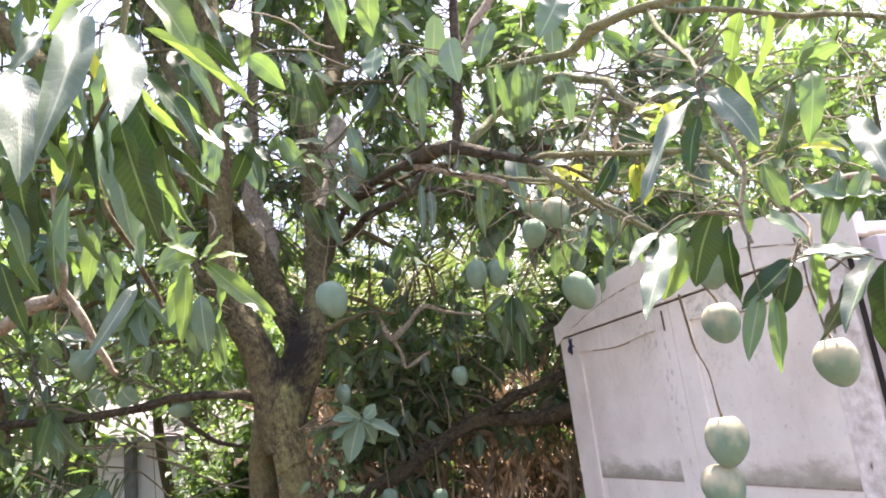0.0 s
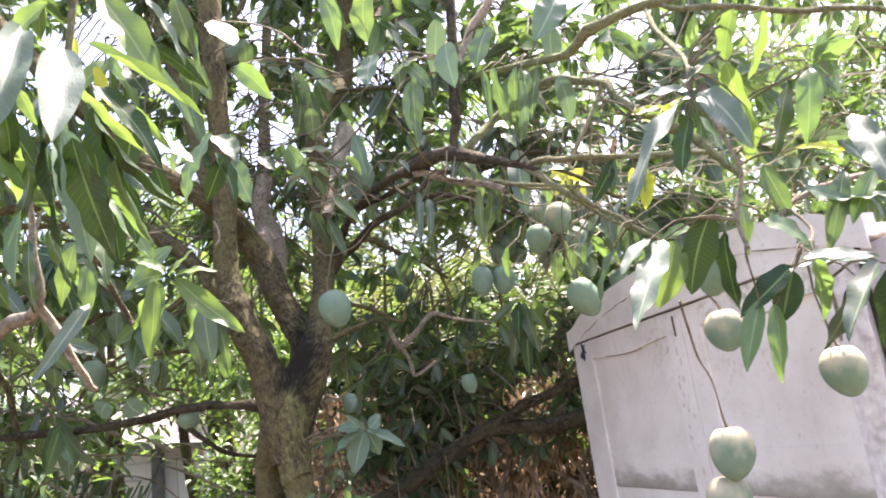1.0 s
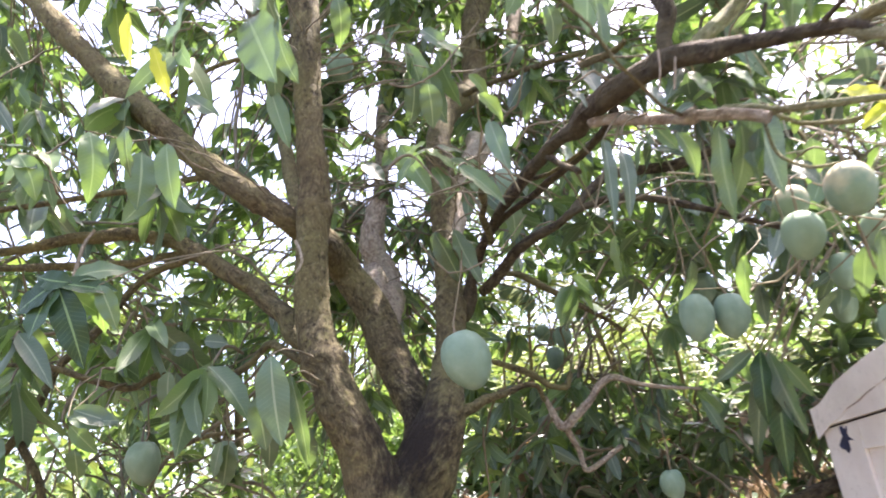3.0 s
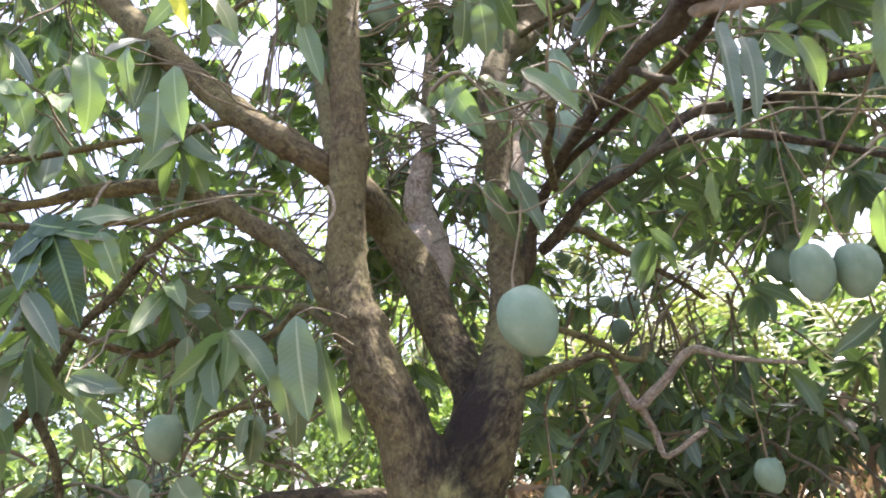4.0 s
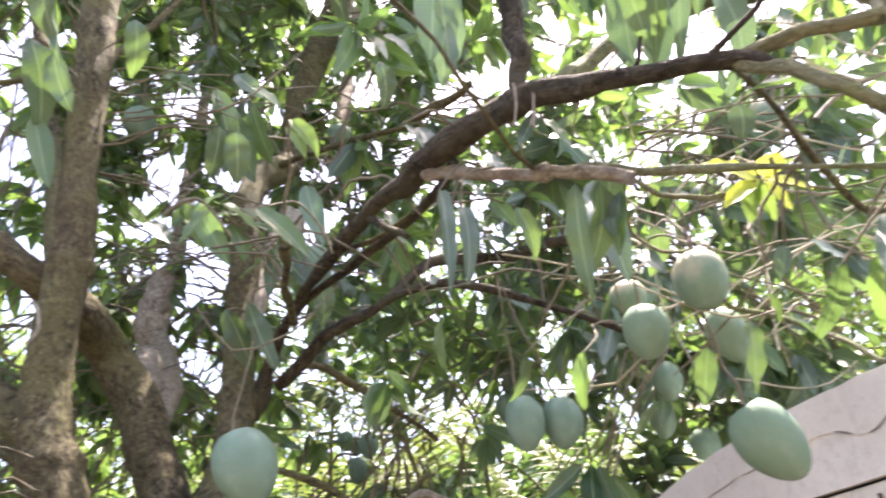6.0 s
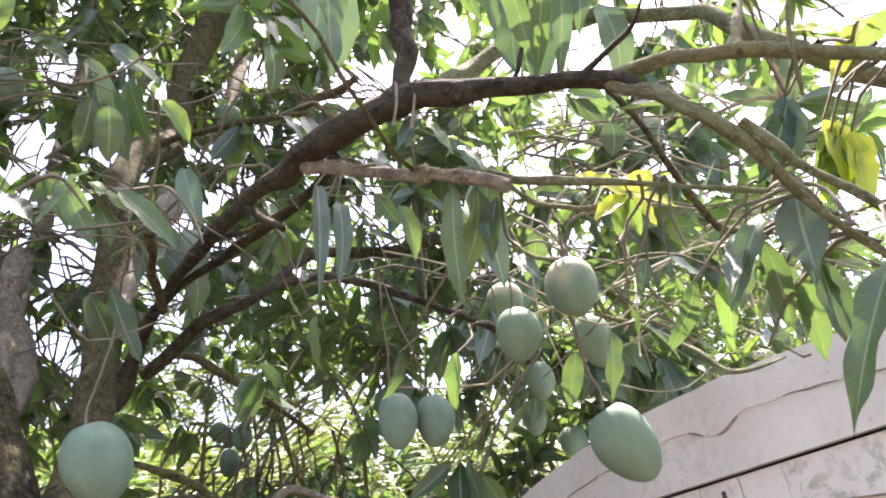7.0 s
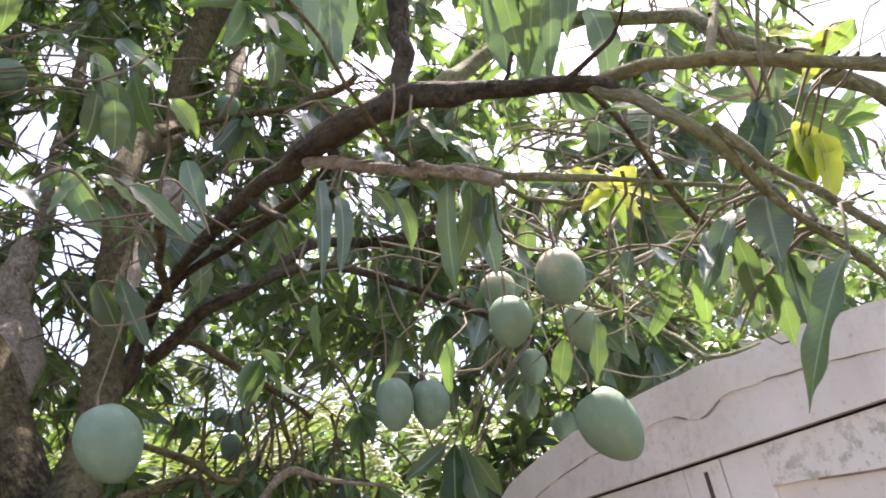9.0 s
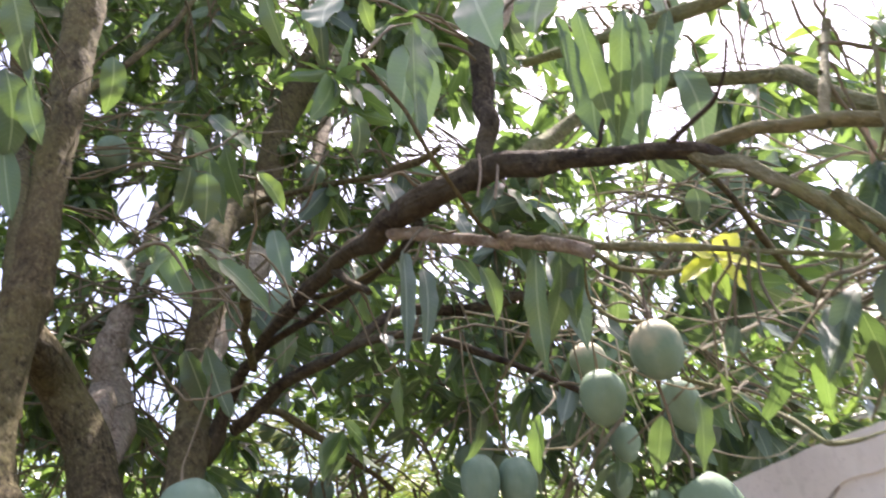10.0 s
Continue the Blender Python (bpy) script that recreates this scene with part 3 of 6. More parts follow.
limb("limb", BARK, [(-0.395, 1.9, 1.705, 0.023), (-0.376, 1.98, 1.873, 0.027), (-0.397, 2.03, 1.952, 0.036), (-0.443, 2.07, 2.052, 0.04), (-0.486, 2.1, 2.166, 0.04), (-0.539, 2.08, 2.261, 0.037), (-0.552, 1.97, 2.292, 0.032), (-0.576, 1.89, 2.304, 0.026), (-0.648, 1.88, 2.365, 0.026), (-0.741, 1.9, 2.446, 0.027), (-0.872, 1.92, 2.582, 0.027), (-0.99, 1.94, 2.713, 0.029), (-1.133, 1.96, 2.879, 0.03), (-1.383, 2, 3.189, 0.028), (-1.812, 2.1, 3.708, 0.021)], knots=[8.0, 9.3])
limb("limb_stub", STUB, [(-0.294, 2.12, 2.299, 0.014), (-0.288, 2.16, 2.369, 0.019), (-0.279, 2.22, 2.456, 0.024), (-0.263, 2.28, 2.572, 0.029), (-0.249, 2.34, 2.682, 0.028)])
limb("limb", PALE, [(-0.491, 2.15, 2.195, 0.024), (-0.538, 2.3, 2.336, 0.028), (-0.594, 2.5, 2.521, 0.03), (-0.623, 2.7, 2.747, 0.027), (-0.628, 2.8, 3.073, 0.023), (-0.622, 2.9, 3.422, 0.022), (-0.605, 3, 3.965, 0.017)])
limb("limb_stub", PALE, [(-0.452, 2.09, 2.1, 0.018), (-0.468, 2.17, 2.17, 0.025), (-0.49, 2.26, 2.246, 0.0305), (-0.507, 2.3, 2.316, 0.029), (-0.534, 2.3, 2.383, 0.0275), (-0.542, 2.3, 2.428, 0.029), (-0.529, 2.3, 2.479, 0.0265), (-0.517, 2.3, 2.53, 0.023)], knots=[1.5 + .36 * k for k in range(15)])
limb("limb", BARK, [(-0.536, 1.88, 2.03, 0.017), (-0.584, 1.9, 2.076, 0.022), (-0.639, 1.92, 2.147, 0.021), (-0.711, 1.93, 2.22, 0.02), (-0.818, 1.94, 2.301, 0.019), (-0.907, 1.94, 2.348, 0.015), (-0.983, 1.92, 2.369, 0.013), (-1.084, 1.9, 2.37, 0.012), (-1.17, 1.88, 2.354, 0.011), (-1.275, 1.85, 2.347, 0.01), (-1.425, 1.8, 2.339, 0.007)], knots=[4.0])
limb("limb", BARK, [(-0.819, 1.95, 2.302, 0.013), (-0.939, 1.97, 2.322, 0.01), (-1.08, 1.98, 2.335, 0.009), (-1.286, 2, 2.371, 0.009), (-1.444, 2, 2.405, 0.008), (-1.689, 2, 2.475, 0.005)])
limb("limb", BARK, [(-0.8, 1.94, 2.298, 0.007), (-0.855, 1.95, 2.294, 0.01), (-0.961, 1.97, 2.278, 0.008), (-1.075, 1.98, 2.177, 0.01), (-1.18, 1.98, 2.078, 0.01), (-1.245, 1.98, 1.971, 0.009), (-1.343, 2, 1.904, 0.007)])
limb("limb", BARK, [(-1.233, 1.98, 1.96, 0.008), (-1.194, 2, 1.88, 0.009), (-1.187, 2.02, 1.8, 0.009), (-1.172, 2.02, 1.703, 0.007)])
limb("limb", BARK, [(-0.747, 1.9, 2.45, 0.009), (-0.826, 1.9, 2.458, 0.008), (-0.922, 1.88, 2.444, 0.007), (-1.099, 1.86, 2.444, 0.007), (-1.284, 1.84, 2.445, 0.006), (-1.407, 1.8, 2.434, 0.004)])
limb("limb", BARK, [(-0.531, 1.9, 2.007, 0.01), (-0.594, 1.9, 2.039, 0.008), (-0.654, 1.93, 2.071, 0.007), (-0.745, 1.95, 2.024, 0.007), (-0.889, 1.93, 2.044, 0.007), (-0.934, 1.9, 2.018, 0.007), (-1.092, 1.87, 2.078, 0.006), (-1.224, 1.85, 2.092, 0.004)])
limb("limb", BARK, [(-0.588, 1.95, 1.919, 0.009), (-0.658, 1.97, 1.916, 0.007), (-0.791, 1.98, 1.922, 0.005), (-0.893, 2, 1.901, 0.004)])
limb("limb", BARK_SHADED, [(-0.302, 2.08, 2.138, 0.013), (-0.295, 2.1, 2.121, 0.018), (-0.256, 2.07, 2.188, 0.0118), (-0.213, 1.98, 2.225, 0.0108), (-0.168, 1.88, 2.235, 0.0086), (-0.12, 1.76, 2.218, 0.0098), (-0.069, 1.66, 2.211, 0.0092), (-0.029, 1.57, 2.195, 0.0105), (0.005, 1.5, 2.181, 0.0128), (0.045, 1.44, 2.169, 0.0145), (0.087, 1.38, 2.151, 0.0135), (0.129, 1.32, 2.113, 0.0122), (0.173, 1.27, 2.08, 0.008), (0.211, 1.23, 2.05, 0.006), (0.228, 1.215, 2.03, 0.004), (0.245, 1.205, 2.008, 0.002)], knots=[10.0, 13.0])
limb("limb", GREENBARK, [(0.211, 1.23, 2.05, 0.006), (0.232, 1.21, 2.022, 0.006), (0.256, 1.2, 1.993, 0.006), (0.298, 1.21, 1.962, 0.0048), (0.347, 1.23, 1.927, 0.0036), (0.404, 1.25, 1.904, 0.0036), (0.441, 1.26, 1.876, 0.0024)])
limb("limb", BARK_SHADED, [(-0.214, 2.0, 2.24, 0.0095), (-0.176, 1.93, 2.24, 0.0075), (-0.098, 1.8, 2.22, 0.0065), (-0.030, 1.69, 2.207, 0.0065), (0.009, 1.6, 2.189, 0.0062), (0.031, 1.54, 2.179, 0.0062), (0.04, 1.49, 2.172, 0.006)])
limb("limb", BARK, [(-0.193, 1.95, 2.215, 0.007), (-0.185, 1.8, 2.191, 0.007), (-0.156, 1.6, 2.127, 0.005), (-0.148, 1.53, 2.113, 0.006)])
limb("limb", BARK, [(-0.188, 1.92, 2.231, 0.006), (-0.126, 1.8, 2.248, 0.005), (-0.059, 1.7, 2.207, 0.004), (-0.003, 1.6, 2.183, 0.003)])
limb("limb", PALE, [(0.012, 1.505, 2.172, 0.0078), (0.024, 1.49, 2.159, 0.0072), (0.063, 1.46, 2.131, 0.0066), (0.104, 1.43, 2.105, 0.0068), (0.112, 1.425, 2.104, 0.0105), (0.122, 1.42, 2.1, 0.0062), (0.145, 1.41, 2.089, 0.0062), (0.185, 1.39, 2.063, 0.0065)], knots=[1.5, 2.5, 4.0, 6.0])
limb("limb", GREENBARK, [(0.146, 1.41, 2.096, 0.0042), (0.199, 1.4, 2.076, 0.0042), (0.249, 1.38, 2.06, 0.0042), (0.326, 1.36, 2.04, 0.0028), (0.42, 1.34, 2.017, 0.0028)])
limb("limb", BARK_SHADED, [(0.094, 1.38, 2.145, 0.013), (0.098, 1.385, 2.166, 0.0105), (0.104, 1.39, 2.206, 0.0098), (0.11, 1.4, 2.262, 0.0106), (0.119, 1.405, 2.342, 0.0112), (0.133, 1.42, 2.495, 0.011), (0.16, 1.45, 2.746, 0.008)], knots=[1.2])
limb("limb", BARK_SHADED, [(-0.244, 2.1, 2.167, 0.011), (-0.177, 2.06, 2.209, 0.011), (-0.107, 2.02, 2.24, 0.011), (-0.039, 1.98, 2.255, 0.008), (0.047, 1.95, 2.262, 0.008), (0.137, 1.92, 2.224, 0.007), (0.224, 1.9, 2.173, 0.005), (0.304, 1.87, 2.114, 0.005), (0.369, 1.85, 2.059, 0.003)], knots=[3.0])
limb("limb", BARK_SHADED, [(-0.039, 2, 2.261, 0.008), (0.059, 2.05, 2.36, 0.011), (0.198, 2.1, 2.38, 0.012), (0.302, 2.12, 2.416, 0.011), (0.444, 2.1, 2.402, 0.009)])
limb("limb", BARK, [(-0.207, 2.08, 2.191, 0.007), (-0.166, 2.15, 2.211, 0.007), (-0.119, 2.2, 2.191, 0.007), (-0.037, 2.3, 2.158, 0.007), (0.044, 2.4, 2.118, 0.006)])
limb("limb", GREENBARK, [(0.111, 1.36, 2.14, 0.0084), (0.151, 1.37, 2.177, 0.0098), (0.2, 1.39, 2.227, 0.008), (0.273, 1.41, 2.284, 0.009), (0.337, 1.38, 2.281, 0.009), (0.403, 1.335, 2.238, 0.008), (0.415, 1.305, 2.188, 0.008), (0.464, 1.28, 2.129, 0.0098), (0.506, 1.27, 2.094, 0.0098), (0.546, 1.26, 2.048, 0.0084), (0.594, 1.25, 1.979, 0.007)], knots=[5.2])
limb("limb", GREENBARK, [(0.216, 1.23, 2.05, 0.007), (0.229, 1.22, 2.051, 0.0056), (0.249, 1.2, 2.045, 0.0056), (0.287, 1.18, 2.033, 0.0056), (0.345, 1.17, 2.023, 0.0056), (0.417, 1.16, 2.012, 0.0056), (0.499, 1.15, 2.001, 0.0042)])
limb("limb", GREENBARK, [(0.281, 1.2, 1.985, 0.0056), (0.31, 1.2, 1.953, 0.0042), (0.349, 1.2, 1.926, 0.0042), (0.39, 1.2, 1.892, 0.0042), (0.436, 1.2, 1.856, 0.0028)])
limb("limb", BARK, [(0.217, 1.24, 2.049, 0.002), (0.28, 1.3, 2.058, 0.003), (0.337, 1.36, 2.054, 0.004), (0.409, 1.42, 2.028, 0.004), (0.487, 1.46, 2.046, 0.003)])
limb("limb", GREENBARK, [(0.284, 1.18, 2.029, 0.0042), (0.321, 1.2, 2.09, 0.0042), (0.374, 1.22, 2.182, 0.0042)])
limb("limb", BARK, [(-0.309, 1.93, 1.884, 0.013), (-0.277, 1.95, 1.899, 0.011), (-0.244, 1.97, 1.917, 0.009), (-0.193, 2, 1.934, 0.007), (-0.151, 2.02, 1.94, 0.005), (-0.143, 2.05, 1.915, 0.005)])
limb("limb", BARK, [(-0.287, 2, 2.011, 0.005), (-0.208, 2.05, 1.993, 0.006), (-0.151, 2.08, 1.966, 0.006), (-0.101, 2.1, 1.944, 0.006), (-0.089, 2.12, 1.974, 0.006)])
limb("limb", PALE, [(-0.151, 2.2, 1.949, 0.005), (-0.121, 2.2, 1.881, 0.009), (-0.062, 2.2, 1.928, 0.008), (-0.01, 2.2, 1.972, 0.008), (0.046, 2.18, 1.945, 0.005), (0.157, 2.15, 1.916, 0.003)])
limb("limb", PALE, [(-0.118, 2.2, 1.88, 0.007), (-0.098, 2.22, 1.832, 0.006), (-0.086, 2.22, 1.795, 0.006), (-0.012, 2.25, 1.837, 0.005)])
limb("fallen_limb", BARK_SHADED, [(0.56, 2.5, 1.745, 0.014), (0.433, 2.46, 1.728, 0.0165), (0.307, 2.44, 1.69, 0.016), (0.235, 2.45, 1.672, 0.019), (0.187, 2.44, 1.645, 0.017), (0.067, 2.45, 1.597, 0.0215), (-0.053, 2.47, 1.537, 0.023), (-0.11, 2.45, 1.497, 0.021), (-0.171, 2.46, 1.469, 0.0255), (-0.286, 2.45, 1.425, 0.027), (-0.434, 2.45, 1.39, 0.029), (-0.7, 2.5, 1.2, 0.03), (-1.0, 2.6, .9, 0.032), (-1.35, 2.7, -.05, 0.04)], knots=[3.0, 6.0])
limb("fallen_limb", BARK_SHADED, [(0.62, 2.52, 1.64, 0.03), (0.467, 2.47, 1.619, 0.029), (0.331, 2.46, 1.599, 0.0265), (0.219, 2.47, 1.607, 0.025), (0.126, 2.45, 1.612, 0.023), (0.037, 2.46, 1.581, 0.021), (-0.045, 2.46, 1.525, 0.017)], knots=[2.4])
limb("limb", BARK_SHADED, [(-0.459, 1.9, 1.734, 0.017), (-0.554, 1.93, 1.755, 0.012), (-0.667, 1.96, 1.764, 0.011), (-0.795, 1.98, 1.753, 0.011), (-1.03, 2, 1.748, 0.012), (-1.181, 2, 1.754, 0.011), (-1.362, 2, 1.767, 0.008)])
limb("limb", BARK_SHADED, [(-0.72, 1.98, 1.755, 0.008), (-0.676, 2, 1.697, 0.008), (-0.61, 2.05, 1.637, 0.007), (-0.5, 2.1, 1.614, 0.005)])
limb("vine", PALE, [(-0.536, 1.8, 2.219, 0.003), (-0.52, 1.79, 2.183, 0.003), (-0.522, 1.79, 2.164, 0.003), (-0.532, 1.79, 2.152, 0.002)])
limb("vine", PALE, [(-1.002, 1.85, 2.352, 0.004), (-1.021, 1.84, 2.3, 0.004), (-1.029, 1.84, 2.213, 0.004), (-1.02, 1.84, 2.132, 0.002)])
limb("vine", PALE, [(0.081, 1.34, 2.142, 0.001), (0.077, 1.33, 2.112, 0.001), (0.071, 1.33, 2.087, 0.001)])
limb("vine", PALE, [(0.098, 1.34, 2.135, 0.001), (0.091, 1.33, 2.106, 0.001), (0.086, 1.33, 2.084, 0.001)])
limb("limb", BARK, [(-0.021, 1.3, 2.217, 0.002), (0.012, 1.31, 2.174, 0.002), (0.031, 1.32, 2.131, 0.002), (0.049, 1.34, 2.115, 0.002), (0.078, 1.38, 2.097, 0.002), (0.105, 1.42, 2.104, 0.002)])
limb("limb", BARK, [(-0.26, 2.3, 2.802, 0.009), (-0.193, 2.2, 2.749, 0.007), (-0.078, 2.05, 2.662, 0.007), (0.053, 1.9, 2.568, 0.004)])
limb("limb", PALE, [(-0.149, 2.75, 3.158, 0.021), (-0.117, 2.85, 3.427, 0.023), (-0.074, 2.95, 3.732, 0.023), (-0.015, 3.05, 4.175, 0.022)])
limb("twig", GREENBARK, [(0.342, 1.6, 2.016, 0.002), (0.377, 1.55, 1.973, 0.003), (0.394, 1.5, 1.925, 0.003), (0.406, 1.48, 1.895, 0.003), (0.426, 1.46, 1.89, 0.002), (0.453, 1.45, 1.895, 0.001)])
limb("twig", GREENBARK, [(0.326, 1.15, 2.087, 0.002), (0.316, 1.16, 2.039, 0.002), (0.316, 1.17, 2.01, 0.002), (0.321, 1.18, 1.992, 0.001)])
limb("twig", GREENBARK, [(0.185, 1.42, 2.098, 0.002), (0.234, 1.45, 2.081, 0.003), (0.285, 1.45, 2.072, 0.003), (0.34, 1.45, 2.088, 0.002)])
limb("twig", GREENBARK, [(0.182, 1.4, 2.078, 0.002), (0.215, 1.5, 2.075, 0.002), (0.263, 1.55, 2.07, 0.002), (0.317, 1.58, 2.083, 0.002)])
limb("twig", BARK, [(0.014, 1.6, 2.329, 0.005), (0.027, 1.5, 2.261, 0.005), (0.054, 1.45, 2.235, 0.004), (0.063, 1.43, 2.23, 0.003)])
limb("limb", BARK, [(-0.549, 1.9, 2.745, 0.008), (-0.53, 1.95, 2.85, 0.008), (-0.481, 2, 2.983, 0.008), (-0.429, 2.05, 3.138, 0.007), (-0.374, 2.1, 3.354, 0.005)])
limb("limb", BARK, [(-0.571, 1.9, 2.72, 0.006), (-0.659, 1.92, 2.77, 0.006), (-0.796, 1.95, 2.786, 0.006), (-0.947, 2, 2.771, 0.005)])
limb("limb", BARK, [(-0.592, 2, 2.307, 0.012), (-0.702, 2.15, 2.606, 0.017), (-0.819, 2.3, 2.979, 0.02), (-0.926, 2.4, 3.32, 0.022), (-1.047, 2.5, 3.746, 0.017)])
limb("limb", PALE, [(0.129, 1.405, 2.362, 0.009), (0.159, 1.42, 2.422, 0.0095), (0.202, 1.44, 2.495, 0.0095), (0.278, 1.47, 2.612, 0.009), (0.408, 1.5, 2.775, 0.008), (0.648, 1.55, 3.009, 0.006)])
limb("twig", PALE, [(0.446, 0.95, 1.793, 0.003), (0.452, 0.97, 1.855, 0.003), (0.475, 0.98, 1.907, 0.003), (0.468, 0.99, 1.964, 0.004), (0.459, 1, 2.016, 0.005), (0.457, 1, 2.053, 0.004)])
limb("twig", PALE, [(0.789, 1.15, 1.913, 0.006), (0.713, 1.13, 1.921, 0.005), (0.636, 1.1, 1.903, 0.005), (0.589, 1.08, 1.883, 0.004), (0.549, 1.06, 1.854, 0.003)])
limb("twig", PALE, [(0.557, 1.08, 1.882, 0.003), (0.571, 1.06, 1.858, 0.003), (0.579, 1.04, 1.826, 0.003), (0.563, 1.02, 1.788, 0.003), (0.595, 1.06, 1.724, 0.003), (0.605, 1.09, 1.667, 0.002)])
limb("limb_stub", BARK_SHADED, [(-0.016, 1.55, 2.191, 0.006), (-0.003, 1.52, 2.201, 0.005), (0.02, 1.5, 2.207, 0.004), (0.041, 1.48, 2.216, 0.003)])
limb("limb_stub", BARK_SHADED, [(-0.057, 1.63, 2.202, 0.006), (-0.037, 1.6, 2.164, 0.005), (-0.016, 1.58, 2.138, 0.004)])
limb("twig", BARK_SHADED, [(0.16, 1.29, 2.091, 0.002), (0.17, 1.28, 2.104, 0.002), (0.178, 1.28, 2.127, 0.002)])
limb("twig", BARK_SHADED, [(0.197, 1.24, 2.058, 0.003), (0.204, 1.22, 2.059, 0.002), (0.223, 1.2, 2.069, 0.002), (0.226, 1.18, 2.078, 0.001), (0.223, 1.16, 2.091, 0.001)])
limb("twig", PALE, [(-0.608, 0.95, 1.783, 0.009), (-0.546, 0.92, 1.79, 0.008), (-0.482, 0.88, 1.809, 0.009), (-0.439, 0.86, 1.821, 0.007), (-0.434, 0.84, 1.879, 0.005), (-0.428, 0.82, 1.936, 0.004)])
limb("twig", PALE, [(-0.439, 0.86, 1.819, 0.006), (-0.415, 0.87, 1.778, 0.005), (-0.402, 0.9, 1.731, 0.004), (-0.4, 0.92, 1.718, 0.003)])
limb("twig", BARK, [(-0.343, 0.72, 1.942, 0.004), (-0.317, 0.72, 1.854, 0.004), (-0.3, 0.74, 1.814, 0.003), (-0.279, 0.76, 1.76, 0.003)])
limb("limb", GREENBARK, [(0.166, 1.4, 2.324, 0.0054), (0.269, 1.32, 2.294, 0.008), (0.338, 1.26, 2.276, 0.0093), (0.365, 1.22, 2.29, 0.0107), (0.43, 1.2, 2.304, 0.01), (0.489, 1.18, 2.305, 0.0094), (0.545, 1.17, 2.309, 0.0088), (0.643, 1.15, 2.333, 0.0077)], knots=[3.0])
limb("limb", GREENBARK, [(0.489, 1.18, 2.305, 0.0042), (0.519, 1.16, 2.274, 0.0061), (0.61, 1.14, 2.25, 0.006), (0.704, 1.12, 2.215, 0.0054), (0.788, 1.1, 2.195, 0.0048), (0.864, 1.08, 2.161, 0.0038)])
limb("twig", GREENBARK, [(0.468, 1.19, 2.302, 0.0052), (0.455, 1.14, 2.24, 0.0055), (0.45, 1.08, 2.175, 0.0047), (0.44, 1, 2.102, 0.003), (0.415, 0.92, 2.029, 0.002)])
limb("twig", GREENBARK, [(-0.205, 0.52, 2.03, 0.004), (-0.213, 0.52, 1.977, 0.003), (-0.222, 0.53, 1.943, 0.003), (-0.236, 0.55, 1.914, 0.002), (-0.286, 0.6, 1.885, 0.003)])

LEAF_BASES = []
leaf_rng = random.Random(21)


def leaf(kind, bx, by, bz, tx, ty, tz, width, face_view=False):
    """One large leaf from its base to its tip, its upper side turned to the camera, squarely or at a slant."""
    base, tip = Vector((bx, by, bz)), Vector((tx, ty, tz))
    along = tip - base
    if face_view:
        up = Vector((leaf_rng.uniform(-.15, .35), -1, .2 + leaf_rng.uniform(-.1, .2)))
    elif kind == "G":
        # glossy leaves turned between the sun and the camera, so that the glare shows
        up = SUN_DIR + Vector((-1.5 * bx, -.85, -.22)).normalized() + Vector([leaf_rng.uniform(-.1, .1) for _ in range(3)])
    elif kind == "Y":
        # yellow leaves face the camera
        up = Vector((leaf_rng.uniform(-.35, .35), -.9, .55 + leaf_rng.uniform(-.25, .25)))
    else:
        up = Vector((leaf_rng.uniform(-.7, .7), -0.75, 0.7 + leaf_rng.uniform(-.5, .5)))
    LEAF_BASES.append(np.array(base))
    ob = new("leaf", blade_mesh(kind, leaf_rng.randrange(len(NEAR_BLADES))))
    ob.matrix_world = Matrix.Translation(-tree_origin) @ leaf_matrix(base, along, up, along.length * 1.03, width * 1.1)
    ob.parent = tree


# tips of the G leaves tilted until their glare reaches the camera
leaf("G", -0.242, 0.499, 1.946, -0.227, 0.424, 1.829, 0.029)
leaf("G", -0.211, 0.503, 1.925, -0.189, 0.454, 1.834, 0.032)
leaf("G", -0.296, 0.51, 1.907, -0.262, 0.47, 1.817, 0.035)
leaf("L", -0.193, 0.502, 1.927, -0.124, 0.561, 1.89, 0.015)
leaf("L", -0.307, 0.513, 1.899, -0.283, 0.513, 1.889, 0.009)
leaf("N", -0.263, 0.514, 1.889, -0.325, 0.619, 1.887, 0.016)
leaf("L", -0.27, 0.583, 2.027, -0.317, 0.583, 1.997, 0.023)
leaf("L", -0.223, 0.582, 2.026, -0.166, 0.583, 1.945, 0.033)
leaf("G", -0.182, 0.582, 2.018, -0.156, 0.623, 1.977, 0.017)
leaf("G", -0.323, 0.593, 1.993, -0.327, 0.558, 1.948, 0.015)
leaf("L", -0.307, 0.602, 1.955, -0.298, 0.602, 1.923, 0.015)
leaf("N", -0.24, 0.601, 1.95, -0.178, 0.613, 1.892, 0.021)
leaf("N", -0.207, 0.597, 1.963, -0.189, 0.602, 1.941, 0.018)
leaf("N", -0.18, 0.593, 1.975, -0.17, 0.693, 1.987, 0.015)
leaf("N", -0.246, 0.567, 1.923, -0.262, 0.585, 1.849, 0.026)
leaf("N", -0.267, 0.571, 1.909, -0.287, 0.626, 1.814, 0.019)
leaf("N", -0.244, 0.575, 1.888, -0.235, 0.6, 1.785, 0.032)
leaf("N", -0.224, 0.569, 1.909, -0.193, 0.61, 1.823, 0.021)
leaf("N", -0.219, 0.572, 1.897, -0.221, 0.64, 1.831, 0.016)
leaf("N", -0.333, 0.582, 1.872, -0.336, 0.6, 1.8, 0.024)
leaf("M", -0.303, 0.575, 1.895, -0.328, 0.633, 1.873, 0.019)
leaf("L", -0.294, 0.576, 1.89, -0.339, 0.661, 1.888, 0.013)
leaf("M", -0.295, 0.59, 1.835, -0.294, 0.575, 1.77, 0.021)
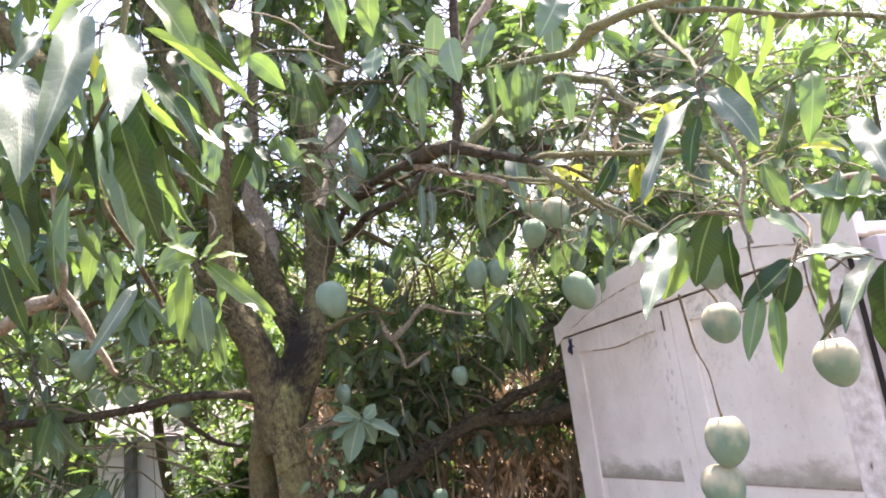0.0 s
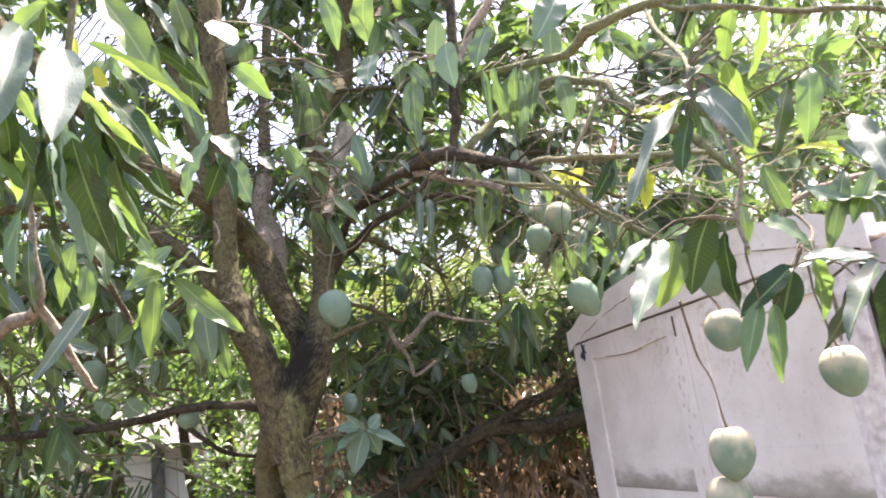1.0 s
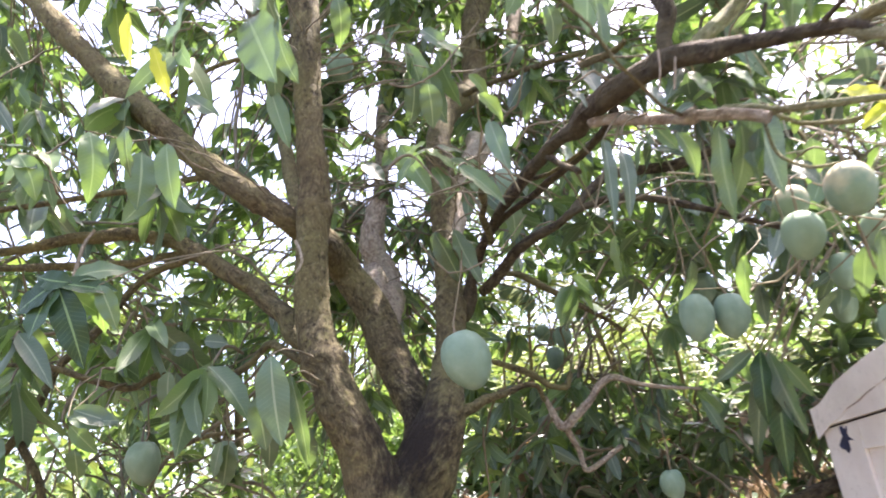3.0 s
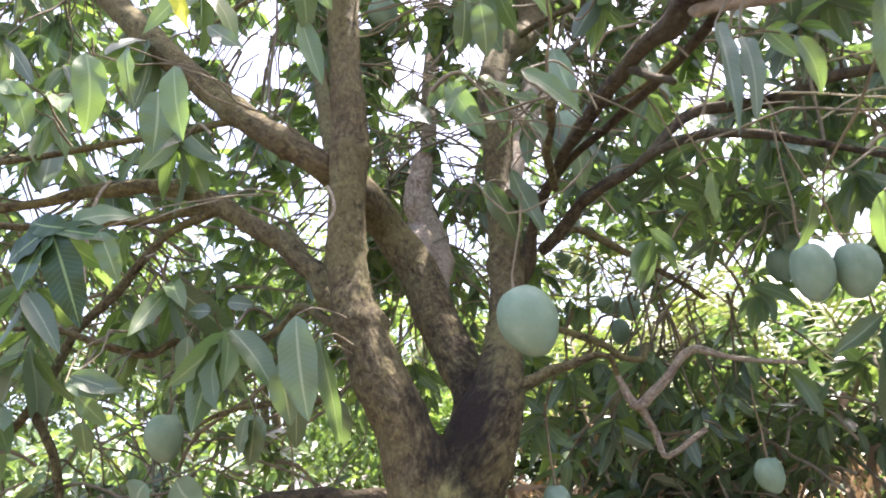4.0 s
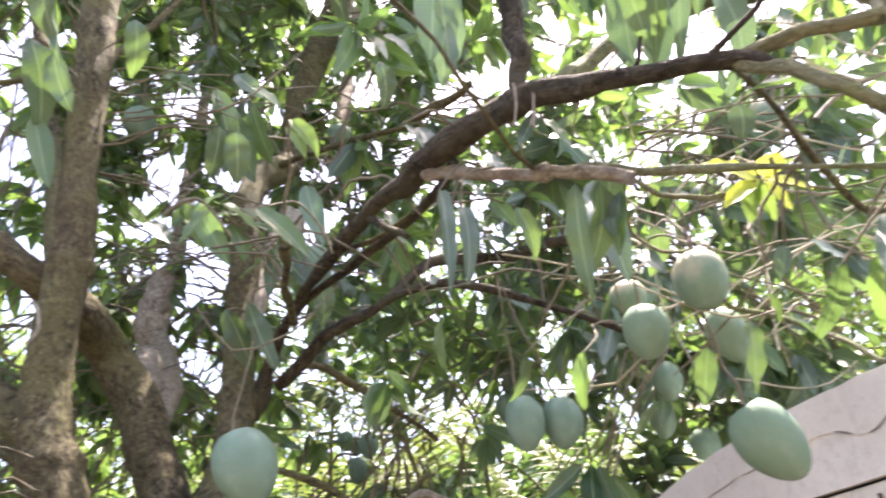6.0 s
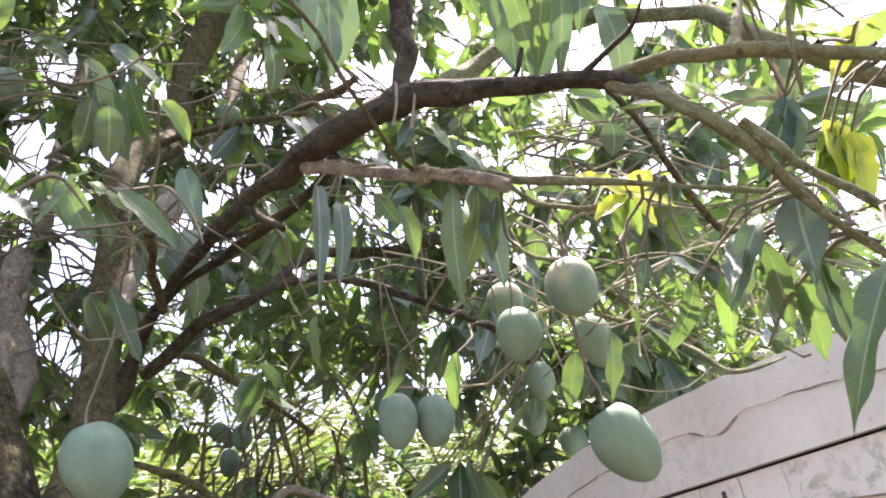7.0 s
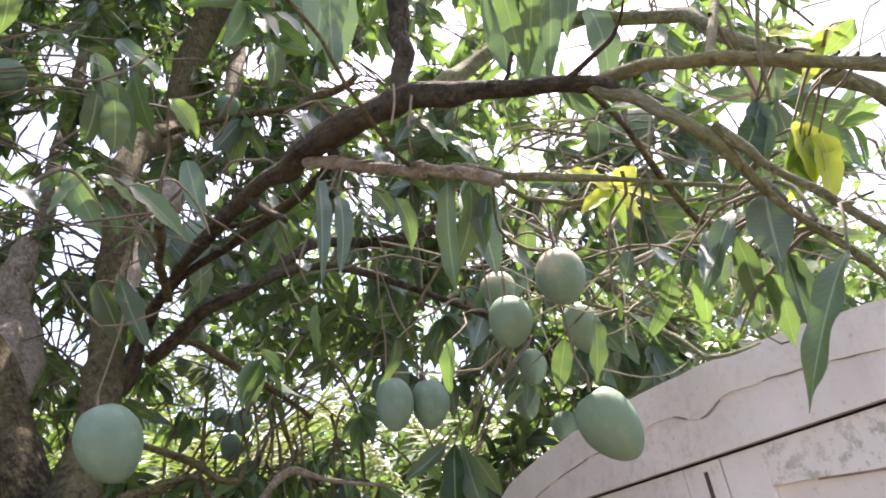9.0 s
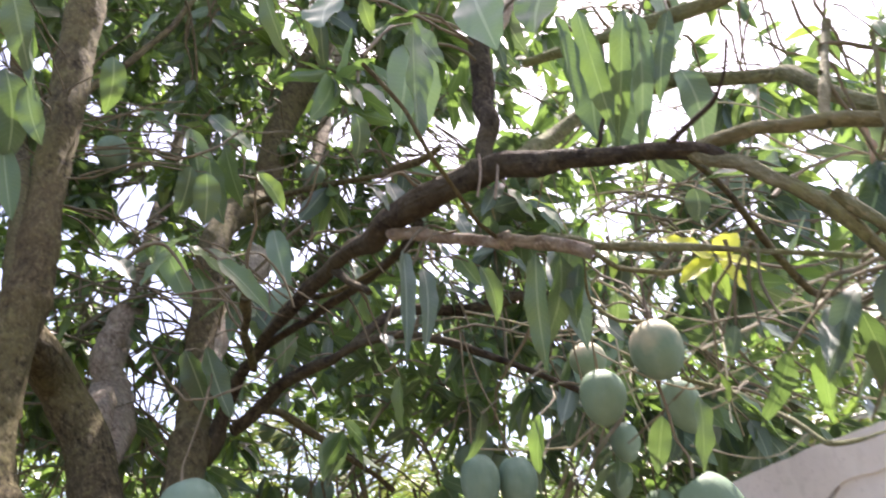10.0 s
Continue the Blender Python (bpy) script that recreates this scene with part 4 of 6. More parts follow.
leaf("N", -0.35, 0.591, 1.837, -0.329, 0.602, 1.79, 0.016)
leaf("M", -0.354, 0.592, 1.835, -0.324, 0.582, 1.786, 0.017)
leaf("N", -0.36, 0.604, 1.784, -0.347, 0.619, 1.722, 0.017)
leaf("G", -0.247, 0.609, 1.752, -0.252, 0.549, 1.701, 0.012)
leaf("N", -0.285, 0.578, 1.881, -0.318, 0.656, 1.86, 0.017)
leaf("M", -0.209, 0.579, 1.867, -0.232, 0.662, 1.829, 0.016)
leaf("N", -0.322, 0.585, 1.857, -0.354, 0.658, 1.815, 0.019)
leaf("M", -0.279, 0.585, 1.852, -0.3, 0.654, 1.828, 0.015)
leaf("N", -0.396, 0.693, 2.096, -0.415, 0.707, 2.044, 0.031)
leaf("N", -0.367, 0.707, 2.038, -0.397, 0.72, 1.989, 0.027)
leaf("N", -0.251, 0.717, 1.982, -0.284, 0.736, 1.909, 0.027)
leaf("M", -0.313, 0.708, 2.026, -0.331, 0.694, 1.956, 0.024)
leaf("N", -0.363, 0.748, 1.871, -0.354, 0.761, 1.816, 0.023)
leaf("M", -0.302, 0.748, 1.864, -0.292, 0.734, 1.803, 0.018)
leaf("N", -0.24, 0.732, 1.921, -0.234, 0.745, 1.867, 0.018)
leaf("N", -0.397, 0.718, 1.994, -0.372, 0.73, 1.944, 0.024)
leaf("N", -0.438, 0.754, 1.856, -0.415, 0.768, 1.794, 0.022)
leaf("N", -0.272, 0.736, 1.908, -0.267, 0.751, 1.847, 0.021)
leaf("L", -0.213, 0.727, 1.936, -0.226, 0.727, 1.915, 0.015)
leaf("G", -0.23, 0.724, 1.95, -0.196, 0.727, 1.921, 0.021)
leaf("S", -0.283, 0.631, 1.926, -0.255, 0.63, 1.801, 0.036)
leaf("N", -0.296, 0.62, 1.963, -0.314, 0.638, 1.894, 0.024)
leaf("N", -0.257, 0.626, 1.949, -0.227, 0.653, 1.85, 0.025)
leaf("L", -0.268, 0.62, 1.968, -0.216, 0.626, 1.892, 0.011)
leaf("L", -0.215, 0.63, 1.939, -0.187, 0.633, 1.896, 0.009)
leaf("N", -0.257, 0.633, 1.92, -0.279, 0.696, 1.875, 0.023)
leaf("N", -0.296, 0.653, 1.843, -0.316, 0.67, 1.775, 0.023)
leaf("M", -0.31, 0.777, 1.909, -0.27, 0.805, 1.847, 0.027)
leaf("L", -0.371, 0.817, 1.877, -0.393, 0.817, 1.808, 0.023)
leaf("M", -0.363, 0.824, 1.85, -0.359, 0.81, 1.784, 0.02)
leaf("S", -0.261, 0.826, 1.86, -0.311, 0.821, 1.82, 0.023)
leaf("M", -0.281, 0.835, 1.822, -0.292, 0.819, 1.756, 0.023)
leaf("N", -0.323, 0.807, 1.919, -0.322, 0.826, 1.851, 0.023)
leaf("M", -0.222, 0.799, 1.964, -0.237, 0.787, 1.904, 0.021)
leaf("N", -0.199, 0.801, 1.96, -0.172, 0.816, 1.905, 0.023)
leaf("N", -0.188, 0.803, 1.953, -0.213, 0.815, 1.905, 0.021)
leaf("N", -0.423, 0.813, 1.887, -0.443, 0.833, 1.809, 0.026)
leaf("S", -0.259, 0.769, 2.071, -0.215, 0.771, 2, 0.014)
leaf("L", -0.231, 0.749, 1.802, -0.192, 0.745, 1.816, 0.015)
leaf("L", -0.229, 0.75, 1.801, -0.16, 0.743, 1.738, 0.021)
leaf("L", -0.241, 0.749, 1.806, -0.288, 0.751, 1.805, 0.02)
leaf("L", -0.251, 0.75, 1.801, -0.257, 0.732, 1.725, 0.02)
leaf("L", -0.238, 0.748, 1.808, -0.268, 0.743, 1.834, 0.016)
leaf("L", -0.248, 0.751, 1.8, -0.299, 0.802, 1.767, 0.016)
leaf("L", -0.234, 0.75, 1.8, -0.212, 0.785, 1.78, 0.016)
leaf("L", -0.235, 0.749, 1.805, -0.215, 0.762, 1.835, 0.013)
leaf("M", -0.226, 0.751, 1.797, -0.213, 0.794, 1.745, 0.014)
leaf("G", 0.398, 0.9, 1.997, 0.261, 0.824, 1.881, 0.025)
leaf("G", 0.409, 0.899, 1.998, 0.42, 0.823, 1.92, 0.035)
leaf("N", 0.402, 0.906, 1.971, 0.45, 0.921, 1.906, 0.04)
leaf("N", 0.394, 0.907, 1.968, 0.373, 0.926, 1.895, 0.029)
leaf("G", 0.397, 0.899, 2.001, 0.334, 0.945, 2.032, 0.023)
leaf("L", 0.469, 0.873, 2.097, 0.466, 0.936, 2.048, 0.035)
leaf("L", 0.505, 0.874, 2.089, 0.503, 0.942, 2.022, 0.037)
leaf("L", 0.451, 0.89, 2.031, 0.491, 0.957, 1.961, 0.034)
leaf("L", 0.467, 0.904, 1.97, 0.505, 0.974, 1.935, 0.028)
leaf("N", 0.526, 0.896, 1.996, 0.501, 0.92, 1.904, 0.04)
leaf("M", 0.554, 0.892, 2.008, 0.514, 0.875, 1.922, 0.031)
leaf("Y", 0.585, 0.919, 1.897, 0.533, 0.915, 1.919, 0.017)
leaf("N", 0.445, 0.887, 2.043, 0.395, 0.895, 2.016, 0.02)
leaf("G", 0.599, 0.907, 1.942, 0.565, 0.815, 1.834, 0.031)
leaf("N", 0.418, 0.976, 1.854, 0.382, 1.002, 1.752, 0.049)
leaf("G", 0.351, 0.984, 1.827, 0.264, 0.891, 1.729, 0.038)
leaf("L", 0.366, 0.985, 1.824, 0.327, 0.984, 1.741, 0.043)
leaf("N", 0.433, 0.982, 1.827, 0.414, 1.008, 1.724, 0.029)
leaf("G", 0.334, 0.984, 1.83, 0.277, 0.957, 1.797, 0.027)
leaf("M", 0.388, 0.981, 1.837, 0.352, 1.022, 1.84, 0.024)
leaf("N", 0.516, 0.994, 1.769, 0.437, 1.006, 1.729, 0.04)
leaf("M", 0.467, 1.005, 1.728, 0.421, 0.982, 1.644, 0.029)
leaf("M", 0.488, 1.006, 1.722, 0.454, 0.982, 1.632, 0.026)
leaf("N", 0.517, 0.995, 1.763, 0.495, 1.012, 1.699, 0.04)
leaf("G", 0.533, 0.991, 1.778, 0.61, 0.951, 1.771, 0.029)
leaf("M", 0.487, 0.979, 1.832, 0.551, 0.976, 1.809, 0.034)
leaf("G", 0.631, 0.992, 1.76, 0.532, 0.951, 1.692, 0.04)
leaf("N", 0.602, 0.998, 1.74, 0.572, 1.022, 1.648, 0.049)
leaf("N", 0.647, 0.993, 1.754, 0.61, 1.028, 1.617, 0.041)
leaf("M", 0.549, 0.991, 1.774, 0.593, 1.056, 1.715, 0.032)
leaf("M", 0.531, 1.06, 1.863, 0.592, 1.05, 1.802, 0.038)
leaf("G", 0.554, 1.06, 1.78, 0.663, 1.05, 1.783, 0.029)
leaf("M", 0.493, 1.06, 1.911, 0.512, 1.05, 1.815, 0.031)
leaf("D", 0.659, 1.06, 1.914, 0.599, 1.05, 1.813, 0.029)
leaf("M", 0.703, 1.06, 1.909, 0.646, 1.05, 1.834, 0.029)
leaf("S", 0.596, 1.06, 1.894, 0.654, 1.05, 1.865, 0.026)
leaf("D", 0.543, 1.06, 1.938, 0.56, 1.05, 1.858, 0.03)
leaf("G", 0.608, 1.06, 1.872, 0.708, 1.05, 1.869, 0.035)
leaf("D", 0.335, 1.185, 1.872, 0.270, 1.215, 1.798, 0.021)
leaf("D", 0.391, 1.299, 1.925, 0.388, 1.299, 1.859, 0.03)
leaf("D", 0.349, 1.3, 1.946, 0.352, 1.315, 1.875, 0.022)
leaf("D", 0.38, 1.306, 1.918, 0.427, 1.372, 1.877, 0.024)
leaf("G", 0.38, 1.275, 1.978, 0.335, 1.245, 1.904, 0.021)
leaf("D", 0.372, 1.24, 2.05, 0.357, 1.255, 1.992, 0.02)
leaf("Y", 0.423, 1.203, 2.094, 0.45, 1.199, 2.084, 0.01)
leaf("L", 0.458, 1.194, 2.093, 0.43, 1.206, 2.068, 0.016)
leaf("Y", 0.402, 1.245, 2.024, 0.41, 1.254, 1.969, 0.034)
leaf("L", 0.406, 1.251, 2.01, 0.41, 1.259, 1.972, 0.016)
leaf("Y", 0.423, 1.245, 2.012, 0.426, 1.251, 1.978, 0.026)
leaf("M", 0.425, 1.252, 1.999, 0.423, 1.253, 1.962, 0.017)
leaf("L", 0.414, 1.248, 2.011, 0.393, 1.26, 1.985, 0.013)
leaf("L", 0.399, 1.258, 2.001, 0.399, 1.267, 1.961, 0.019)
leaf("G", 0.335, 1.3, 1.955, 0.287, 1.278, 1.904, 0.016)
leaf("D", 0.316, 1.307, 1.952, 0.351, 1.303, 1.934, 0.016)
leaf("M", 0.324, 1.318, 1.927, 0.364, 1.406, 1.914, 0.019)
leaf("D", 0.295, 1.326, 1.927, 0.343, 1.429, 1.925, 0.017)
leaf("G", 0.349, 1.339, 1.871, 0.431, 1.406, 1.921, 0.013)
leaf("D", 0.159, 1.405, 2.074, 0.152, 1.422, 1.989, 0.029)
leaf("D", 0.137, 1.409, 2.077, 0.132, 1.43, 1.967, 0.021)
leaf("D", 0.176, 1.406, 2.062, 0.161, 1.42, 2.006, 0.019)
leaf("G", 0.013, 1.433, 2.099, 0.011, 1.378, 1.985, 0.015)
leaf("G", 0.031, 1.437, 2.083, 0.031, 1.4, 2.007, 0.017)
leaf("M", 0.033, 1.324, 2.3, 0.032, 1.331, 2.159, 0.032)
leaf("D", 0.19, 1.289, 2.28, 0.193, 1.314, 2.152, 0.024)
leaf("D", 0.232, 1.281, 2.273, 0.201, 1.312, 2.154, 0.022)
leaf("S", 0.243, 1.281, 2.267, 0.228, 1.31, 2.141, 0.022)
leaf("M", 0.169, 1.296, 2.278, 0.174, 1.301, 2.171, 0.02)
leaf("D", 0.273, 1.275, 2.262, 0.25, 1.299, 2.171, 0.02)
leaf("M", 0.115, 1.385, 2.137, 0.141, 1.38, 2.106, 0.017)
leaf("G", 0.11, 1.383, 2.143, 0.082, 1.366, 2.103, 0.015)
leaf("D", 0.273, 1.443, 1.936, 0.278, 1.452, 1.875, 0.028)
leaf("M", 0.305, 1.436, 1.934, 0.335, 1.429, 1.902, 0.017)
leaf("D", 0.401, 1.381, 1.986, 0.386, 1.384, 1.926, 0.023)
leaf("G", -0.009, 1.474, 2.032, -0.002, 1.465, 2.017, 0.014)
leaf("G", -0.018, 1.409, 2.163, 0.005, 1.404, 2.142, 0.015)
leaf("L", -0.127, 1.424, 2.193, -0.099, 1.427, 2.157, 0.019)
leaf("M", -0.169, 1.473, 2.123, -0.114, 1.463, 2.069, 0.023)
leaf("D", -0.317, 1.884, 2.601, -0.289, 1.896, 2.502, 0.051)
leaf("D", -0.274, 1.875, 2.594, -0.257, 1.894, 2.474, 0.055)
leaf("D", -0.296, 1.866, 2.624, -0.323, 1.886, 2.554, 0.039)
leaf("M", -0.363, 1.96, 2.478, -0.306, 1.95, 2.351, 0.043)
leaf("M", -0.371, 1.964, 2.475, -0.416, 1.974, 2.453, 0.039)
leaf("D", -0.458, 1.993, 2.467, -0.409, 1.989, 2.428, 0.043)
leaf("S", -0.162, 1.913, 2.459, -0.139, 1.88, 2.341, 0.039)
leaf("D", -0.323, 2.042, 2.298, -0.298, 2.056, 2.184, 0.051)
leaf("D", -0.155, 1.986, 2.314, -0.143, 1.996, 2.237, 0.039)
leaf("M", -0.407, 1.859, 2.698, -0.339, 1.847, 2.65, 0.033)
leaf("D", -0.369, 1.854, 2.688, -0.425, 1.872, 2.664, 0.035)
leaf("D", -0.27, 1.838, 2.663, -0.219, 1.836, 2.611, 0.033)
leaf("L", -0.39, 1.97, 2.474, -0.342, 1.976, 2.401, 0.035)
leaf("D", 0.139, 1.662, 2.217, 0.158, 1.67, 2.148, 0.028)
leaf("M", 0.109, 1.661, 2.235, 0.134, 1.656, 2.186, 0.023)
leaf("D", -0.035, 1.693, 2.251, 0, 1.695, 2.201, 0.023)
leaf("G", 0.108, 1.634, 2.288, 0.125, 1.602, 2.237, 0.02)
leaf("M", 0.218, 1.61, 2.273, 0.253, 1.603, 2.249, 0.027)
leaf("D", 0.311, 1.643, 2.157, 0.299, 1.657, 2.099, 0.028)
leaf("G", 0.287, 1.661, 2.137, 0.295, 1.621, 2.081, 0.023)
leaf("D", 0.357, 1.708, 2.008, 0.339, 1.728, 1.942, 0.027)
leaf("M", 0.205, 1.738, 2.032, 0.185, 1.758, 1.965, 0.027)
leaf("D", 0.13, 1.754, 2.044, 0.115, 1.774, 1.986, 0.023)
leaf("D", 0.026, 1.753, 2.103, 0.012, 1.773, 2.043, 0.027)
leaf("L", -0.007, 1.745, 2.136, -0.002, 1.765, 2.108, 0.017)
leaf("Y", 0.423, 1.25, 2.027, 0.395, 1.26, 1.964, 0.03)
leaf("Y", 0.427, 1.25, 2.012, 0.414, 1.25, 1.949, 0.028)
leaf("L", 0.413, 1.25, 2.024, 0.388, 1.26, 1.989, 0.014)
leaf("Y", 0.422, 1.25, 2.126, 0.483, 1.25, 2.145, 0.016)
leaf("Y", 0.52, 1.25, 2.148, 0.444, 1.24, 2.092, 0.022)
leaf("L", 0.443, 1.25, 2.123, 0.501, 1.26, 2.125, 0.014)
leaf("N", 0.374, 1.24, 2.045, 0.324, 1.23, 1.969, 0.023)
leaf("D", 0.369, 1.24, 2.042, 0.354, 1.235, 1.985, 0.018)
leaf("B", 0.386, 1.25, 2.089, 0.368, 1.24, 2.042, 0.014)
leaf("D", 0.212, 1.9, 1.923, 0.144, 1.9, 1.889, 0.028)
leaf("N", 0.225, 1.9, 1.923, 0.188, 1.88, 1.82, 0.032)
leaf("D", 0.237, 1.9, 1.919, 0.242, 1.87, 1.79, 0.034)
leaf("N", 0.243, 1.9, 1.901, 0.217, 1.9, 1.727, 0.035)
leaf("D", 0.225, 1.9, 1.904, 0.184, 1.92, 1.768, 0.031)
leaf("M", 0.254, 1.9, 1.9, 0.285, 1.9, 1.841, 0.025)
leaf("N", 0.236, 1.9, 1.847, 0.243, 1.92, 1.715, 0.032)
leaf("Y", 0.326, 1.427, 2.074, 0.277, 1.427, 2.101, 0.026)
leaf("Y", 0.326, 1.427, 2.074, 0.289, 1.439, 2.056, 0.026)
leaf("Y", 0.329, 1.425, 2.076, 0.348, 1.41, 2.095, 0.026)
leaf("Y", 0.329, 1.426, 2.074, 0.371, 1.419, 2.057, 0.026)
leaf("L", 0.326, 1.428, 2.072, 0.305, 1.44, 2.04, 0.021)
leaf("Y", 0.33, 1.427, 2.072, 0.353, 1.427, 2.042, 0.026)
leaf("L", 0.323, 1.429, 2.072, 0.333, 1.436, 2.032, 0.017)
leaf("L", 0.228, 1.444, 2.095, 0.228, 1.45, 2.07, 0.013)
leaf("N", -0.812, 1.57, 2.107, -0.859, 1.549, 2.127, 0.035, True)
leaf("M", -0.816, 1.577, 2.114, -0.739, 1.589, 2.137, 0.036, True)
leaf("N", -0.825, 1.579, 2.104, -0.908, 1.574, 2.06, 0.04, True)
leaf("M", -0.802, 1.624, 2.118, -0.822, 1.648, 2.046, 0.034, True)
leaf("M", -0.771, 1.632, 2.12, -0.797, 1.65, 2.059, 0.03, True)
leaf("D", -0.837, 1.638, 1.923, -0.775, 1.665, 1.9, 0.034, True)
leaf("S", -0.828, 1.875, 2.032, -0.846, 1.9, 1.959, 0.04, True)
leaf("D", -0.845, 1.923, 2.041, -0.857, 1.96, 1.941, 0.05, True)
leaf("D", -0.809, 1.937, 2.029, -0.801, 1.966, 1.965, 0.05, True)
leaf("S", -0.756, 1.949, 1.9, -0.789, 1.964, 1.84, 0.03, True)
leaf("D", -0.744, 1.955, 1.895, -0.774, 1.976, 1.822, 0.045, True)
leaf("S", -0.799, 1.76, 1.787, -0.824, 1.767, 1.752, 0.05, True)
leaf("S", -0.758, 1.771, 1.788, -0.73, 1.793, 1.753, 0.05, True)
leaf("D", -0.577, 1.78, 1.89, -0.594, 1.805, 1.818, 0.03, True)
leaf("D", -0.539, 1.847, 1.888, -0.555, 1.871, 1.82, 0.035, True)
leaf("M", -0.948, 1.771, 1.931, -0.914, 1.8, 1.884, 0.03, True)
leaf("M", -0.947, 1.788, 1.891, -0.963, 1.803, 1.843, 0.04, True)
leaf("D", -0.785, 1.872, 2.069, -0.82, 1.859, 2.076, 0.03, True)
leaf("D", -0.756, 1.875, 2.081, -0.716, 1.888, 2.078, 0.03, True)
leaf("G", 0.351, 1.252, 1.959, 0.339, 1.251, 1.901, 0.034)
leaf("G", 0.336, 1.275, 1.957, 0.287, 1.292, 1.905, 0.022)
leaf("D", 0.362, 1.314, 1.934, 0.351, 1.341, 1.887, 0.03)
leaf("D", 0.379, 1.321, 1.933, 0.398, 1.345, 1.877, 0.034)
leaf("D", 0.392, 1.299, 1.923, 0.415, 1.316, 1.879, 0.03)
leaf("M", 0.342, 1.329, 1.939, 0.375, 1.313, 1.952, 0.022)
leaf("D", 0.313, 1.345, 1.967, 0.345, 1.344, 1.952, 0.02)
leaf("G", 0.319, 1.384, 1.979, 0.347, 1.386, 1.96, 0.022)
leaf("G", 0.31, 1.406, 1.988, 0.298, 1.42, 1.967, 0.026)
leaf("D", 0.295, 1.244, 2.039, 0.231, 1.257, 2.049, 0.03)
leaf("M", 0.31, 1.281, 2.094, 0.352, 1.276, 2.08, 0.028)
leaf("G", 0.265, 1.322, 2.084, 0.261, 1.336, 2.059, 0.026)
leaf("L", 0.292, 1.429, 1.953, 0.304, 1.437, 1.931, 0.026)
leaf("S", -0.537, 1.7, 1.979, -0.53, 1.711, 1.844, 0.052, True)
leaf("D", -0.564, 1.715, 1.923, -0.556, 1.723, 1.841, 0.04, True)
leaf("D", -0.512, 1.72, 1.948, -0.498, 1.732, 1.807, 0.026, True)
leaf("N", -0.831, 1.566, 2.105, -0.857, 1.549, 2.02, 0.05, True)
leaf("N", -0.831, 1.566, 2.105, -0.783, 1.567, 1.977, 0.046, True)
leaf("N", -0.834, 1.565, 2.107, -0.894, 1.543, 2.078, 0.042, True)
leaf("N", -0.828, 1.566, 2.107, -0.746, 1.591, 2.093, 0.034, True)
leaf("M", -0.827, 1.568, 2.104, -0.807, 1.644, 2.067, 0.033, True)
leaf("D", -0.847, 1.64, 1.913, -0.774, 1.663, 1.905, 0.03, True)
leaf("M", -0.639, 1.54, 2.302, -0.625, 1.538, 2.194, 0.039)
leaf("M", -0.749, 1.499, 2.326, -0.734, 1.498, 2.222, 0.042)
leaf("D", -0.695, 1.513, 2.33, -0.707, 1.517, 2.256, 0.03)
leaf("M", -0.858, 1.48, 2.299, -0.825, 1.487, 2.234, 0.037)
leaf("D", -0.833, 1.496, 2.276, -0.879, 1.474, 2.3, 0.03)
leaf("M", -0.771, 1.585, 2.101, -0.742, 1.587, 2.03, 0.03, True)
leaf("Y", -0.826, 1.663, 2.721, -0.829, 1.678, 2.608, 0.034)
leaf("Y", -0.791, 1.698, 2.654, -0.775, 1.716, 2.548, 0.034)
leaf("M", -0.849, 1.77, 2.461, -0.848, 1.764, 2.344, 0.057)
leaf("D", -0.742, 1.75, 2.557, -0.683, 1.767, 2.524, 0.034)
leaf("L", -0.267, 1.746, 2.324, -0.205, 1.768, 2.297, 0.033)
leaf("M", -0.276, 1.746, 2.319, -0.324, 1.728, 2.26, 0.041)
leaf("M", -0.258, 1.761, 2.295, -0.231, 1.767, 2.248, 0.03)
leaf("D", -0.241, 1.808, 2.189, -0.203, 1.828, 2.094, 0.038)
leaf("G", -0.194, 1.804, 2.233, -0.175, 1.911, 2.257, 0.025)
leaf("L", -0.262, 1.742, 2.337, -0.301, 1.735, 2.309, 0.028)
leaf("G", 0.05, 1.646, 2.28, 0.088, 1.6, 2.203, 0.015)
leaf("L", 0.201, 1.639, 2.311, 0.265, 1.641, 2.315, 0.045)
leaf("G", 0.258, 1.675, 2.254, 0.237, 1.598, 2.097, 0.052)
leaf("G", 0.021, 1.617, 2.328, 0.035, 1.592, 2.268, 0.027)
leaf("D", -0.309, 1.867, 2.659, -0.279, 1.9, 2.533, 0.063)
leaf("D", -0.249, 1.885, 2.635, -0.25, 1.911, 2.523, 0.049)
leaf("M", -0.237, 1.991, 2.448, -0.333, 1.969, 2.476, 0.046)
leaf("L", -0.266, 2.016, 2.4, -0.33, 1.995, 2.429, 0.042)
leaf("S", -0.193, 1.798, 1.647, -0.237, 1.79, 1.682, 0.033)
leaf("S", -0.193, 1.798, 1.647, -0.103, 1.773, 1.602, 0.036)
leaf("S", -0.193, 1.799, 1.643, -0.171, 1.795, 1.586, 0.041)
leaf("S", -0.199, 1.799, 1.644, -0.231, 1.792, 1.552, 0.055)
leaf("S", -0.204, 1.798, 1.649, -0.271, 1.794, 1.606, 0.047)
leaf("S", -0.186, 1.797, 1.649, -0.158, 1.789, 1.679, 0.036)
leaf("S", -0.209, 1.797, 1.652, -0.26, 1.795, 1.665, 0.038)
# S among these puts the sky's sheen on glossy leaves into a paler colour
leaf("S", 0.036, 1.367, 2.318, 0.018, 1.364, 2.21, 0.045)
leaf("D", 0.235, 1.37, 2.305, 0.204, 1.365, 2.196, 0.042)
leaf("S", 0.108, 1.35, 2.378, 0.102, 1.309, 2.279, 0.054)
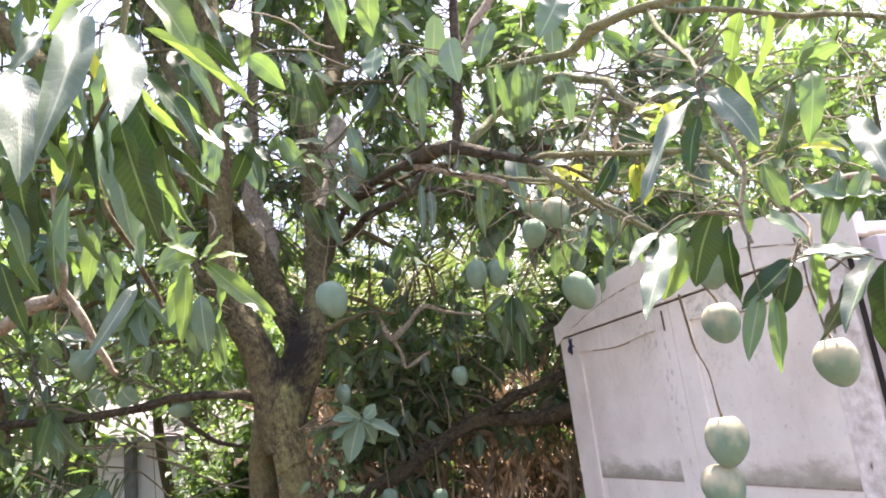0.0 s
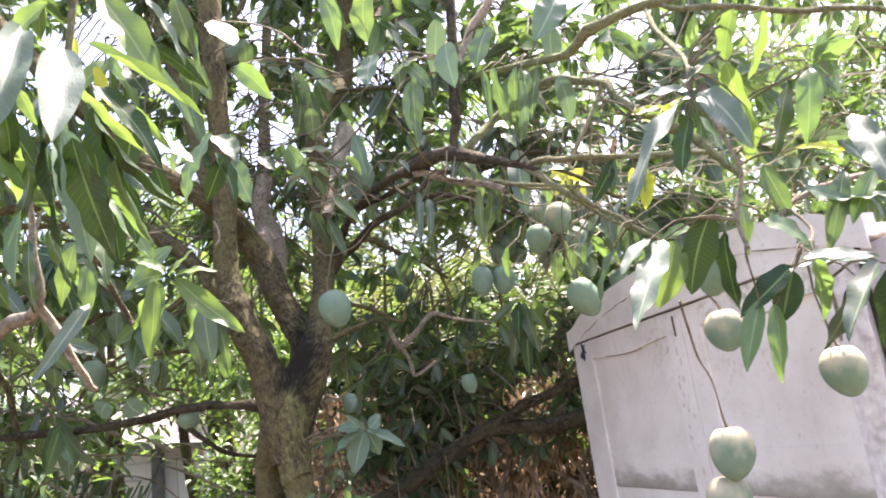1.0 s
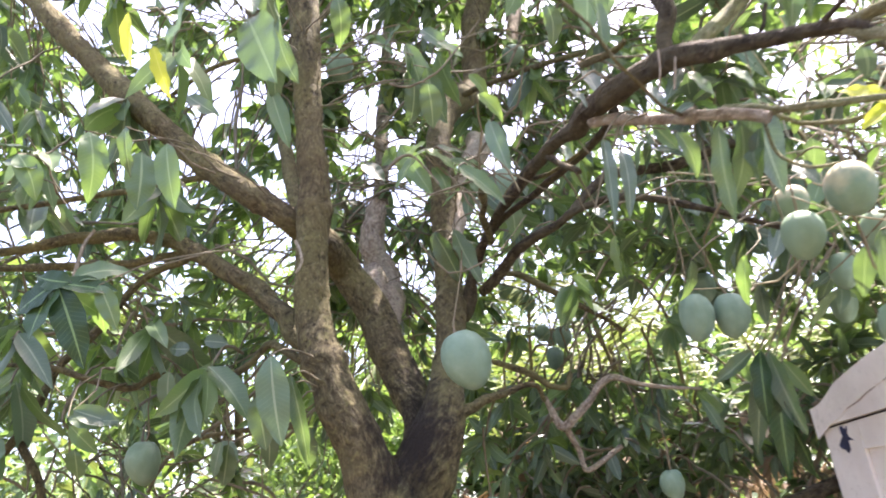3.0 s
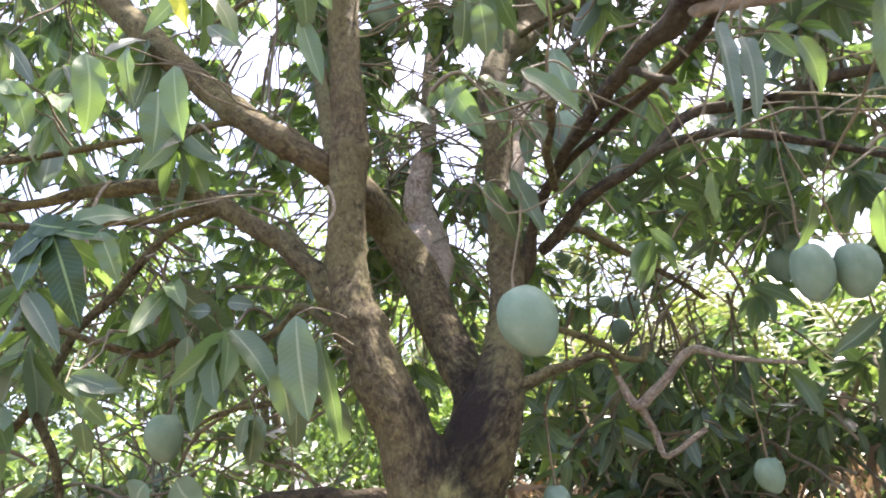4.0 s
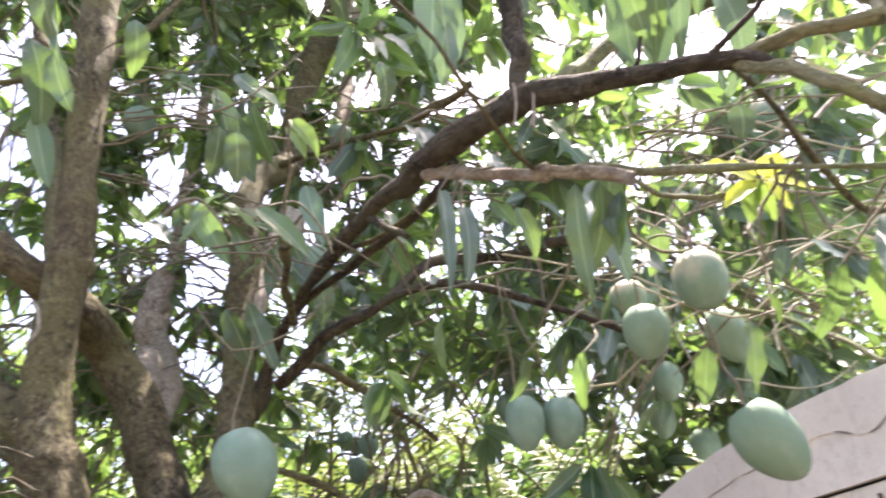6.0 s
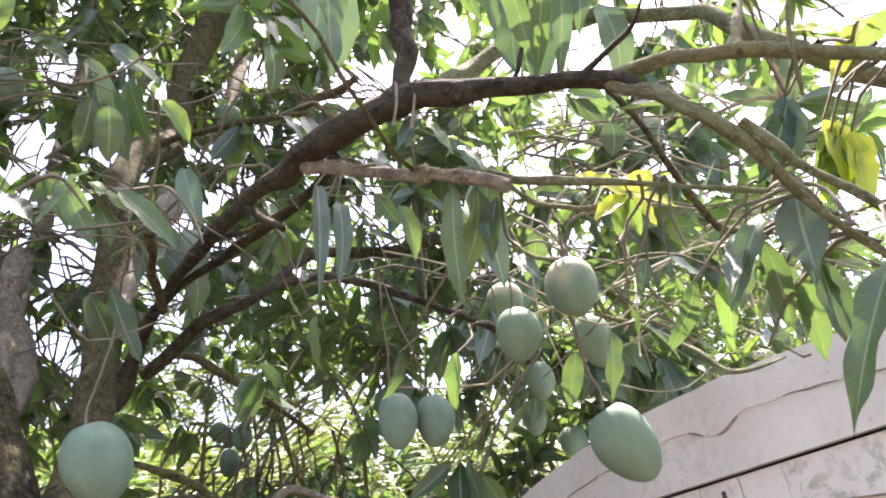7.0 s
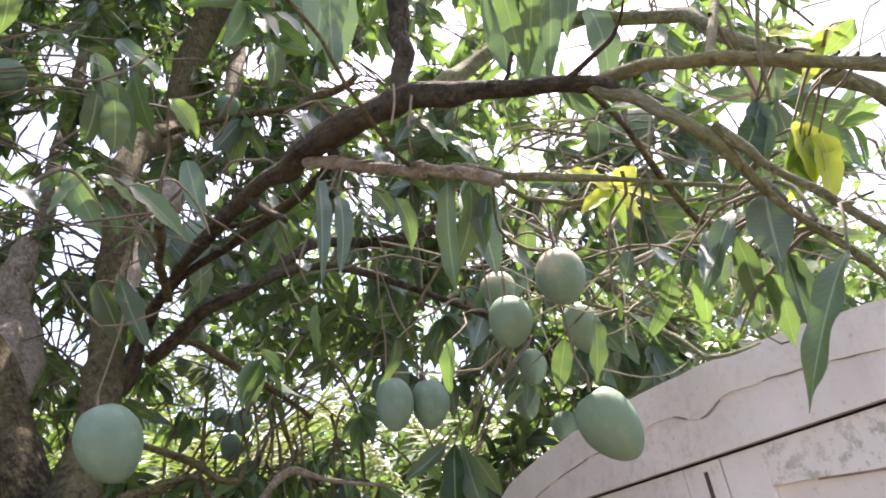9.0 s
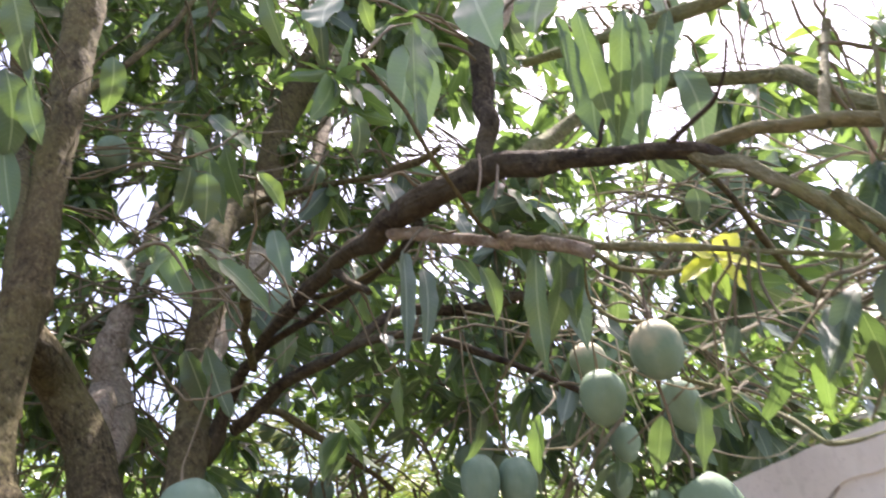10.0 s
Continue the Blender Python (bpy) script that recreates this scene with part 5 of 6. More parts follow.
leaf("S", 0.241, 1.36, 2.286, 0.233, 1.355, 2.166, 0.04)
leaf("S", -0.041, 1.354, 2.379, -0.056, 1.32, 2.298, 0.047)
leaf("D", 0.017, 1.359, 2.355, 0.069, 1.357, 2.296, 0.031)
leaf("M", 0.047, 1.357, 2.357, -0.008, 1.354, 2.342, 0.035)
leaf("L", -0.041, 1.322, 2.511, -0.049, 1.324, 2.394, 0.052)
leaf("M", -0.129, 1.325, 2.51, -0.113, 1.306, 2.398, 0.042)
leaf("S", 0.322, 1.342, 2.386, 0.319, 1.339, 2.294, 0.045)
leaf("S", 0.259, 1.364, 2.302, 0.25, 1.316, 2.19, 0.035)
leaf("S", 0.347, 1.327, 2.44, 0.285, 1.288, 2.345, 0.059)
leaf("D", 0.2, 1.342, 2.401, 0.164, 1.339, 2.313, 0.052)
leaf("D", 0.181, 1.415, 2.105, 0.163, 1.412, 2.02, 0.033)
leaf("S", 0.327, 1.367, 2.282, 0.335, 1.364, 2.19, 0.035)
leaf("M", -0.289, 1.067, 2.114, -0.332, 1.051, 2.042, 0.036)
leaf("D", -0.286, 1.068, 2.108, -0.248, 1.053, 2.07, 0.04)
leaf("D", -0.262, 1.078, 2.067, -0.237, 1.042, 1.99, 0.036)
leaf("M", -0.237, 1.042, 2.209, -0.194, 1.032, 2.149, 0.036)
leaf("M", -0.255, 1.024, 2.282, -0.229, 1.017, 2.234, 0.054)
leaf("D", -0.571, 1.673, 2.81, -0.548, 1.716, 2.657, 0.053)
leaf("D", -0.534, 1.704, 2.75, -0.534, 1.744, 2.619, 0.045)
leaf("D", -0.587, 1.75, 2.693, -0.558, 1.788, 2.551, 0.053)
leaf("D", -0.551, 1.761, 2.665, -0.521, 1.788, 2.562, 0.038)
leaf("M", -0.595, 1.821, 2.583, -0.56, 1.832, 2.451, 0.041)
leaf("D", -0.158, 1.637, 2.757, -0.145, 1.67, 2.642, 0.038)
leaf("L", -0.082, 1.644, 2.725, -0.096, 1.674, 2.647, 0.026)
leaf("L", 0.004, 1.631, 2.724, 0.02, 1.65, 2.661, 0.024)
leaf("S", 0.105, 1.669, 2.637, 0.089, 1.71, 2.504, 0.056)
leaf("D", -0.014, 1.734, 2.567, -0.004, 1.752, 2.5, 0.036)
leaf("D", -0.262, 1.811, 2.511, -0.265, 1.835, 2.428, 0.041)
leaf("D", -0.287, 1.808, 2.522, -0.303, 1.833, 2.442, 0.036)
leaf("M", -0.322, 1.673, 2.743, -0.365, 1.685, 2.701, 0.034)
leaf("M", -0.408, 1.722, 2.689, -0.409, 1.735, 2.599, 0.038)
leaf("D", -0.29, 1.751, 2.613, -0.335, 1.767, 2.578, 0.034)
leaf("L", -0.179, 1.803, 2.502, -0.147, 1.814, 2.455, 0.024)
leaf("M", -0.227, 1.77, 2.567, -0.18, 1.769, 2.528, 0.028)

# ---- twigs and the crown's many leaves ----
crown_rng = np.random.RandomState(77)
ALL_LIMBS = np.vstack(LIMB_LINES)
CAMERA_STOPS = np.array([(0, 0, 1.6), (0, .3, 1.6), (-.04, .6, 1.65), (-.1, .86, 1.7)])
CROWN = {k: Foliage() for k in "DMGLYSB"}
TWIG_V, TWIG_F = {0: [], 1: []}, {0: [], 1: []}
TWIG_N = {0: 0, 1: 0}


def add_twig(a, b, r0, r1, sag, tone=0):
    a, b = np.array(a), np.array(b)
    span = np.linalg.norm(b - a)
    pts = [(*a, r0)]
    for k in (.22, .45, .7):
        q = a + (b - a) * k + np.array((0, 0, sag * 4 * k * (1 - k))) + crown_rng.normal(0, .028 * span, 3)
        pts.append((*q, r0 + (r1 - r0) * k))
    v, f, _ = tube(pts + [(*b, r1)], 5, .07, crown_rng, .08, (1.0, 2.0, 3.0), False)
    at = TWIG_N[tone]
    TWIG_N[tone] += len(v)
    TWIG_V[tone].append(v)
    TWIG_F[tone].extend([tuple(i + at for i in q) for q in f])


def whorl(tip, out, n, length, tones, droop=0.6):
    tip, out = np.array(tip, float), np.array(out, float)
    out /= np.linalg.norm(out) + 1e-9
    ref = np.cross(out, (0.2, 0.1, 1.0))
    ref /= np.linalg.norm(ref) + 1e-9
    oth = np.cross(out, ref)
    ph = crown_rng.uniform(0, 6.3)
    for k in range(n):
        a = ph + k * 2.4
        d = out * crown_rng.uniform(.1, .7) + ref * math.cos(a) + oth * math.sin(a)
        d /= np.linalg.norm(d)
        d[2] -= droop * crown_rng.uniform(.5, 1.5)
        up = np.array((crown_rng.normal(0, .8), crown_rng.normal(0, .8), 1.0))
        ln = length * crown_rng.uniform(.65, 1.15)
        base = tip - out * crown_rng.uniform(0, .05)
        CROWN[tones[crown_rng.randint(len(tones))]].add(base, d, up, ln, ln * crown_rng.uniform(.27, .42))


def clear_of_camera(p, reach):
    """True where a tip does not hang close to the camera's own positions."""
    return np.linalg.norm(CAMERA_STOPS - np.array(p), axis=1).min() > reach


STEMS = ALL_LIMBS[ALL_LIMBS[:, 3] > .016][:, :3]
LOW_FRUIT = np.array([(-0.97, 2.02, 1.89)])
VIEW_SIDE = np.vstack([STEMS + np.array((0, -.18, -.07)) * k for k in range(4)] + [LOW_FRUIT + np.array((.09, -.16, -.01)) * k for k in range(4)])


def hides_stem(p):
    """Leaves are kept off the camera's side of the thick stems and the low fruit."""
    return np.linalg.norm(VIEW_SIDE - p, axis=1).min() < .13


VIEW_GAPS = [((-.317, .914, .253), 1.5), ((-.205, .914, .349), 1.3), ((-.088, .881, .464), 1.5), ((-.414, .687, .597), 1.6), ((.152, .737, .659), 1.3),
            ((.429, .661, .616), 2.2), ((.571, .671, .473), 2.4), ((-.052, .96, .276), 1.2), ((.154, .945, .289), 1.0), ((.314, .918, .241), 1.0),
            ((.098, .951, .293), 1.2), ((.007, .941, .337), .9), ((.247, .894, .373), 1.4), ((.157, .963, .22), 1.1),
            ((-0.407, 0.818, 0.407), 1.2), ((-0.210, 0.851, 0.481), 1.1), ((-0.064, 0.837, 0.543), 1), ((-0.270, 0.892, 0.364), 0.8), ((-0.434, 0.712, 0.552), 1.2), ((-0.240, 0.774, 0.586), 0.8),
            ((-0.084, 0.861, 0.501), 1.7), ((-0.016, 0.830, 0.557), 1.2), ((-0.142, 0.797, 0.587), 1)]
GAP_WAYS = np.array([g[0] for g in VIEW_GAPS])
GAP_COS = np.cos(np.radians([g[1] for g in VIEW_GAPS]))
GAP_COS_WIDE = np.cos(np.radians([g[1] + 1.2 for g in VIEW_GAPS]))


def in_view_gap(p, wide=False):
    """Leaf-free cones cut along the camera's sight lines, where the sky is to show."""
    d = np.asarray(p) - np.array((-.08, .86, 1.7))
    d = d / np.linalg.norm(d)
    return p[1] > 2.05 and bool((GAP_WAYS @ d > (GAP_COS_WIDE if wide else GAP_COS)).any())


SUNLIT = np.array([(.33, 1.43, 2.08), (.42, 1.25, 2.02), (.313, 1.58, 2.07), (.345, 1.614, 1.9), (.47, 1.25, 2.12),
                   (.67, 3.53, 2.32), (.03, 3.45, 2.35), (.16, 3.5, 2.65), (.54, 3.5, 2.24)])


# ribs of the sunlit palm's fronds
PALM_FRONDS = [
    [(.054, 3.5, 2.13), (.024, 3.45, 2.319), (-.021, 3.4, 2.495), (-.081, 3.35, 2.594)],
    [(-.013, 3.4, 2.432), (.056, 3.4, 2.547), (.155, 3.4, 2.66)],
    [(.671, 3.6, 2.048), (.678, 3.55, 2.251), (.662, 3.5, 2.395), (.639, 3.45, 2.542)],
    [(.573, 3.5, 2.109), (.549, 3.5, 2.243), (.514, 3.5, 2.345)],
    [(.273, 3.5, 2.435), (.178, 3.5, 2.617), (.123, 3.5, 2.751)],
    [(.316, 3.4, 1.924), (.295, 3.4, 2.045), (.225, 3.4, 2.135)],
    [(.821, 3.6, 2.376), (.771, 3.6, 2.501), (.68, 3.6, 2.564)]]
FROND_WAYS = np.array([a for f in PALM_FRONDS for a in f[1:]]) - np.array((-.08, .86, 1.7))
FROND_WAYS /= np.linalg.norm(FROND_WAYS, axis=1, keepdims=True)


def before_fronds(p):
    """The crown is thinned along the camera's sight lines to the palm fronds."""
    d = np.asarray(p) - np.array((-.08, .86, 1.7))
    d = d / np.linalg.norm(d)
    return 2.05 < p[1] < 3.7 and bool((FROND_WAYS @ d > math.cos(math.radians(2.2))).any())


def shades_sunlit(p):
    """True on the sun's way to the yellow leaves and the pale-shouldered fruit."""
    d = np.asarray(p) - SUNLIT
    along = d @ np.array(SUN_DIR)
    off = np.linalg.norm(d - along[:, None] * np.array(SUN_DIR), axis=1)
    return bool(((along > .1) & (off < .17)).any())


def fill(count, xr, yr, zr, length, tones, n=(7, 12), droop=.5, twig=True, keep=None, open_to=0.0):
    made = tries = 0
    if yr[0] >= 2.2:
        count, length, n, droop = int(count * 1.3), length * .82, (n[0] + 1, n[1] + 2), .3
    while made < count and tries < count * 30:
        tries += 1
        p = np.array([crown_rng.uniform(*xr), crown_rng.uniform(*yr), crown_rng.uniform(*zr)])
        if shades_sunlit(p) or (before_fronds(p) and crown_rng.rand() < .6) or (in_view_gap(p, True) and crown_rng.rand() < .85) or not clear_of_camera(p, .75) or (keep and not keep(p)) or (hides_stem(p) and crown_rng.rand() < .85):
            continue
        if open_to and noise.noise((p[0] * 2.6 + 7, p[1] * 2.6, p[2] * 2.6)) < -open_to:
            continue
        near = ALL_LIMBS[np.argmin(np.linalg.norm(ALL_LIMBS[:, :3] - p, axis=1))][:3]
        back = near - p
        dist = np.linalg.norm(back)
        whorl(p, -back + np.array((0, 0, -.15)), crown_rng.randint(*n), length, tones, droop)
        if twig and not before_fronds(p - np.array((0, 0, .12))):
            end = p + back * min(.6, .28 / (dist + 1e-6)) + crown_rng.normal(0, .07, 3) + np.array((0, 0, .08))
            add_twig(end, p, .0035, .002, .03)
        made += 1


def behind_stems(p):
    return p[1] > 2.2 + 0.15 * abs(p[0])


def clear_of_palms(p):
    return behind_stems(p) and not (-.1 < p[0] < 1.2 and p[2] < 2.3)


def off_house(p):
    return p[2] > 1.78 or abs(p[0] / p[1] + .41) > .09


def under_crown(p):
    """Leaves the wardrobe and the open side under the sky."""
    return p[0] < .5 - .25 * (p[2] - 4.2)


fill(280, (-2.8, 2.2), (2.4, 3.35), (2.35, 4.2), .115, "DDDMMMLG", keep=behind_stems, open_to=.12)
fill(75, (-2.4, 2.0), (2.4, 3.2), (1.65, 2.4), .115, "DDMMGL", keep=clear_of_palms, open_to=.05)
fill(120, (-2.4, 2.0), (1.7, 3.6), (3.0, 4.3), .14, "DDMMLG", open_to=.05)
fill(75, (-2.6, -1.0), (1.5, 3.0), (2.3, 3.4), .13, "DMMMLG", open_to=.15, keep=off_house)
fill(15, (-2.6, -1.0), (1.7, 3.0), (1.6, 2.3), .12, "DMMMLG", open_to=.1, keep=off_house)
fill(8, (-2.2, -1.0), (1.8, 3.0), (1.7, 2.9), .12, "DMMLG", open_to=.1, keep=off_house)
fill(14, (-1.9, -.75), (1.95, 2.7), (1.4, 2.2), .11, "DMLLG", open_to=.1, keep=off_house)
# greyer G and S tones stand in for sky sheen on these leaves
fill(24, (.5, 2.1), (1.6, 3.0), (2.1, 3.4), .13, "GMDGSG", open_to=.05)
fill(36, (.2, 1.2), (1.75, 2.6), (2.1, 2.8), .11, "DMGGS", open_to=.05)
fill(42, (-.3, 1.3), (1.8, 2.4), (2.3, 3.0), .11, "DDMLM", open_to=.05)
fill(80, (-1.1, .6), (2.5, 3.4), (2.3, 3.7), .11, "DDMMLG", open_to=.08)
fill(28, (-.9, .1), (2.3, 2.9), (2.7, 3.4), .11, "DDMML", open_to=.1)
fill(35, (0, .45), (2.3, 3.0), (2.3, 3.0), .10, "DMML", open_to=.1)
fill(135, (-1.4, .3), (2.3, 3.2), (3.35, 4.4), .12, "DDMML", open_to=.1)
fill(35, (-1.2, -.6), (2.3, 3.0), (2.1, 2.8), .10, "DDMML", open_to=.1)
fill(20, (.35, .75), (2.2, 3.0), (2.45, 3.1), .10, "DMML", open_to=.1)
fill(28, (-.9, -.5), (2.3, 3.0), (2.3, 3.1), .10, "DDML", open_to=.1)
fill(22, (-1.2, -.6), (2.3, 3.0), (3.5, 4.2), .12, "DDM", open_to=.1)
fill(40, (-.6, 0), (2.4, 3.1), (1.55, 2.0), .10, "DDM", open_to=.1)
fill(18, (.1, 1.1), (2.5, 2.8), (1.9, 2.3), .11, "DDML", open_to=.15)
fill(45, (-.2, 1.2), (2.6, 3.0), (1.4, 1.72), .10, "DDDM", open_to=.15)
fill(60, (-.6, 1.1), (2.55, 3.1), (1.05, 1.72), .11, "DDMSB", open_to=.2)
fill(20, (-.1, .75), (2.5, 2.95), (1.7, 2.05), .11, "DDDM", open_to=.2)
fill(34, (-.8, -.05), (2.3, 3.0), (2.6, 3.35), .095, "DDM", open_to=.1)
fill(9, (-1.35, -.62), (1.62, 1.95), (1.5, 2.15), .15, "DDMMS", n=(5, 8), droop=1.0)
fill(12, (-1.6, -.8), (1.6, 1.95), (2.35, 2.75), .14, "DMMLG", n=(5, 8), droop=.9)
fill(16, (-.1, .7), (2.0, 2.6), (2.0, 2.5), .10, "DDMG")
fill(44, (-2.2, -.9), (2.4, 3.2), (2.2, 3.3), .11, "DDMML")
fill(42, (-2.3, -.85), (2.4, 3.0), (2.75, 3.9), .11, "DDMML")
fill(48, (.65, 1.8), (2.15, 2.9), (1.95, 2.5), .12, "DDMG")
fill(64, (-.35, .8), (2.5, 2.9), (1.5, 1.95), .085, "DDMGSB", n=(6, 10))
fill(20, (-.28, .3), (2.5, 3.0), (1.75, 2.2), .10, "DDDM")
fill(14, (.1, .6), (1.95, 2.5), (2.25, 2.7), .10, "DDMG")
fill(20, (-.9, -.3), (2.2, 2.8), (3.0, 3.6), .11, "DDM")
# whorls above the view, added to keep the sun off the trunk mango
fill(14, (-.02, .25), (1.98, 2.25), (3.15, 3.6), .15, "DM")
fill(140, (-2.6, 1.2), (1.9, 3.2), (3.5, 4.8), .14, "DDMMG", open_to=.08)
# unseen crown top, added to shade the foliage below
fill(50, (-3.0, .6), (2.2, 3.6), (4.2, 5.4), .17, "DDMM", open_to=.05, keep=under_crown)


def stray_twigs(count, xr, yr, zr, span, thick, tone=0):
    """Thin bare branchlets crossing the crown."""
    for _ in range(count):
        a = np.array([crown_rng.uniform(*xr), crown_rng.uniform(*yr), crown_rng.uniform(*zr)])
        d = crown_rng.normal(0, 1, 3) * (1, .5, .5)
        d *= crown_rng.uniform(*span) / np.linalg.norm(d)
        if not before_fronds(a + d * .5) and clear_of_camera(a, .8) and clear_of_camera(a + d, .8) and (a + d)[1] > yr[0] and (a + d)[0] > xr[0] and (a + d)[2] > zr[0]:
            r = crown_rng.uniform(*thick)
            add_twig(a, a + d, r, r * .5, crown_rng.uniform(-.06, .08), tone)


stray_twigs(34, (.08, .6), (1.38, 1.9), (1.95, 2.2), (.12, .4), (.0009, .0024))
stray_twigs(30, (.1, .7), (1.4, 1.9), (1.98, 2.2), (.12, .4), (.0009, .0022), 1)
stray_twigs(26, (-.3, .15), (1.45, 2.0), (2.08, 2.32), (.08, .3), (.0010, .0030))
stray_twigs(70, (-.9, .2), (2.1, 2.8), (2.1, 3.0), (.2, .6), (.0012, .004))
stray_twigs(65, (-2.2, 1.8), (2.2, 3.4), (1.9, 3.8), (.3, .8), (.0015, .0045))
stray_twigs(85, (.2, 1.4), (1.6, 2.5), (2.08, 2.8), (.3, .8), (.0012, .0032), 1)
stray_twigs(95, (-1.9, -.8), (2.1, 2.7), (1.4, 2.7), (.3, .8), (.002, .006))


def leaf_stems():
    """Thin stems that carry the large leaves on the nearest branch."""
    for base in LEAF_BASES:
        gap = np.linalg.norm(ALL_LIMBS[:, :3] - base, axis=1)
        back = ALL_LIMBS[np.argmin(gap)][:3] - base
        dist = gap.min()
        end = base + back * min(1.0, .22 / (dist + 1e-6)) + np.array((0, 0, .01 if dist < .22 else .05))
        if dist > .02 and clear_of_camera(end, .45) and clear_of_camera(base, .3):
            add_twig(end, base, .0019, .0011, .015)


leaf_stems()


def build_crown():
    for k, fo in CROWN.items():
        fo.build("foliage", MASS[k], tree, "", None, 5)
    for o in tree.children:
        if o.name.startswith("foliage"):
            o.data.transform(Matrix.Translation(-tree_origin))
    for tone, mat in ((0, TWIG), (1, TWIG_PALE)):
        ob = mesh_object("twig_tangle", np.vstack(TWIG_V[tone]) - np.array(tree_origin), TWIG_F[tone], mat, tree)
        tagged(ob, kind="stuff")


build_crown()


# ---- fruit ----
def mango_mesh(skin, seed):
    rng = random.Random(seed)
    bm = bmesh.new()
    bmesh.ops.create_uvsphere(bm, u_segments=28, v_segments=18, radius=0.5)
    beak = rng.uniform(.03, .07)
    for v in bm.verts:
        x, y, z = v.co
        u = z + 0.5
        s = 1 - 0.16 * (1 - u) ** 2.0 + 0.05 * u
        x, y = x * s, y * s * 0.94
        x += beak * math.sin((1 - u) * math.pi) - 0.05 * (1 - u)
        if u > .93:
            z -= (u - .93) * 0.9
        v.co = (x, y, z)
    for f in bm.faces:
        f.smooth = True
    me = bpy.data.meshes.new("fruit")
    bm.to_mesh(me)
    bm.free()
    me.materials.append(skin)
    return me


FRUIT = {(s.name, k): mango_mesh(s, k) for s in (SKIN, SKIN_LIT_BLUSH) for k in range(3)}
fruit_rng = random.Random(8)


def mango(x, y, z, width, length, lean, stalk, skin, label):
    spin = fruit_rng.uniform(0, 360)
    th = empty("mango", pose(x, y, z), label, "mango", "mangoes on the tree")
    ob = new("fruit", FRUIT[skin.name, fruit_rng.randrange(3)])
    ob.parent = th
    tilt = pose(0, 0, 0, lean[1], lean[0], 0)
    ob.matrix_local = tilt @ pose(0, 0, 0, 0, 0, spin) @ Matrix.Diagonal((width, width, length, 1))
    top = tilt @ Vector((0, 0, length * .46))
    end = Vector((stalk[0], stalk[1], length / 2 + stalk[2]))
    rng = np.random.RandomState(int(abs(x * 1000)) % 9999)
    r = max(.0015, width * (.025 if skin is SKIN_LIT_BLUSH else .021))
    line = [(*top, r * 1.6)]
    for k in (.12, .34, .55, .78):
        q = top.lerp(end, k) + Vector(rng.normal(0, .016 * (end - top).length, 3))
        line.append((*q, r * rng.uniform(.85, 1.2)))
    v, f, uv = tube(line + [(*end, r * 1.1)], 7, .012, rng, .14, (1.0, 2.0, 3.0, 4.0))
    mesh_object("stalk", v, f, STALK_BROWN if skin is SKIN_LIT_BLUSH else STALK, th, "", True, uv)


mango(-0.232, 1.752, 1.94, 0.083, 0.098, lean=(-18, 4), stalk=(0, 0.06, 0.16), skin=SKIN, label="large blue-green unripe mango hanging in front of the trunk")
mango(0.135, 1.864, 1.983, 0.059, 0.083, lean=(0, 0), stalk=(0, 0, 0.2), skin=SKIN, label="pale green unripe mango hanging in a pair")
mango(0.192, 1.88, 1.982, 0.059, 0.078, lean=(0, 0), stalk=(-0.05, 0, 0.2), skin=SKIN, label="pale green unripe mango hanging in a pair")
mango(0.345, 1.614, 1.865, 0.074, 0.095, lean=(-24, 0), stalk=(-0.03, 0, 0.13), skin=SKIN, label="plump blue-green mango hanging before the wardrobe crest")
mango(0.313, 1.58, 2.044, 0.067, 0.074, lean=(0, 0), stalk=(0, 0, 0.09), skin=SKIN_LIT_BLUSH, label="green mango with its sunlit shoulder painted pale, hanging in a cluster")
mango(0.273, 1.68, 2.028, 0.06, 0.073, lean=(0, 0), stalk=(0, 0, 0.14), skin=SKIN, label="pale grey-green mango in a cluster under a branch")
mango(0.302, 1.78, 2.121, 0.054, 0.054, lean=(0, 0), stalk=(0, 0, 0.12), skin=SKIN_LIT_BLUSH, label="small pale mango behind others in a cluster")
mango(0.359, 1.65, 2.001, 0.05, 0.073, lean=(-8, 0), stalk=(0, 0, 0.12), skin=SKIN, label="pale grey-green mango in a cluster under a branch")
mango(0.454, 2.1, 2.093, 0.057, 0.076, lean=(0, 0), stalk=(0, 0, 0.16), skin=SKIN, label="small dark green mango hanging in shade")
mango(0.502, 2.3, 2.077, 0.059, 0.078, lean=(0, 0), stalk=(0, 0, 0.12), skin=SKIN, label="small dark green mango hanging in shade")
mango(0.598, 2.35, 2.026, 0.066, 0.072, lean=(0, 0), stalk=(0, 0, 0.14), skin=SKIN, label="small blue-green mango close to the wardrobe crest")
mango(0.243, 2.6, 2.224, 0.064, 0.084, lean=(0, 0), stalk=(0, 0, 0.14), skin=SKIN, label="small blue-green mango behind a hanging pair")
mango(-0.967, 2.02, 1.893, 0.073, 0.091, lean=(0, 0), stalk=(0, 0, 0.2), skin=SKIN, label="dark blue-green mango hanging low among leaves")
mango(0.489, 1.214, 1.716, 0.067, 0.072, lean=(0, 0), stalk=(-0.05, 0, 0.08), skin=SKIN_LIT_BLUSH, label="yellow-green mango hanging before the white wardrobe")
mango(0.608, 1.109, 1.626, 0.065, 0.078, lean=(0, 0), stalk=(-0.02, 0, 0.16), skin=SKIN_LIT_BLUSH, label="large mango with a cream shoulder hanging on a brown stalk")
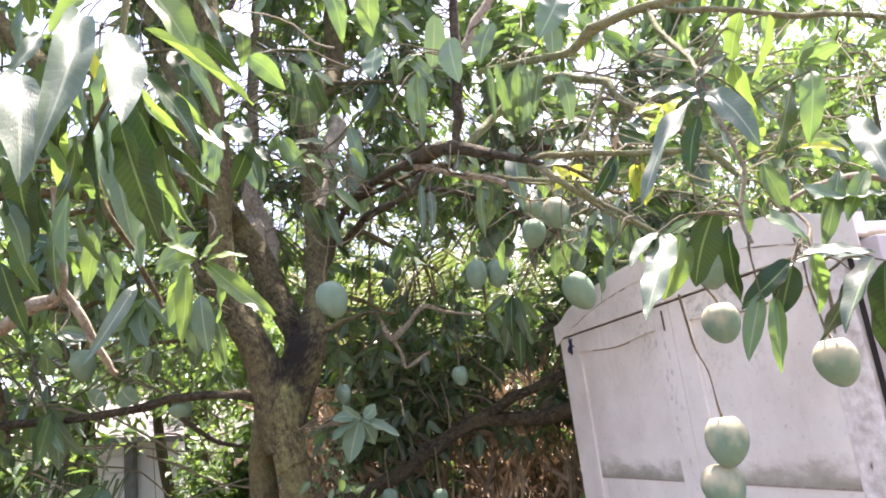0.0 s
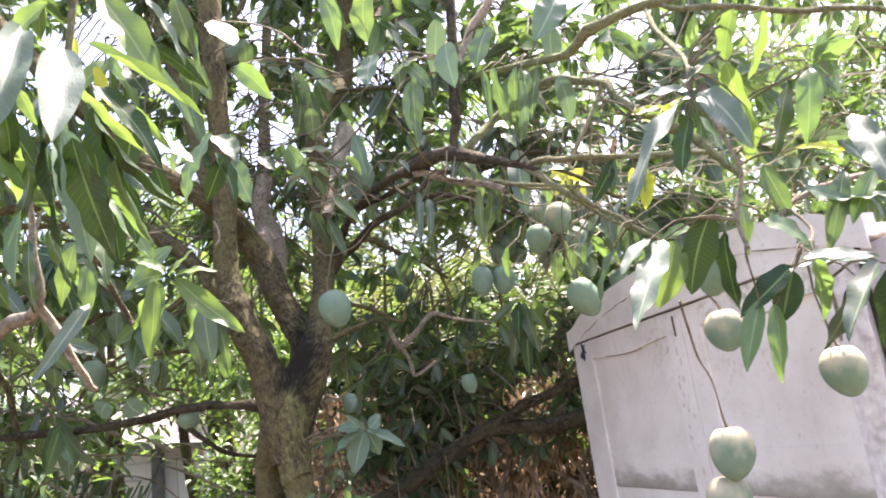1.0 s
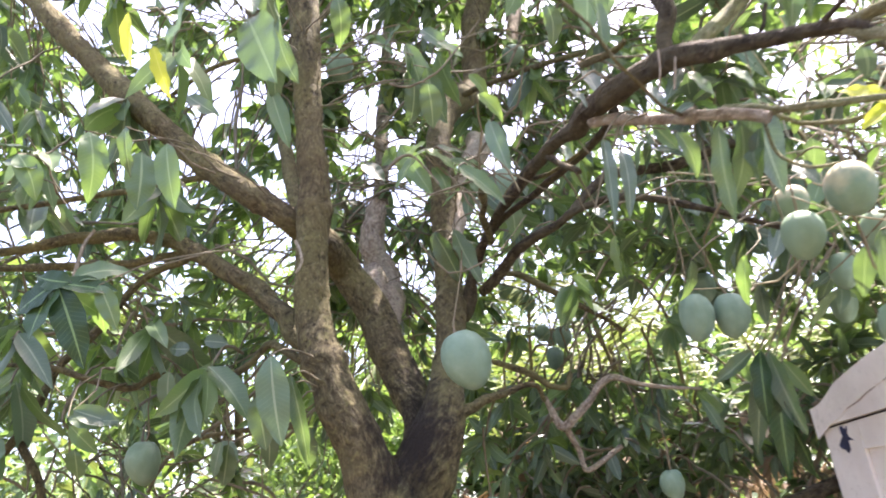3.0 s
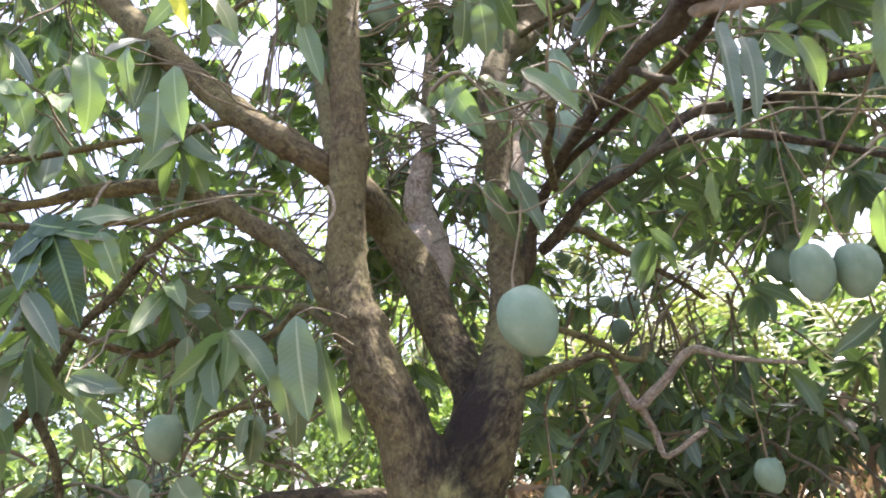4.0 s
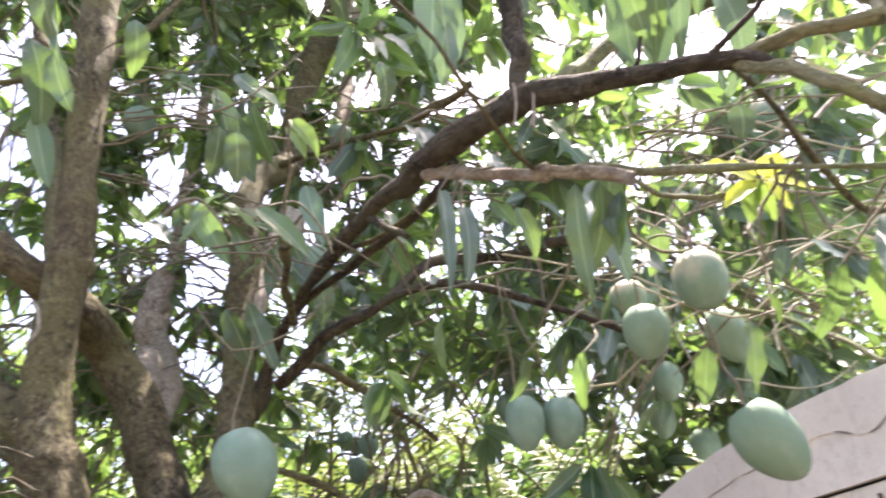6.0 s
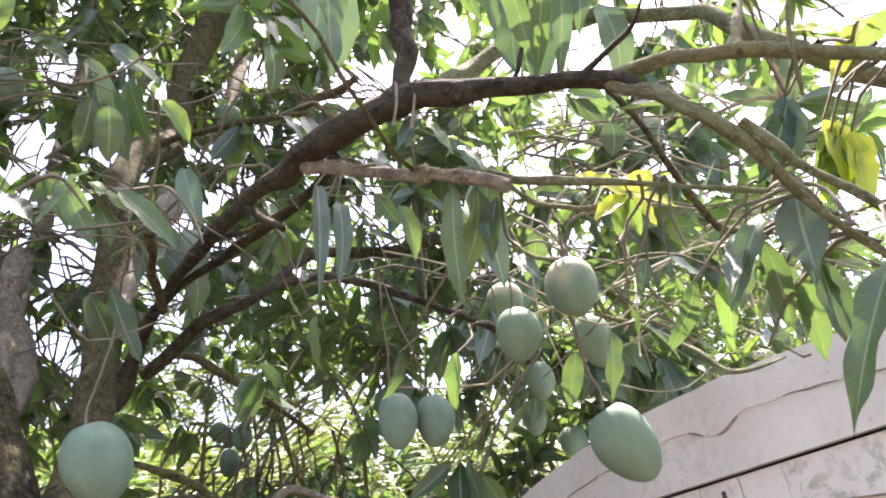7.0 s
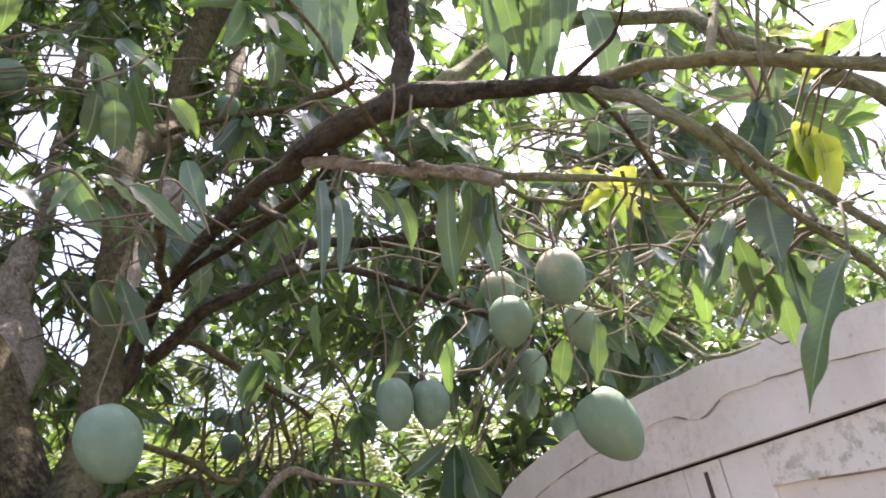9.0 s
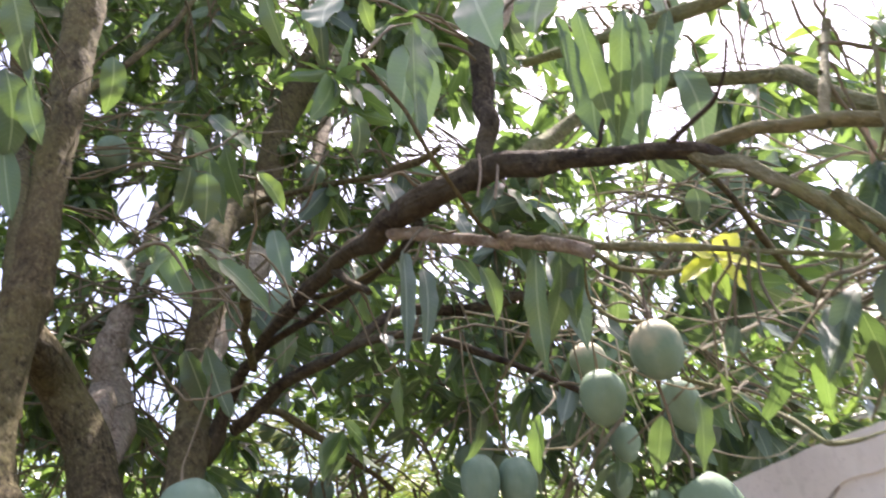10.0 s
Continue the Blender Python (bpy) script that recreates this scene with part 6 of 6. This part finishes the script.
mango(0.473, 1.262, 1.523, 0.076, 0.088, lean=(0, 0), stalk=(-0.048, -.05, 0.206), skin=SKIN_LIT_BLUSH, label="mango with a cream shoulder on a long knobbly stalk")
mango(0.465, 1.291, 1.447, 0.075, 0.085, lean=(0, 0), stalk=(0.005, 0, 0.02), skin=SKIN_LIT_BLUSH, label="mango with a cream shoulder hanging under another")
mango(0.454, 1.122, 1.799, 0.058, 0.079, lean=(0, 0), stalk=(0, 0, 0.1), skin=SKIN, label="pale green mango half hidden behind a leaf")
mango(-0.168, 2.13, 2.42, 0.069, 0.089, lean=(0, 0), stalk=(0, 0, 0.12), skin=SKIN, label="small dark green mango hanging high by the stem")
mango(0.762, 2.082, 2.672, 0.082, 0.098, lean=(0, 0), stalk=(0, 0, 0.12), skin=SKIN, label="pale green mango high among sunlit leaves")
mango(0.817, 2.041, 2.624, 0.08, 0.096, lean=(0, 0), stalk=(0, 0, 0.12), skin=SKIN_LIT_BLUSH, label="pale green mango high among sunlit leaves")
mango(-0.109, 2.7, 2.204, 0.051, 0.068, lean=(0, 0), stalk=(0, 0, 0.12), skin=SKIN, label="small dark green mango hanging in shade")
mango(0.284, 2.6, 2.255, 0.064, 0.084, lean=(0, 0), stalk=(0, 0, 0.12), skin=SKIN, label="small dark green mango hanging in shade")
mango(0.32, 2.65, 2.228, 0.062, 0.085, lean=(0, 0), stalk=(0, 0, 0.12), skin=SKIN, label="small dark green mango hanging in shade")
mango(0.071, 2.2, 1.749, 0.048, 0.061, lean=(0, 0), stalk=(0, 0, 0.12), skin=SKIN, label="small dark green mango hanging in shade")
mango(-0.258, 2, 1.726, 0.043, 0.055, lean=(0, 0), stalk=(0, 0, 0.12), skin=SKIN, label="small dark green mango hanging in shade")
mango(-0.697, 2, 1.739, 0.063, 0.058, lean=(0, 0), stalk=(0, 0, 0.12), skin=SKIN, label="small dark green mango hanging in shade")
mango(-0.773, 2, 1.877, 0.044, 0.075, lean=(0, 0), stalk=(0, 0, 0.12), skin=SKIN, label="small dark green mango hanging in shade")
mango(-0.184, 2.3, 1.422, 0.048, 0.054, lean=(0, 0), stalk=(0, 0, 0.12), skin=SKIN, label="small dark green mango hanging in shade")
mango(-0.031, 2.3, 1.403, 0.048, 0.054, lean=(0, 0), stalk=(0, 0, 0.12), skin=SKIN, label="small dark green mango hanging in shade")
mango(-0.297, 3.1, 2.507, 0.055, 0.065, lean=(0, 0), stalk=(0, 0, 0.08), skin=SKIN, label="tiny dark green mango in a far cluster")
mango(-0.264, 3.15, 2.495, 0.06, 0.07, lean=(0, 0), stalk=(0, 0, 0.08), skin=SKIN, label="tiny dark green mango in a far cluster")
mango(-0.23, 3.2, 2.482, 0.061, 0.075, lean=(0, 0), stalk=(0, 0, 0.08), skin=SKIN, label="tiny dark green mango in a far cluster")
mango(-0.177, 2.9, 2.278, 0.052, 0.057, lean=(0, 0), stalk=(0, 0, 0.08), skin=SKIN, label="tiny dark green mango in a far cluster")
mango(-0.152, 2.95, 2.27, 0.046, 0.048, lean=(0, 0), stalk=(0, 0, 0.08), skin=SKIN, label="tiny dark green mango in a far cluster")
mango(-0.147, 2.8, 2.17, 0.055, 0.072, lean=(0, 0), stalk=(0, 0, 0.08), skin=SKIN, label="tiny dark green mango in a far cluster")
mango(-0.208, 2.7, 2.019, 0.048, 0.053, lean=(0, 0), stalk=(0, 0, 0.08), skin=SKIN, label="tiny dark green mango in a far cluster")
mango(-0.713, 2.6, 3.253, 0.07, 0.051, lean=(0, 0), stalk=(0, 0, 0.1), skin=SKIN, label="green mango high in the shaded crown")
mango(-0.684, 2.55, 3.149, 0.073, 0.055, lean=(0, 0), stalk=(0, 0, 0.1), skin=SKIN, label="green mango high in the shaded crown")
mango(-0.341, 2.7, 3.621, 0.073, 0.059, lean=(0, 0), stalk=(0, 0, 0.1), skin=SKIN, label="green mango high in the shaded crown")
mango(-0.063, 2.6, 3.514, 0.067, 0.065, lean=(0, 0), stalk=(0, 0, 0.1), skin=SKIN, label="green mango high in the shaded crown")
mango(-0.119, 2.5, 3.047, 0.072, 0.063, lean=(0, 0), stalk=(0, 0, 0.1), skin=SKIN, label="green mango high in the shaded crown")
mango(-0.637, 2.4, 3.064, 0.086, 0.087, lean=(0, 0), stalk=(0, 0, 0.1), skin=SKIN, label="green mango high in the shaded crown")


# ---- greenery behind ----
def bush(name, label, category, centre, size, count, length, tones, seed, slim=.3, trunk=True, droop=.3):
    rng = np.random.RandomState(seed)
    th = empty(name, pose(centre[0], centre[1], 0), label, category)
    packs = {k: Foliage() for k in set(tones)}
    clumps = [(rng.normal(0, .45, 3), rng.uniform(.25, .5)) for _ in range(14)]
    for _ in range(count):
        c, s = clumps[rng.randint(len(clumps))]
        q = rng.normal(0, 1, 3)
        q = c + q / np.linalg.norm(q) * s * rng.uniform(.5, 1)
        p = q * np.array(size) + np.array((0, 0, centre[2]))
        wx, wy = p[0] + centre[0], p[1] + centre[1]
        if p[2] < .03 or (in_view_gap((wx, wy, p[2])) and rng.rand() < .7) or (p[2] < 1.7 and abs(wx / wy + .415) < .05 and wy < 7.9):
            continue
        d = rng.normal(0, 1, 3)
        d[2] = d[2] * .6 - droop
        ln = length * rng.uniform(.6, 1.2)
        packs[tones[rng.randint(len(tones))]].add(p, d, (rng.uniform(-.7, .7), rng.uniform(-.7, .7), 1), ln, ln * slim)
    for k, fo in packs.items():
        fo.build("crown", MASS[k], th, "", SHRUB_BLADES if name == "shrub" else TREE_BLADES, seed)
    girth = .02 if name == "shrub" else .07
    if trunk:
        for k in range(3):
            a = rng.uniform(0, 6.3)
            end = np.array((math.cos(a) * size[0] * .4, math.sin(a) * size[1] * .4, centre[2] + size[2] * .4))
            v, f, uv = tube([(rng.normal(0, .05), rng.normal(0, .05), -.05, girth), (*(end * .5 + rng.normal(0, .08, 3)), girth * .7), (*end, girth * .2)], 9, .1, rng, .06)
            mesh_object("trunk", v, f, BARK, th, "", True, uv)


def build_background():
    k = 0
    for x, y, z, sx, sz, tones, n in (
            (-3.6, 4.6, 1.5, 1.1, 1.2, "LMPS", 1700), (-3.3, 4.6, 1.7, .8, 1.1, "DMPS", 1600),
            (-.1, 4.5, 1.2, 1.0, .95, "DDDB", 2000), (.9, 4.3, 1.25, 1.0, 1.05, "DDDM", 2000), (.35, 3.7, 1.05, .8, .75, "DDDB", 2200), (1.15, 3.5, 1.1, .7, .8, "DDDM", 1800), (2.0, 4.4, 1.5, 1.1, 1.2, "DMML", 1600),
            (3.2, 4.4, 1.6, 1.1, 1.3, "MMLL", 1400), (-5.0, 4.0, 1.5, 1.2, 1.3, "LMMD", 1300),
            (-.6, 5.6, 1.0, 1.2, 1.0, "DDDM", 1500), (1.0, 5.6, 1.1, 1.3, 1.1, "DDDM", 1500), (2.8, 5.8, 1.3, 1.3, 1.2, "DDMM", 1500)):
        k += 1
        bush("shrub", "dense leafy green shrub behind the mango tree", "shrub", (x, y, z), (sx, .8, sz), int(n * 1.3), .14, tones, 100 + k, .36)
    bush("background_tree", "small-leaved bright tree beyond the crown", "tree", (-3.0, 6.3, 3.9), (.9, .7, 1.0), 5000, .075, "LLMP", 75, .45)
    bush("background_tree", "small-leaved bright tree beyond the crown", "tree", (-4.3, 6.4, 2.7), (1.3, .7, 1.3), 9000, .085, "LLPM", 81, .45)
    bush("background_tree", "small-leaved bright tree beyond the crown", "tree", (-2.2, 7.0, 2.9), (1.2, .7, 1.0), 7000, .085, "LLPM", 82, .45)
    bush("background_tree", "small-leaved bright tree beyond the crown", "tree", (-6.2, 6.0, 3.2), (1.4, .7, 1.5), 6000, .095, "LLPM", 83, .45)
    bush("background_tree", "small-leaved sunlit tree beyond the branches", "tree", (3.3, 5.4, 3.3), (1.3, .8, 1.3), 8000, .085, "LMMP", 85, .45)
    bush("shrub", "small-leaved sunlit yellow-green shrub", "shrub", (-3.30, 5.2, 3.30), (.95, .4, .7), 9000, .055, "LLPM", 86, .5)
    bush("shrub", "dense dark green shrub behind the palms", "shrub", (.45, 4.7, 2.1), (1.35, .5, .8), 11000, .14, "DDDM", 84, .36)
    bush("shrub", "dark-leaved shrub before the white house", "shrub", (-2.75, 5.0, .95), (.42, .4, .6), 1500, .12, "DMDS", 74, .32)
    bush("shrub", "small-leaved bright green shrub near the house", "shrub", (-1.05, 4.1, 1.15), (.42, .5, .75), 6500, .055, "LLMD", 71, .5)
    bush("shrub", "small-leaved green shrub in dappled light", "shrub", (-1.05, 4.9, 2.2), (.75, .6, .8), 4500, .065, "LLMM", 73, .45)
    bush("shrub", "small-leaved green shrub in dappled light", "shrub", (-1.75, 5.6, 2.5), (.9, .6, .55), 2600, .07, "LMMP", 72, .45)
    for x, y, z, sx, sz, tones, n in (
            (-4.3, 10.6, 3.4, 2.2, 2.0, "MMLD", 4200), (-1.3, 8.4, 3.6, 1.7, 2.3, "MMDD", 4200), (.9, 7.8, 3.4, 1.9, 2.2, "DMMD", 4200),
            (3.6, 7.2, 3.6, 2.0, 2.2, "MMLD", 4200), (6.4, 5.6, 3.2, 1.9, 2.1, "MMLD", 2000), (-7.0, 5.5, 3.0, 1.9, 2.1, "MMLD", 2000)):
        k += 1
        bush("background_tree", "tall leafy tree in the bright distance", "tree", (x, y, z), (sx, 1.4, sz), int(n * 1.25), .17, tones, 100 + k)
    bush("background_tree", "leafy tree in the bright distance", "tree", (-1.9, 6.2, 2.9), (.9, .8, .8), 1400, .16, "LLMP", 77)
    for i in range(16):
        a = i * math.tau / 16
        k += 1
        bush("far_tree", "distant hazy green tree closing the view", "tree", (16 * math.sin(a), 3 + 16 * math.cos(a), 2.0), (4.2, 2.0, 2.2), 900, .42, "DDMM", 100 + k)


build_background()


def palm(label, centre, fronds, seed, reach=1.3, rise=.9):
    rng = np.random.RandomState(seed)
    th = empty("palm", pose(*centre), label, "palm")
    for k in range(fronds):
        a = k * 2.4 + rng.uniform(-.3, .3)
        ln = reach * rng.uniform(.75, 1.15)
        hz = rng.uniform(.45, .9)
        p = [(0, 0, -centre[2] * .98 if k == 0 else 0, .012), (math.cos(a) * ln * .25 * hz, math.sin(a) * ln * .25 * hz, rise * .5, .009),
             (math.cos(a) * ln * .65 * hz, math.sin(a) * ln * .65 * hz, rise * (1.0 - .1 * hz), .006), (math.cos(a) * ln * hz, math.sin(a) * ln * hz, rise * (1.15 - .7 * hz), .002)]
        v, f, uv = tube(p, 6, .08, rng, .03)
        fr = mesh_object("frond", v, f, STALK, th, "", True, uv)
        line, _ = spline(p, .029)
        tang = np.gradient(line[:, :3], axis=0)
        fo = Foliage()
        for i in range(int(len(line) * .25), len(line)):
            s = (i / len(line) - .25) / .75
            t = tang[i] / np.linalg.norm(tang[i])
            sd = np.cross(t, (0, 0, 1))
            sd /= np.linalg.norm(sd) + 1e-9
            for g in (-1, 1):
                d = sd * g + t * .7 + np.array((0, 0, -.25)) + rng.normal(0, .025, 3)
                w = .27 * math.sin(math.pi * (.15 + .8 * s)) * rng.uniform(.9, 1.1)
                fo.add(line[i, :3], d, (0, 0, 1), w, .014)
        ob = fo.build("leaflet_fringe", MASS["P"], fr, "", None, seed + k)


def sunlit_palm():
    """A slender palm whose upper fronds stand in a shaft of sun."""
    rng = np.random.RandomState(41)
    root = (.32, 3.75, 0.0)
    th = empty("palm", pose(*root), "slender palm with sunlit yellow-green feathery fronds", "palm")
    v, f, uv = tube([(0, 0, -.05, .035), (.01, -.02, .7, .03), (0, -.05, 1.35, .022)], 9, .08, rng, .05)
    mesh_object("stem", v, f, STALK, th, "", True, uv)
    for k, line in enumerate(PALM_FRONDS):
        q = [tuple(np.array(a) - np.array(root)) for a in line]
        start = np.array((0, -.05, 1.33))
        mid = start * .45 + np.array(q[0]) * .55 + np.array((0, .06, .08))
        radii = np.linspace(.007, .0015, len(q))
        pts = [(*start, .011), (*mid, .009)] + [(*a, r) for a, r in zip(q, radii)]
        v, f, uv = tube(pts, 6, .05, rng, .03)
        fr = mesh_object("frond", v, f, STALK, th, "", True, uv)
        rib, par = spline(pts, .026)
        tang = np.gradient(rib[:, :3], axis=0)
        fo = Foliage()
        for i in np.where(par > 1.3)[0]:
            u = (par[i] - 1.3) / (len(pts) - 2.3)
            t = tang[i] / np.linalg.norm(tang[i])
            side = np.cross(t, (0, 1, .15))
            side /= np.linalg.norm(side) + 1e-9
            for g in (-1, 1):
                d = side * g + t * (.35 + .5 * u) + np.array((0, -.1, -.18)) + rng.normal(0, .015, 3)
                fo.add(rib[i, :3], d, (rng.normal(0, .15), -1, .8), .165 * math.sin(math.pi * (.2 + .72 * u)) * rng.uniform(.9, 1.06), .014)
        fo.build("leaflet_fringe", MASS["Q"], fr, "", None, 60 + k)


sunlit_palm()
palm("feathery yellow-green palm beside the wardrobe", (1.25, 3.2, 1.45), 7, 4, 1.0, .6)
palm("feathery yellow-green palm behind the trunk", (-.35, 3.9, 1.75), 7, 6, 1.2, .9)
palm("feathery yellow-green palm in dappled light", (1.6, 3.7, 1.7), 8, 8, 1.2, .8)


def dry_thicket():
    rng = np.random.RandomState(9)
    th = empty("dry_thicket", pose(.25, 3.0, 0), "tangle of dead brown fronds and hanging dry leaves", "dry thicket")
    fo = Foliage()
    for _ in range(7500):
        p = (rng.uniform(-.85, .95), rng.uniform(-.35, .6), rng.uniform(.4, 1.85))
        fo.add(p, (rng.normal(0, .6), rng.normal(0, .5), -1 + rng.normal(0, .55)), (rng.uniform(-1, 1), rng.uniform(-1, .3), .3), rng.uniform(.06, .28), rng.uniform(.006, .019))
    fo.build("dry_leaves", MASS["T"], th)
    V, F, at = [], [], 0
    for _ in range(90):
        a = np.array((rng.uniform(-.8, .8), rng.uniform(-.2, .4), rng.uniform(0, 1.2)))
        b = a + np.array((rng.normal(0, .25), rng.normal(0, .15), rng.uniform(.3, .9)))
        v, f, _ = tube([(*a, .006), (*((a + b) / 2 + rng.normal(0, .04, 3)), .005), (*b, .002)], 5, .15, rng, .05, (), False)
        V.append(v)
        F.extend([tuple(i + at for i in q) for q in f])
        at += len(v)
    tagged(mesh_object("stick_tangle", np.vstack(V), F, TWIG, th), kind="stuff")


dry_thicket()


def reeds():
    rng = np.random.RandomState(14)
    th = empty("reed_clump", pose(-2.55, 4.6, 0), "clump of thin upright green reeds", "reeds")
    fo = Foliage()
    for _ in range(260):
        p = (rng.normal(-.2, .2), rng.normal(0, .2), 0)
        fo.add(p, (rng.normal(0, .07), rng.normal(0, .07), 1), (rng.uniform(-1, 1), -1, .1), rng.uniform(1.2, 1.75), rng.uniform(.010, .018))
    fo.build("reed_blade", MASS["S"], th)
    for k in range(9):
        x, y = rng.normal(0, .25), rng.normal(0, .15)
        v, f, uv = tube([(x, y, -.05, .006), (x + rng.normal(0, .03), y, .8, .005), (x + rng.normal(0, .06), y, 1.7, .002)], 6, .1, rng, .04)
        mesh_object("cane", v, f, STALK, th, "", True, uv)


reeds()


def creeper():
    """Small-leaved creeper at the foot of the trunk."""
    rng = np.random.RandomState(15)
    th = empty("creeper", pose(-.27, 1.93, 0), "small-leaved green creeper beside the trunk", "creeper")
    fo = Foliage()
    for k in range(260):
        z = rng.uniform(.9, 1.6)
        fo.add((rng.normal(0, .035), rng.normal(0, .04), z), rng.normal(0, 1, 3), (rng.normal(0, .5), -.6, 1), rng.uniform(.02, .04), rng.uniform(.012, .02))
    fo.build("creeper_leaf", MASS["M"], th)
    v, f, uv = tube([(0, 0, -.05, .006), (.01, 0, .6, .005), (-.01, .01, 1.1, .004), (.0, 0, 1.58, .002)], 6, .06, rng, .05)
    mesh_object("stem", v, f, TWIG, th, "", True, uv)


creeper()
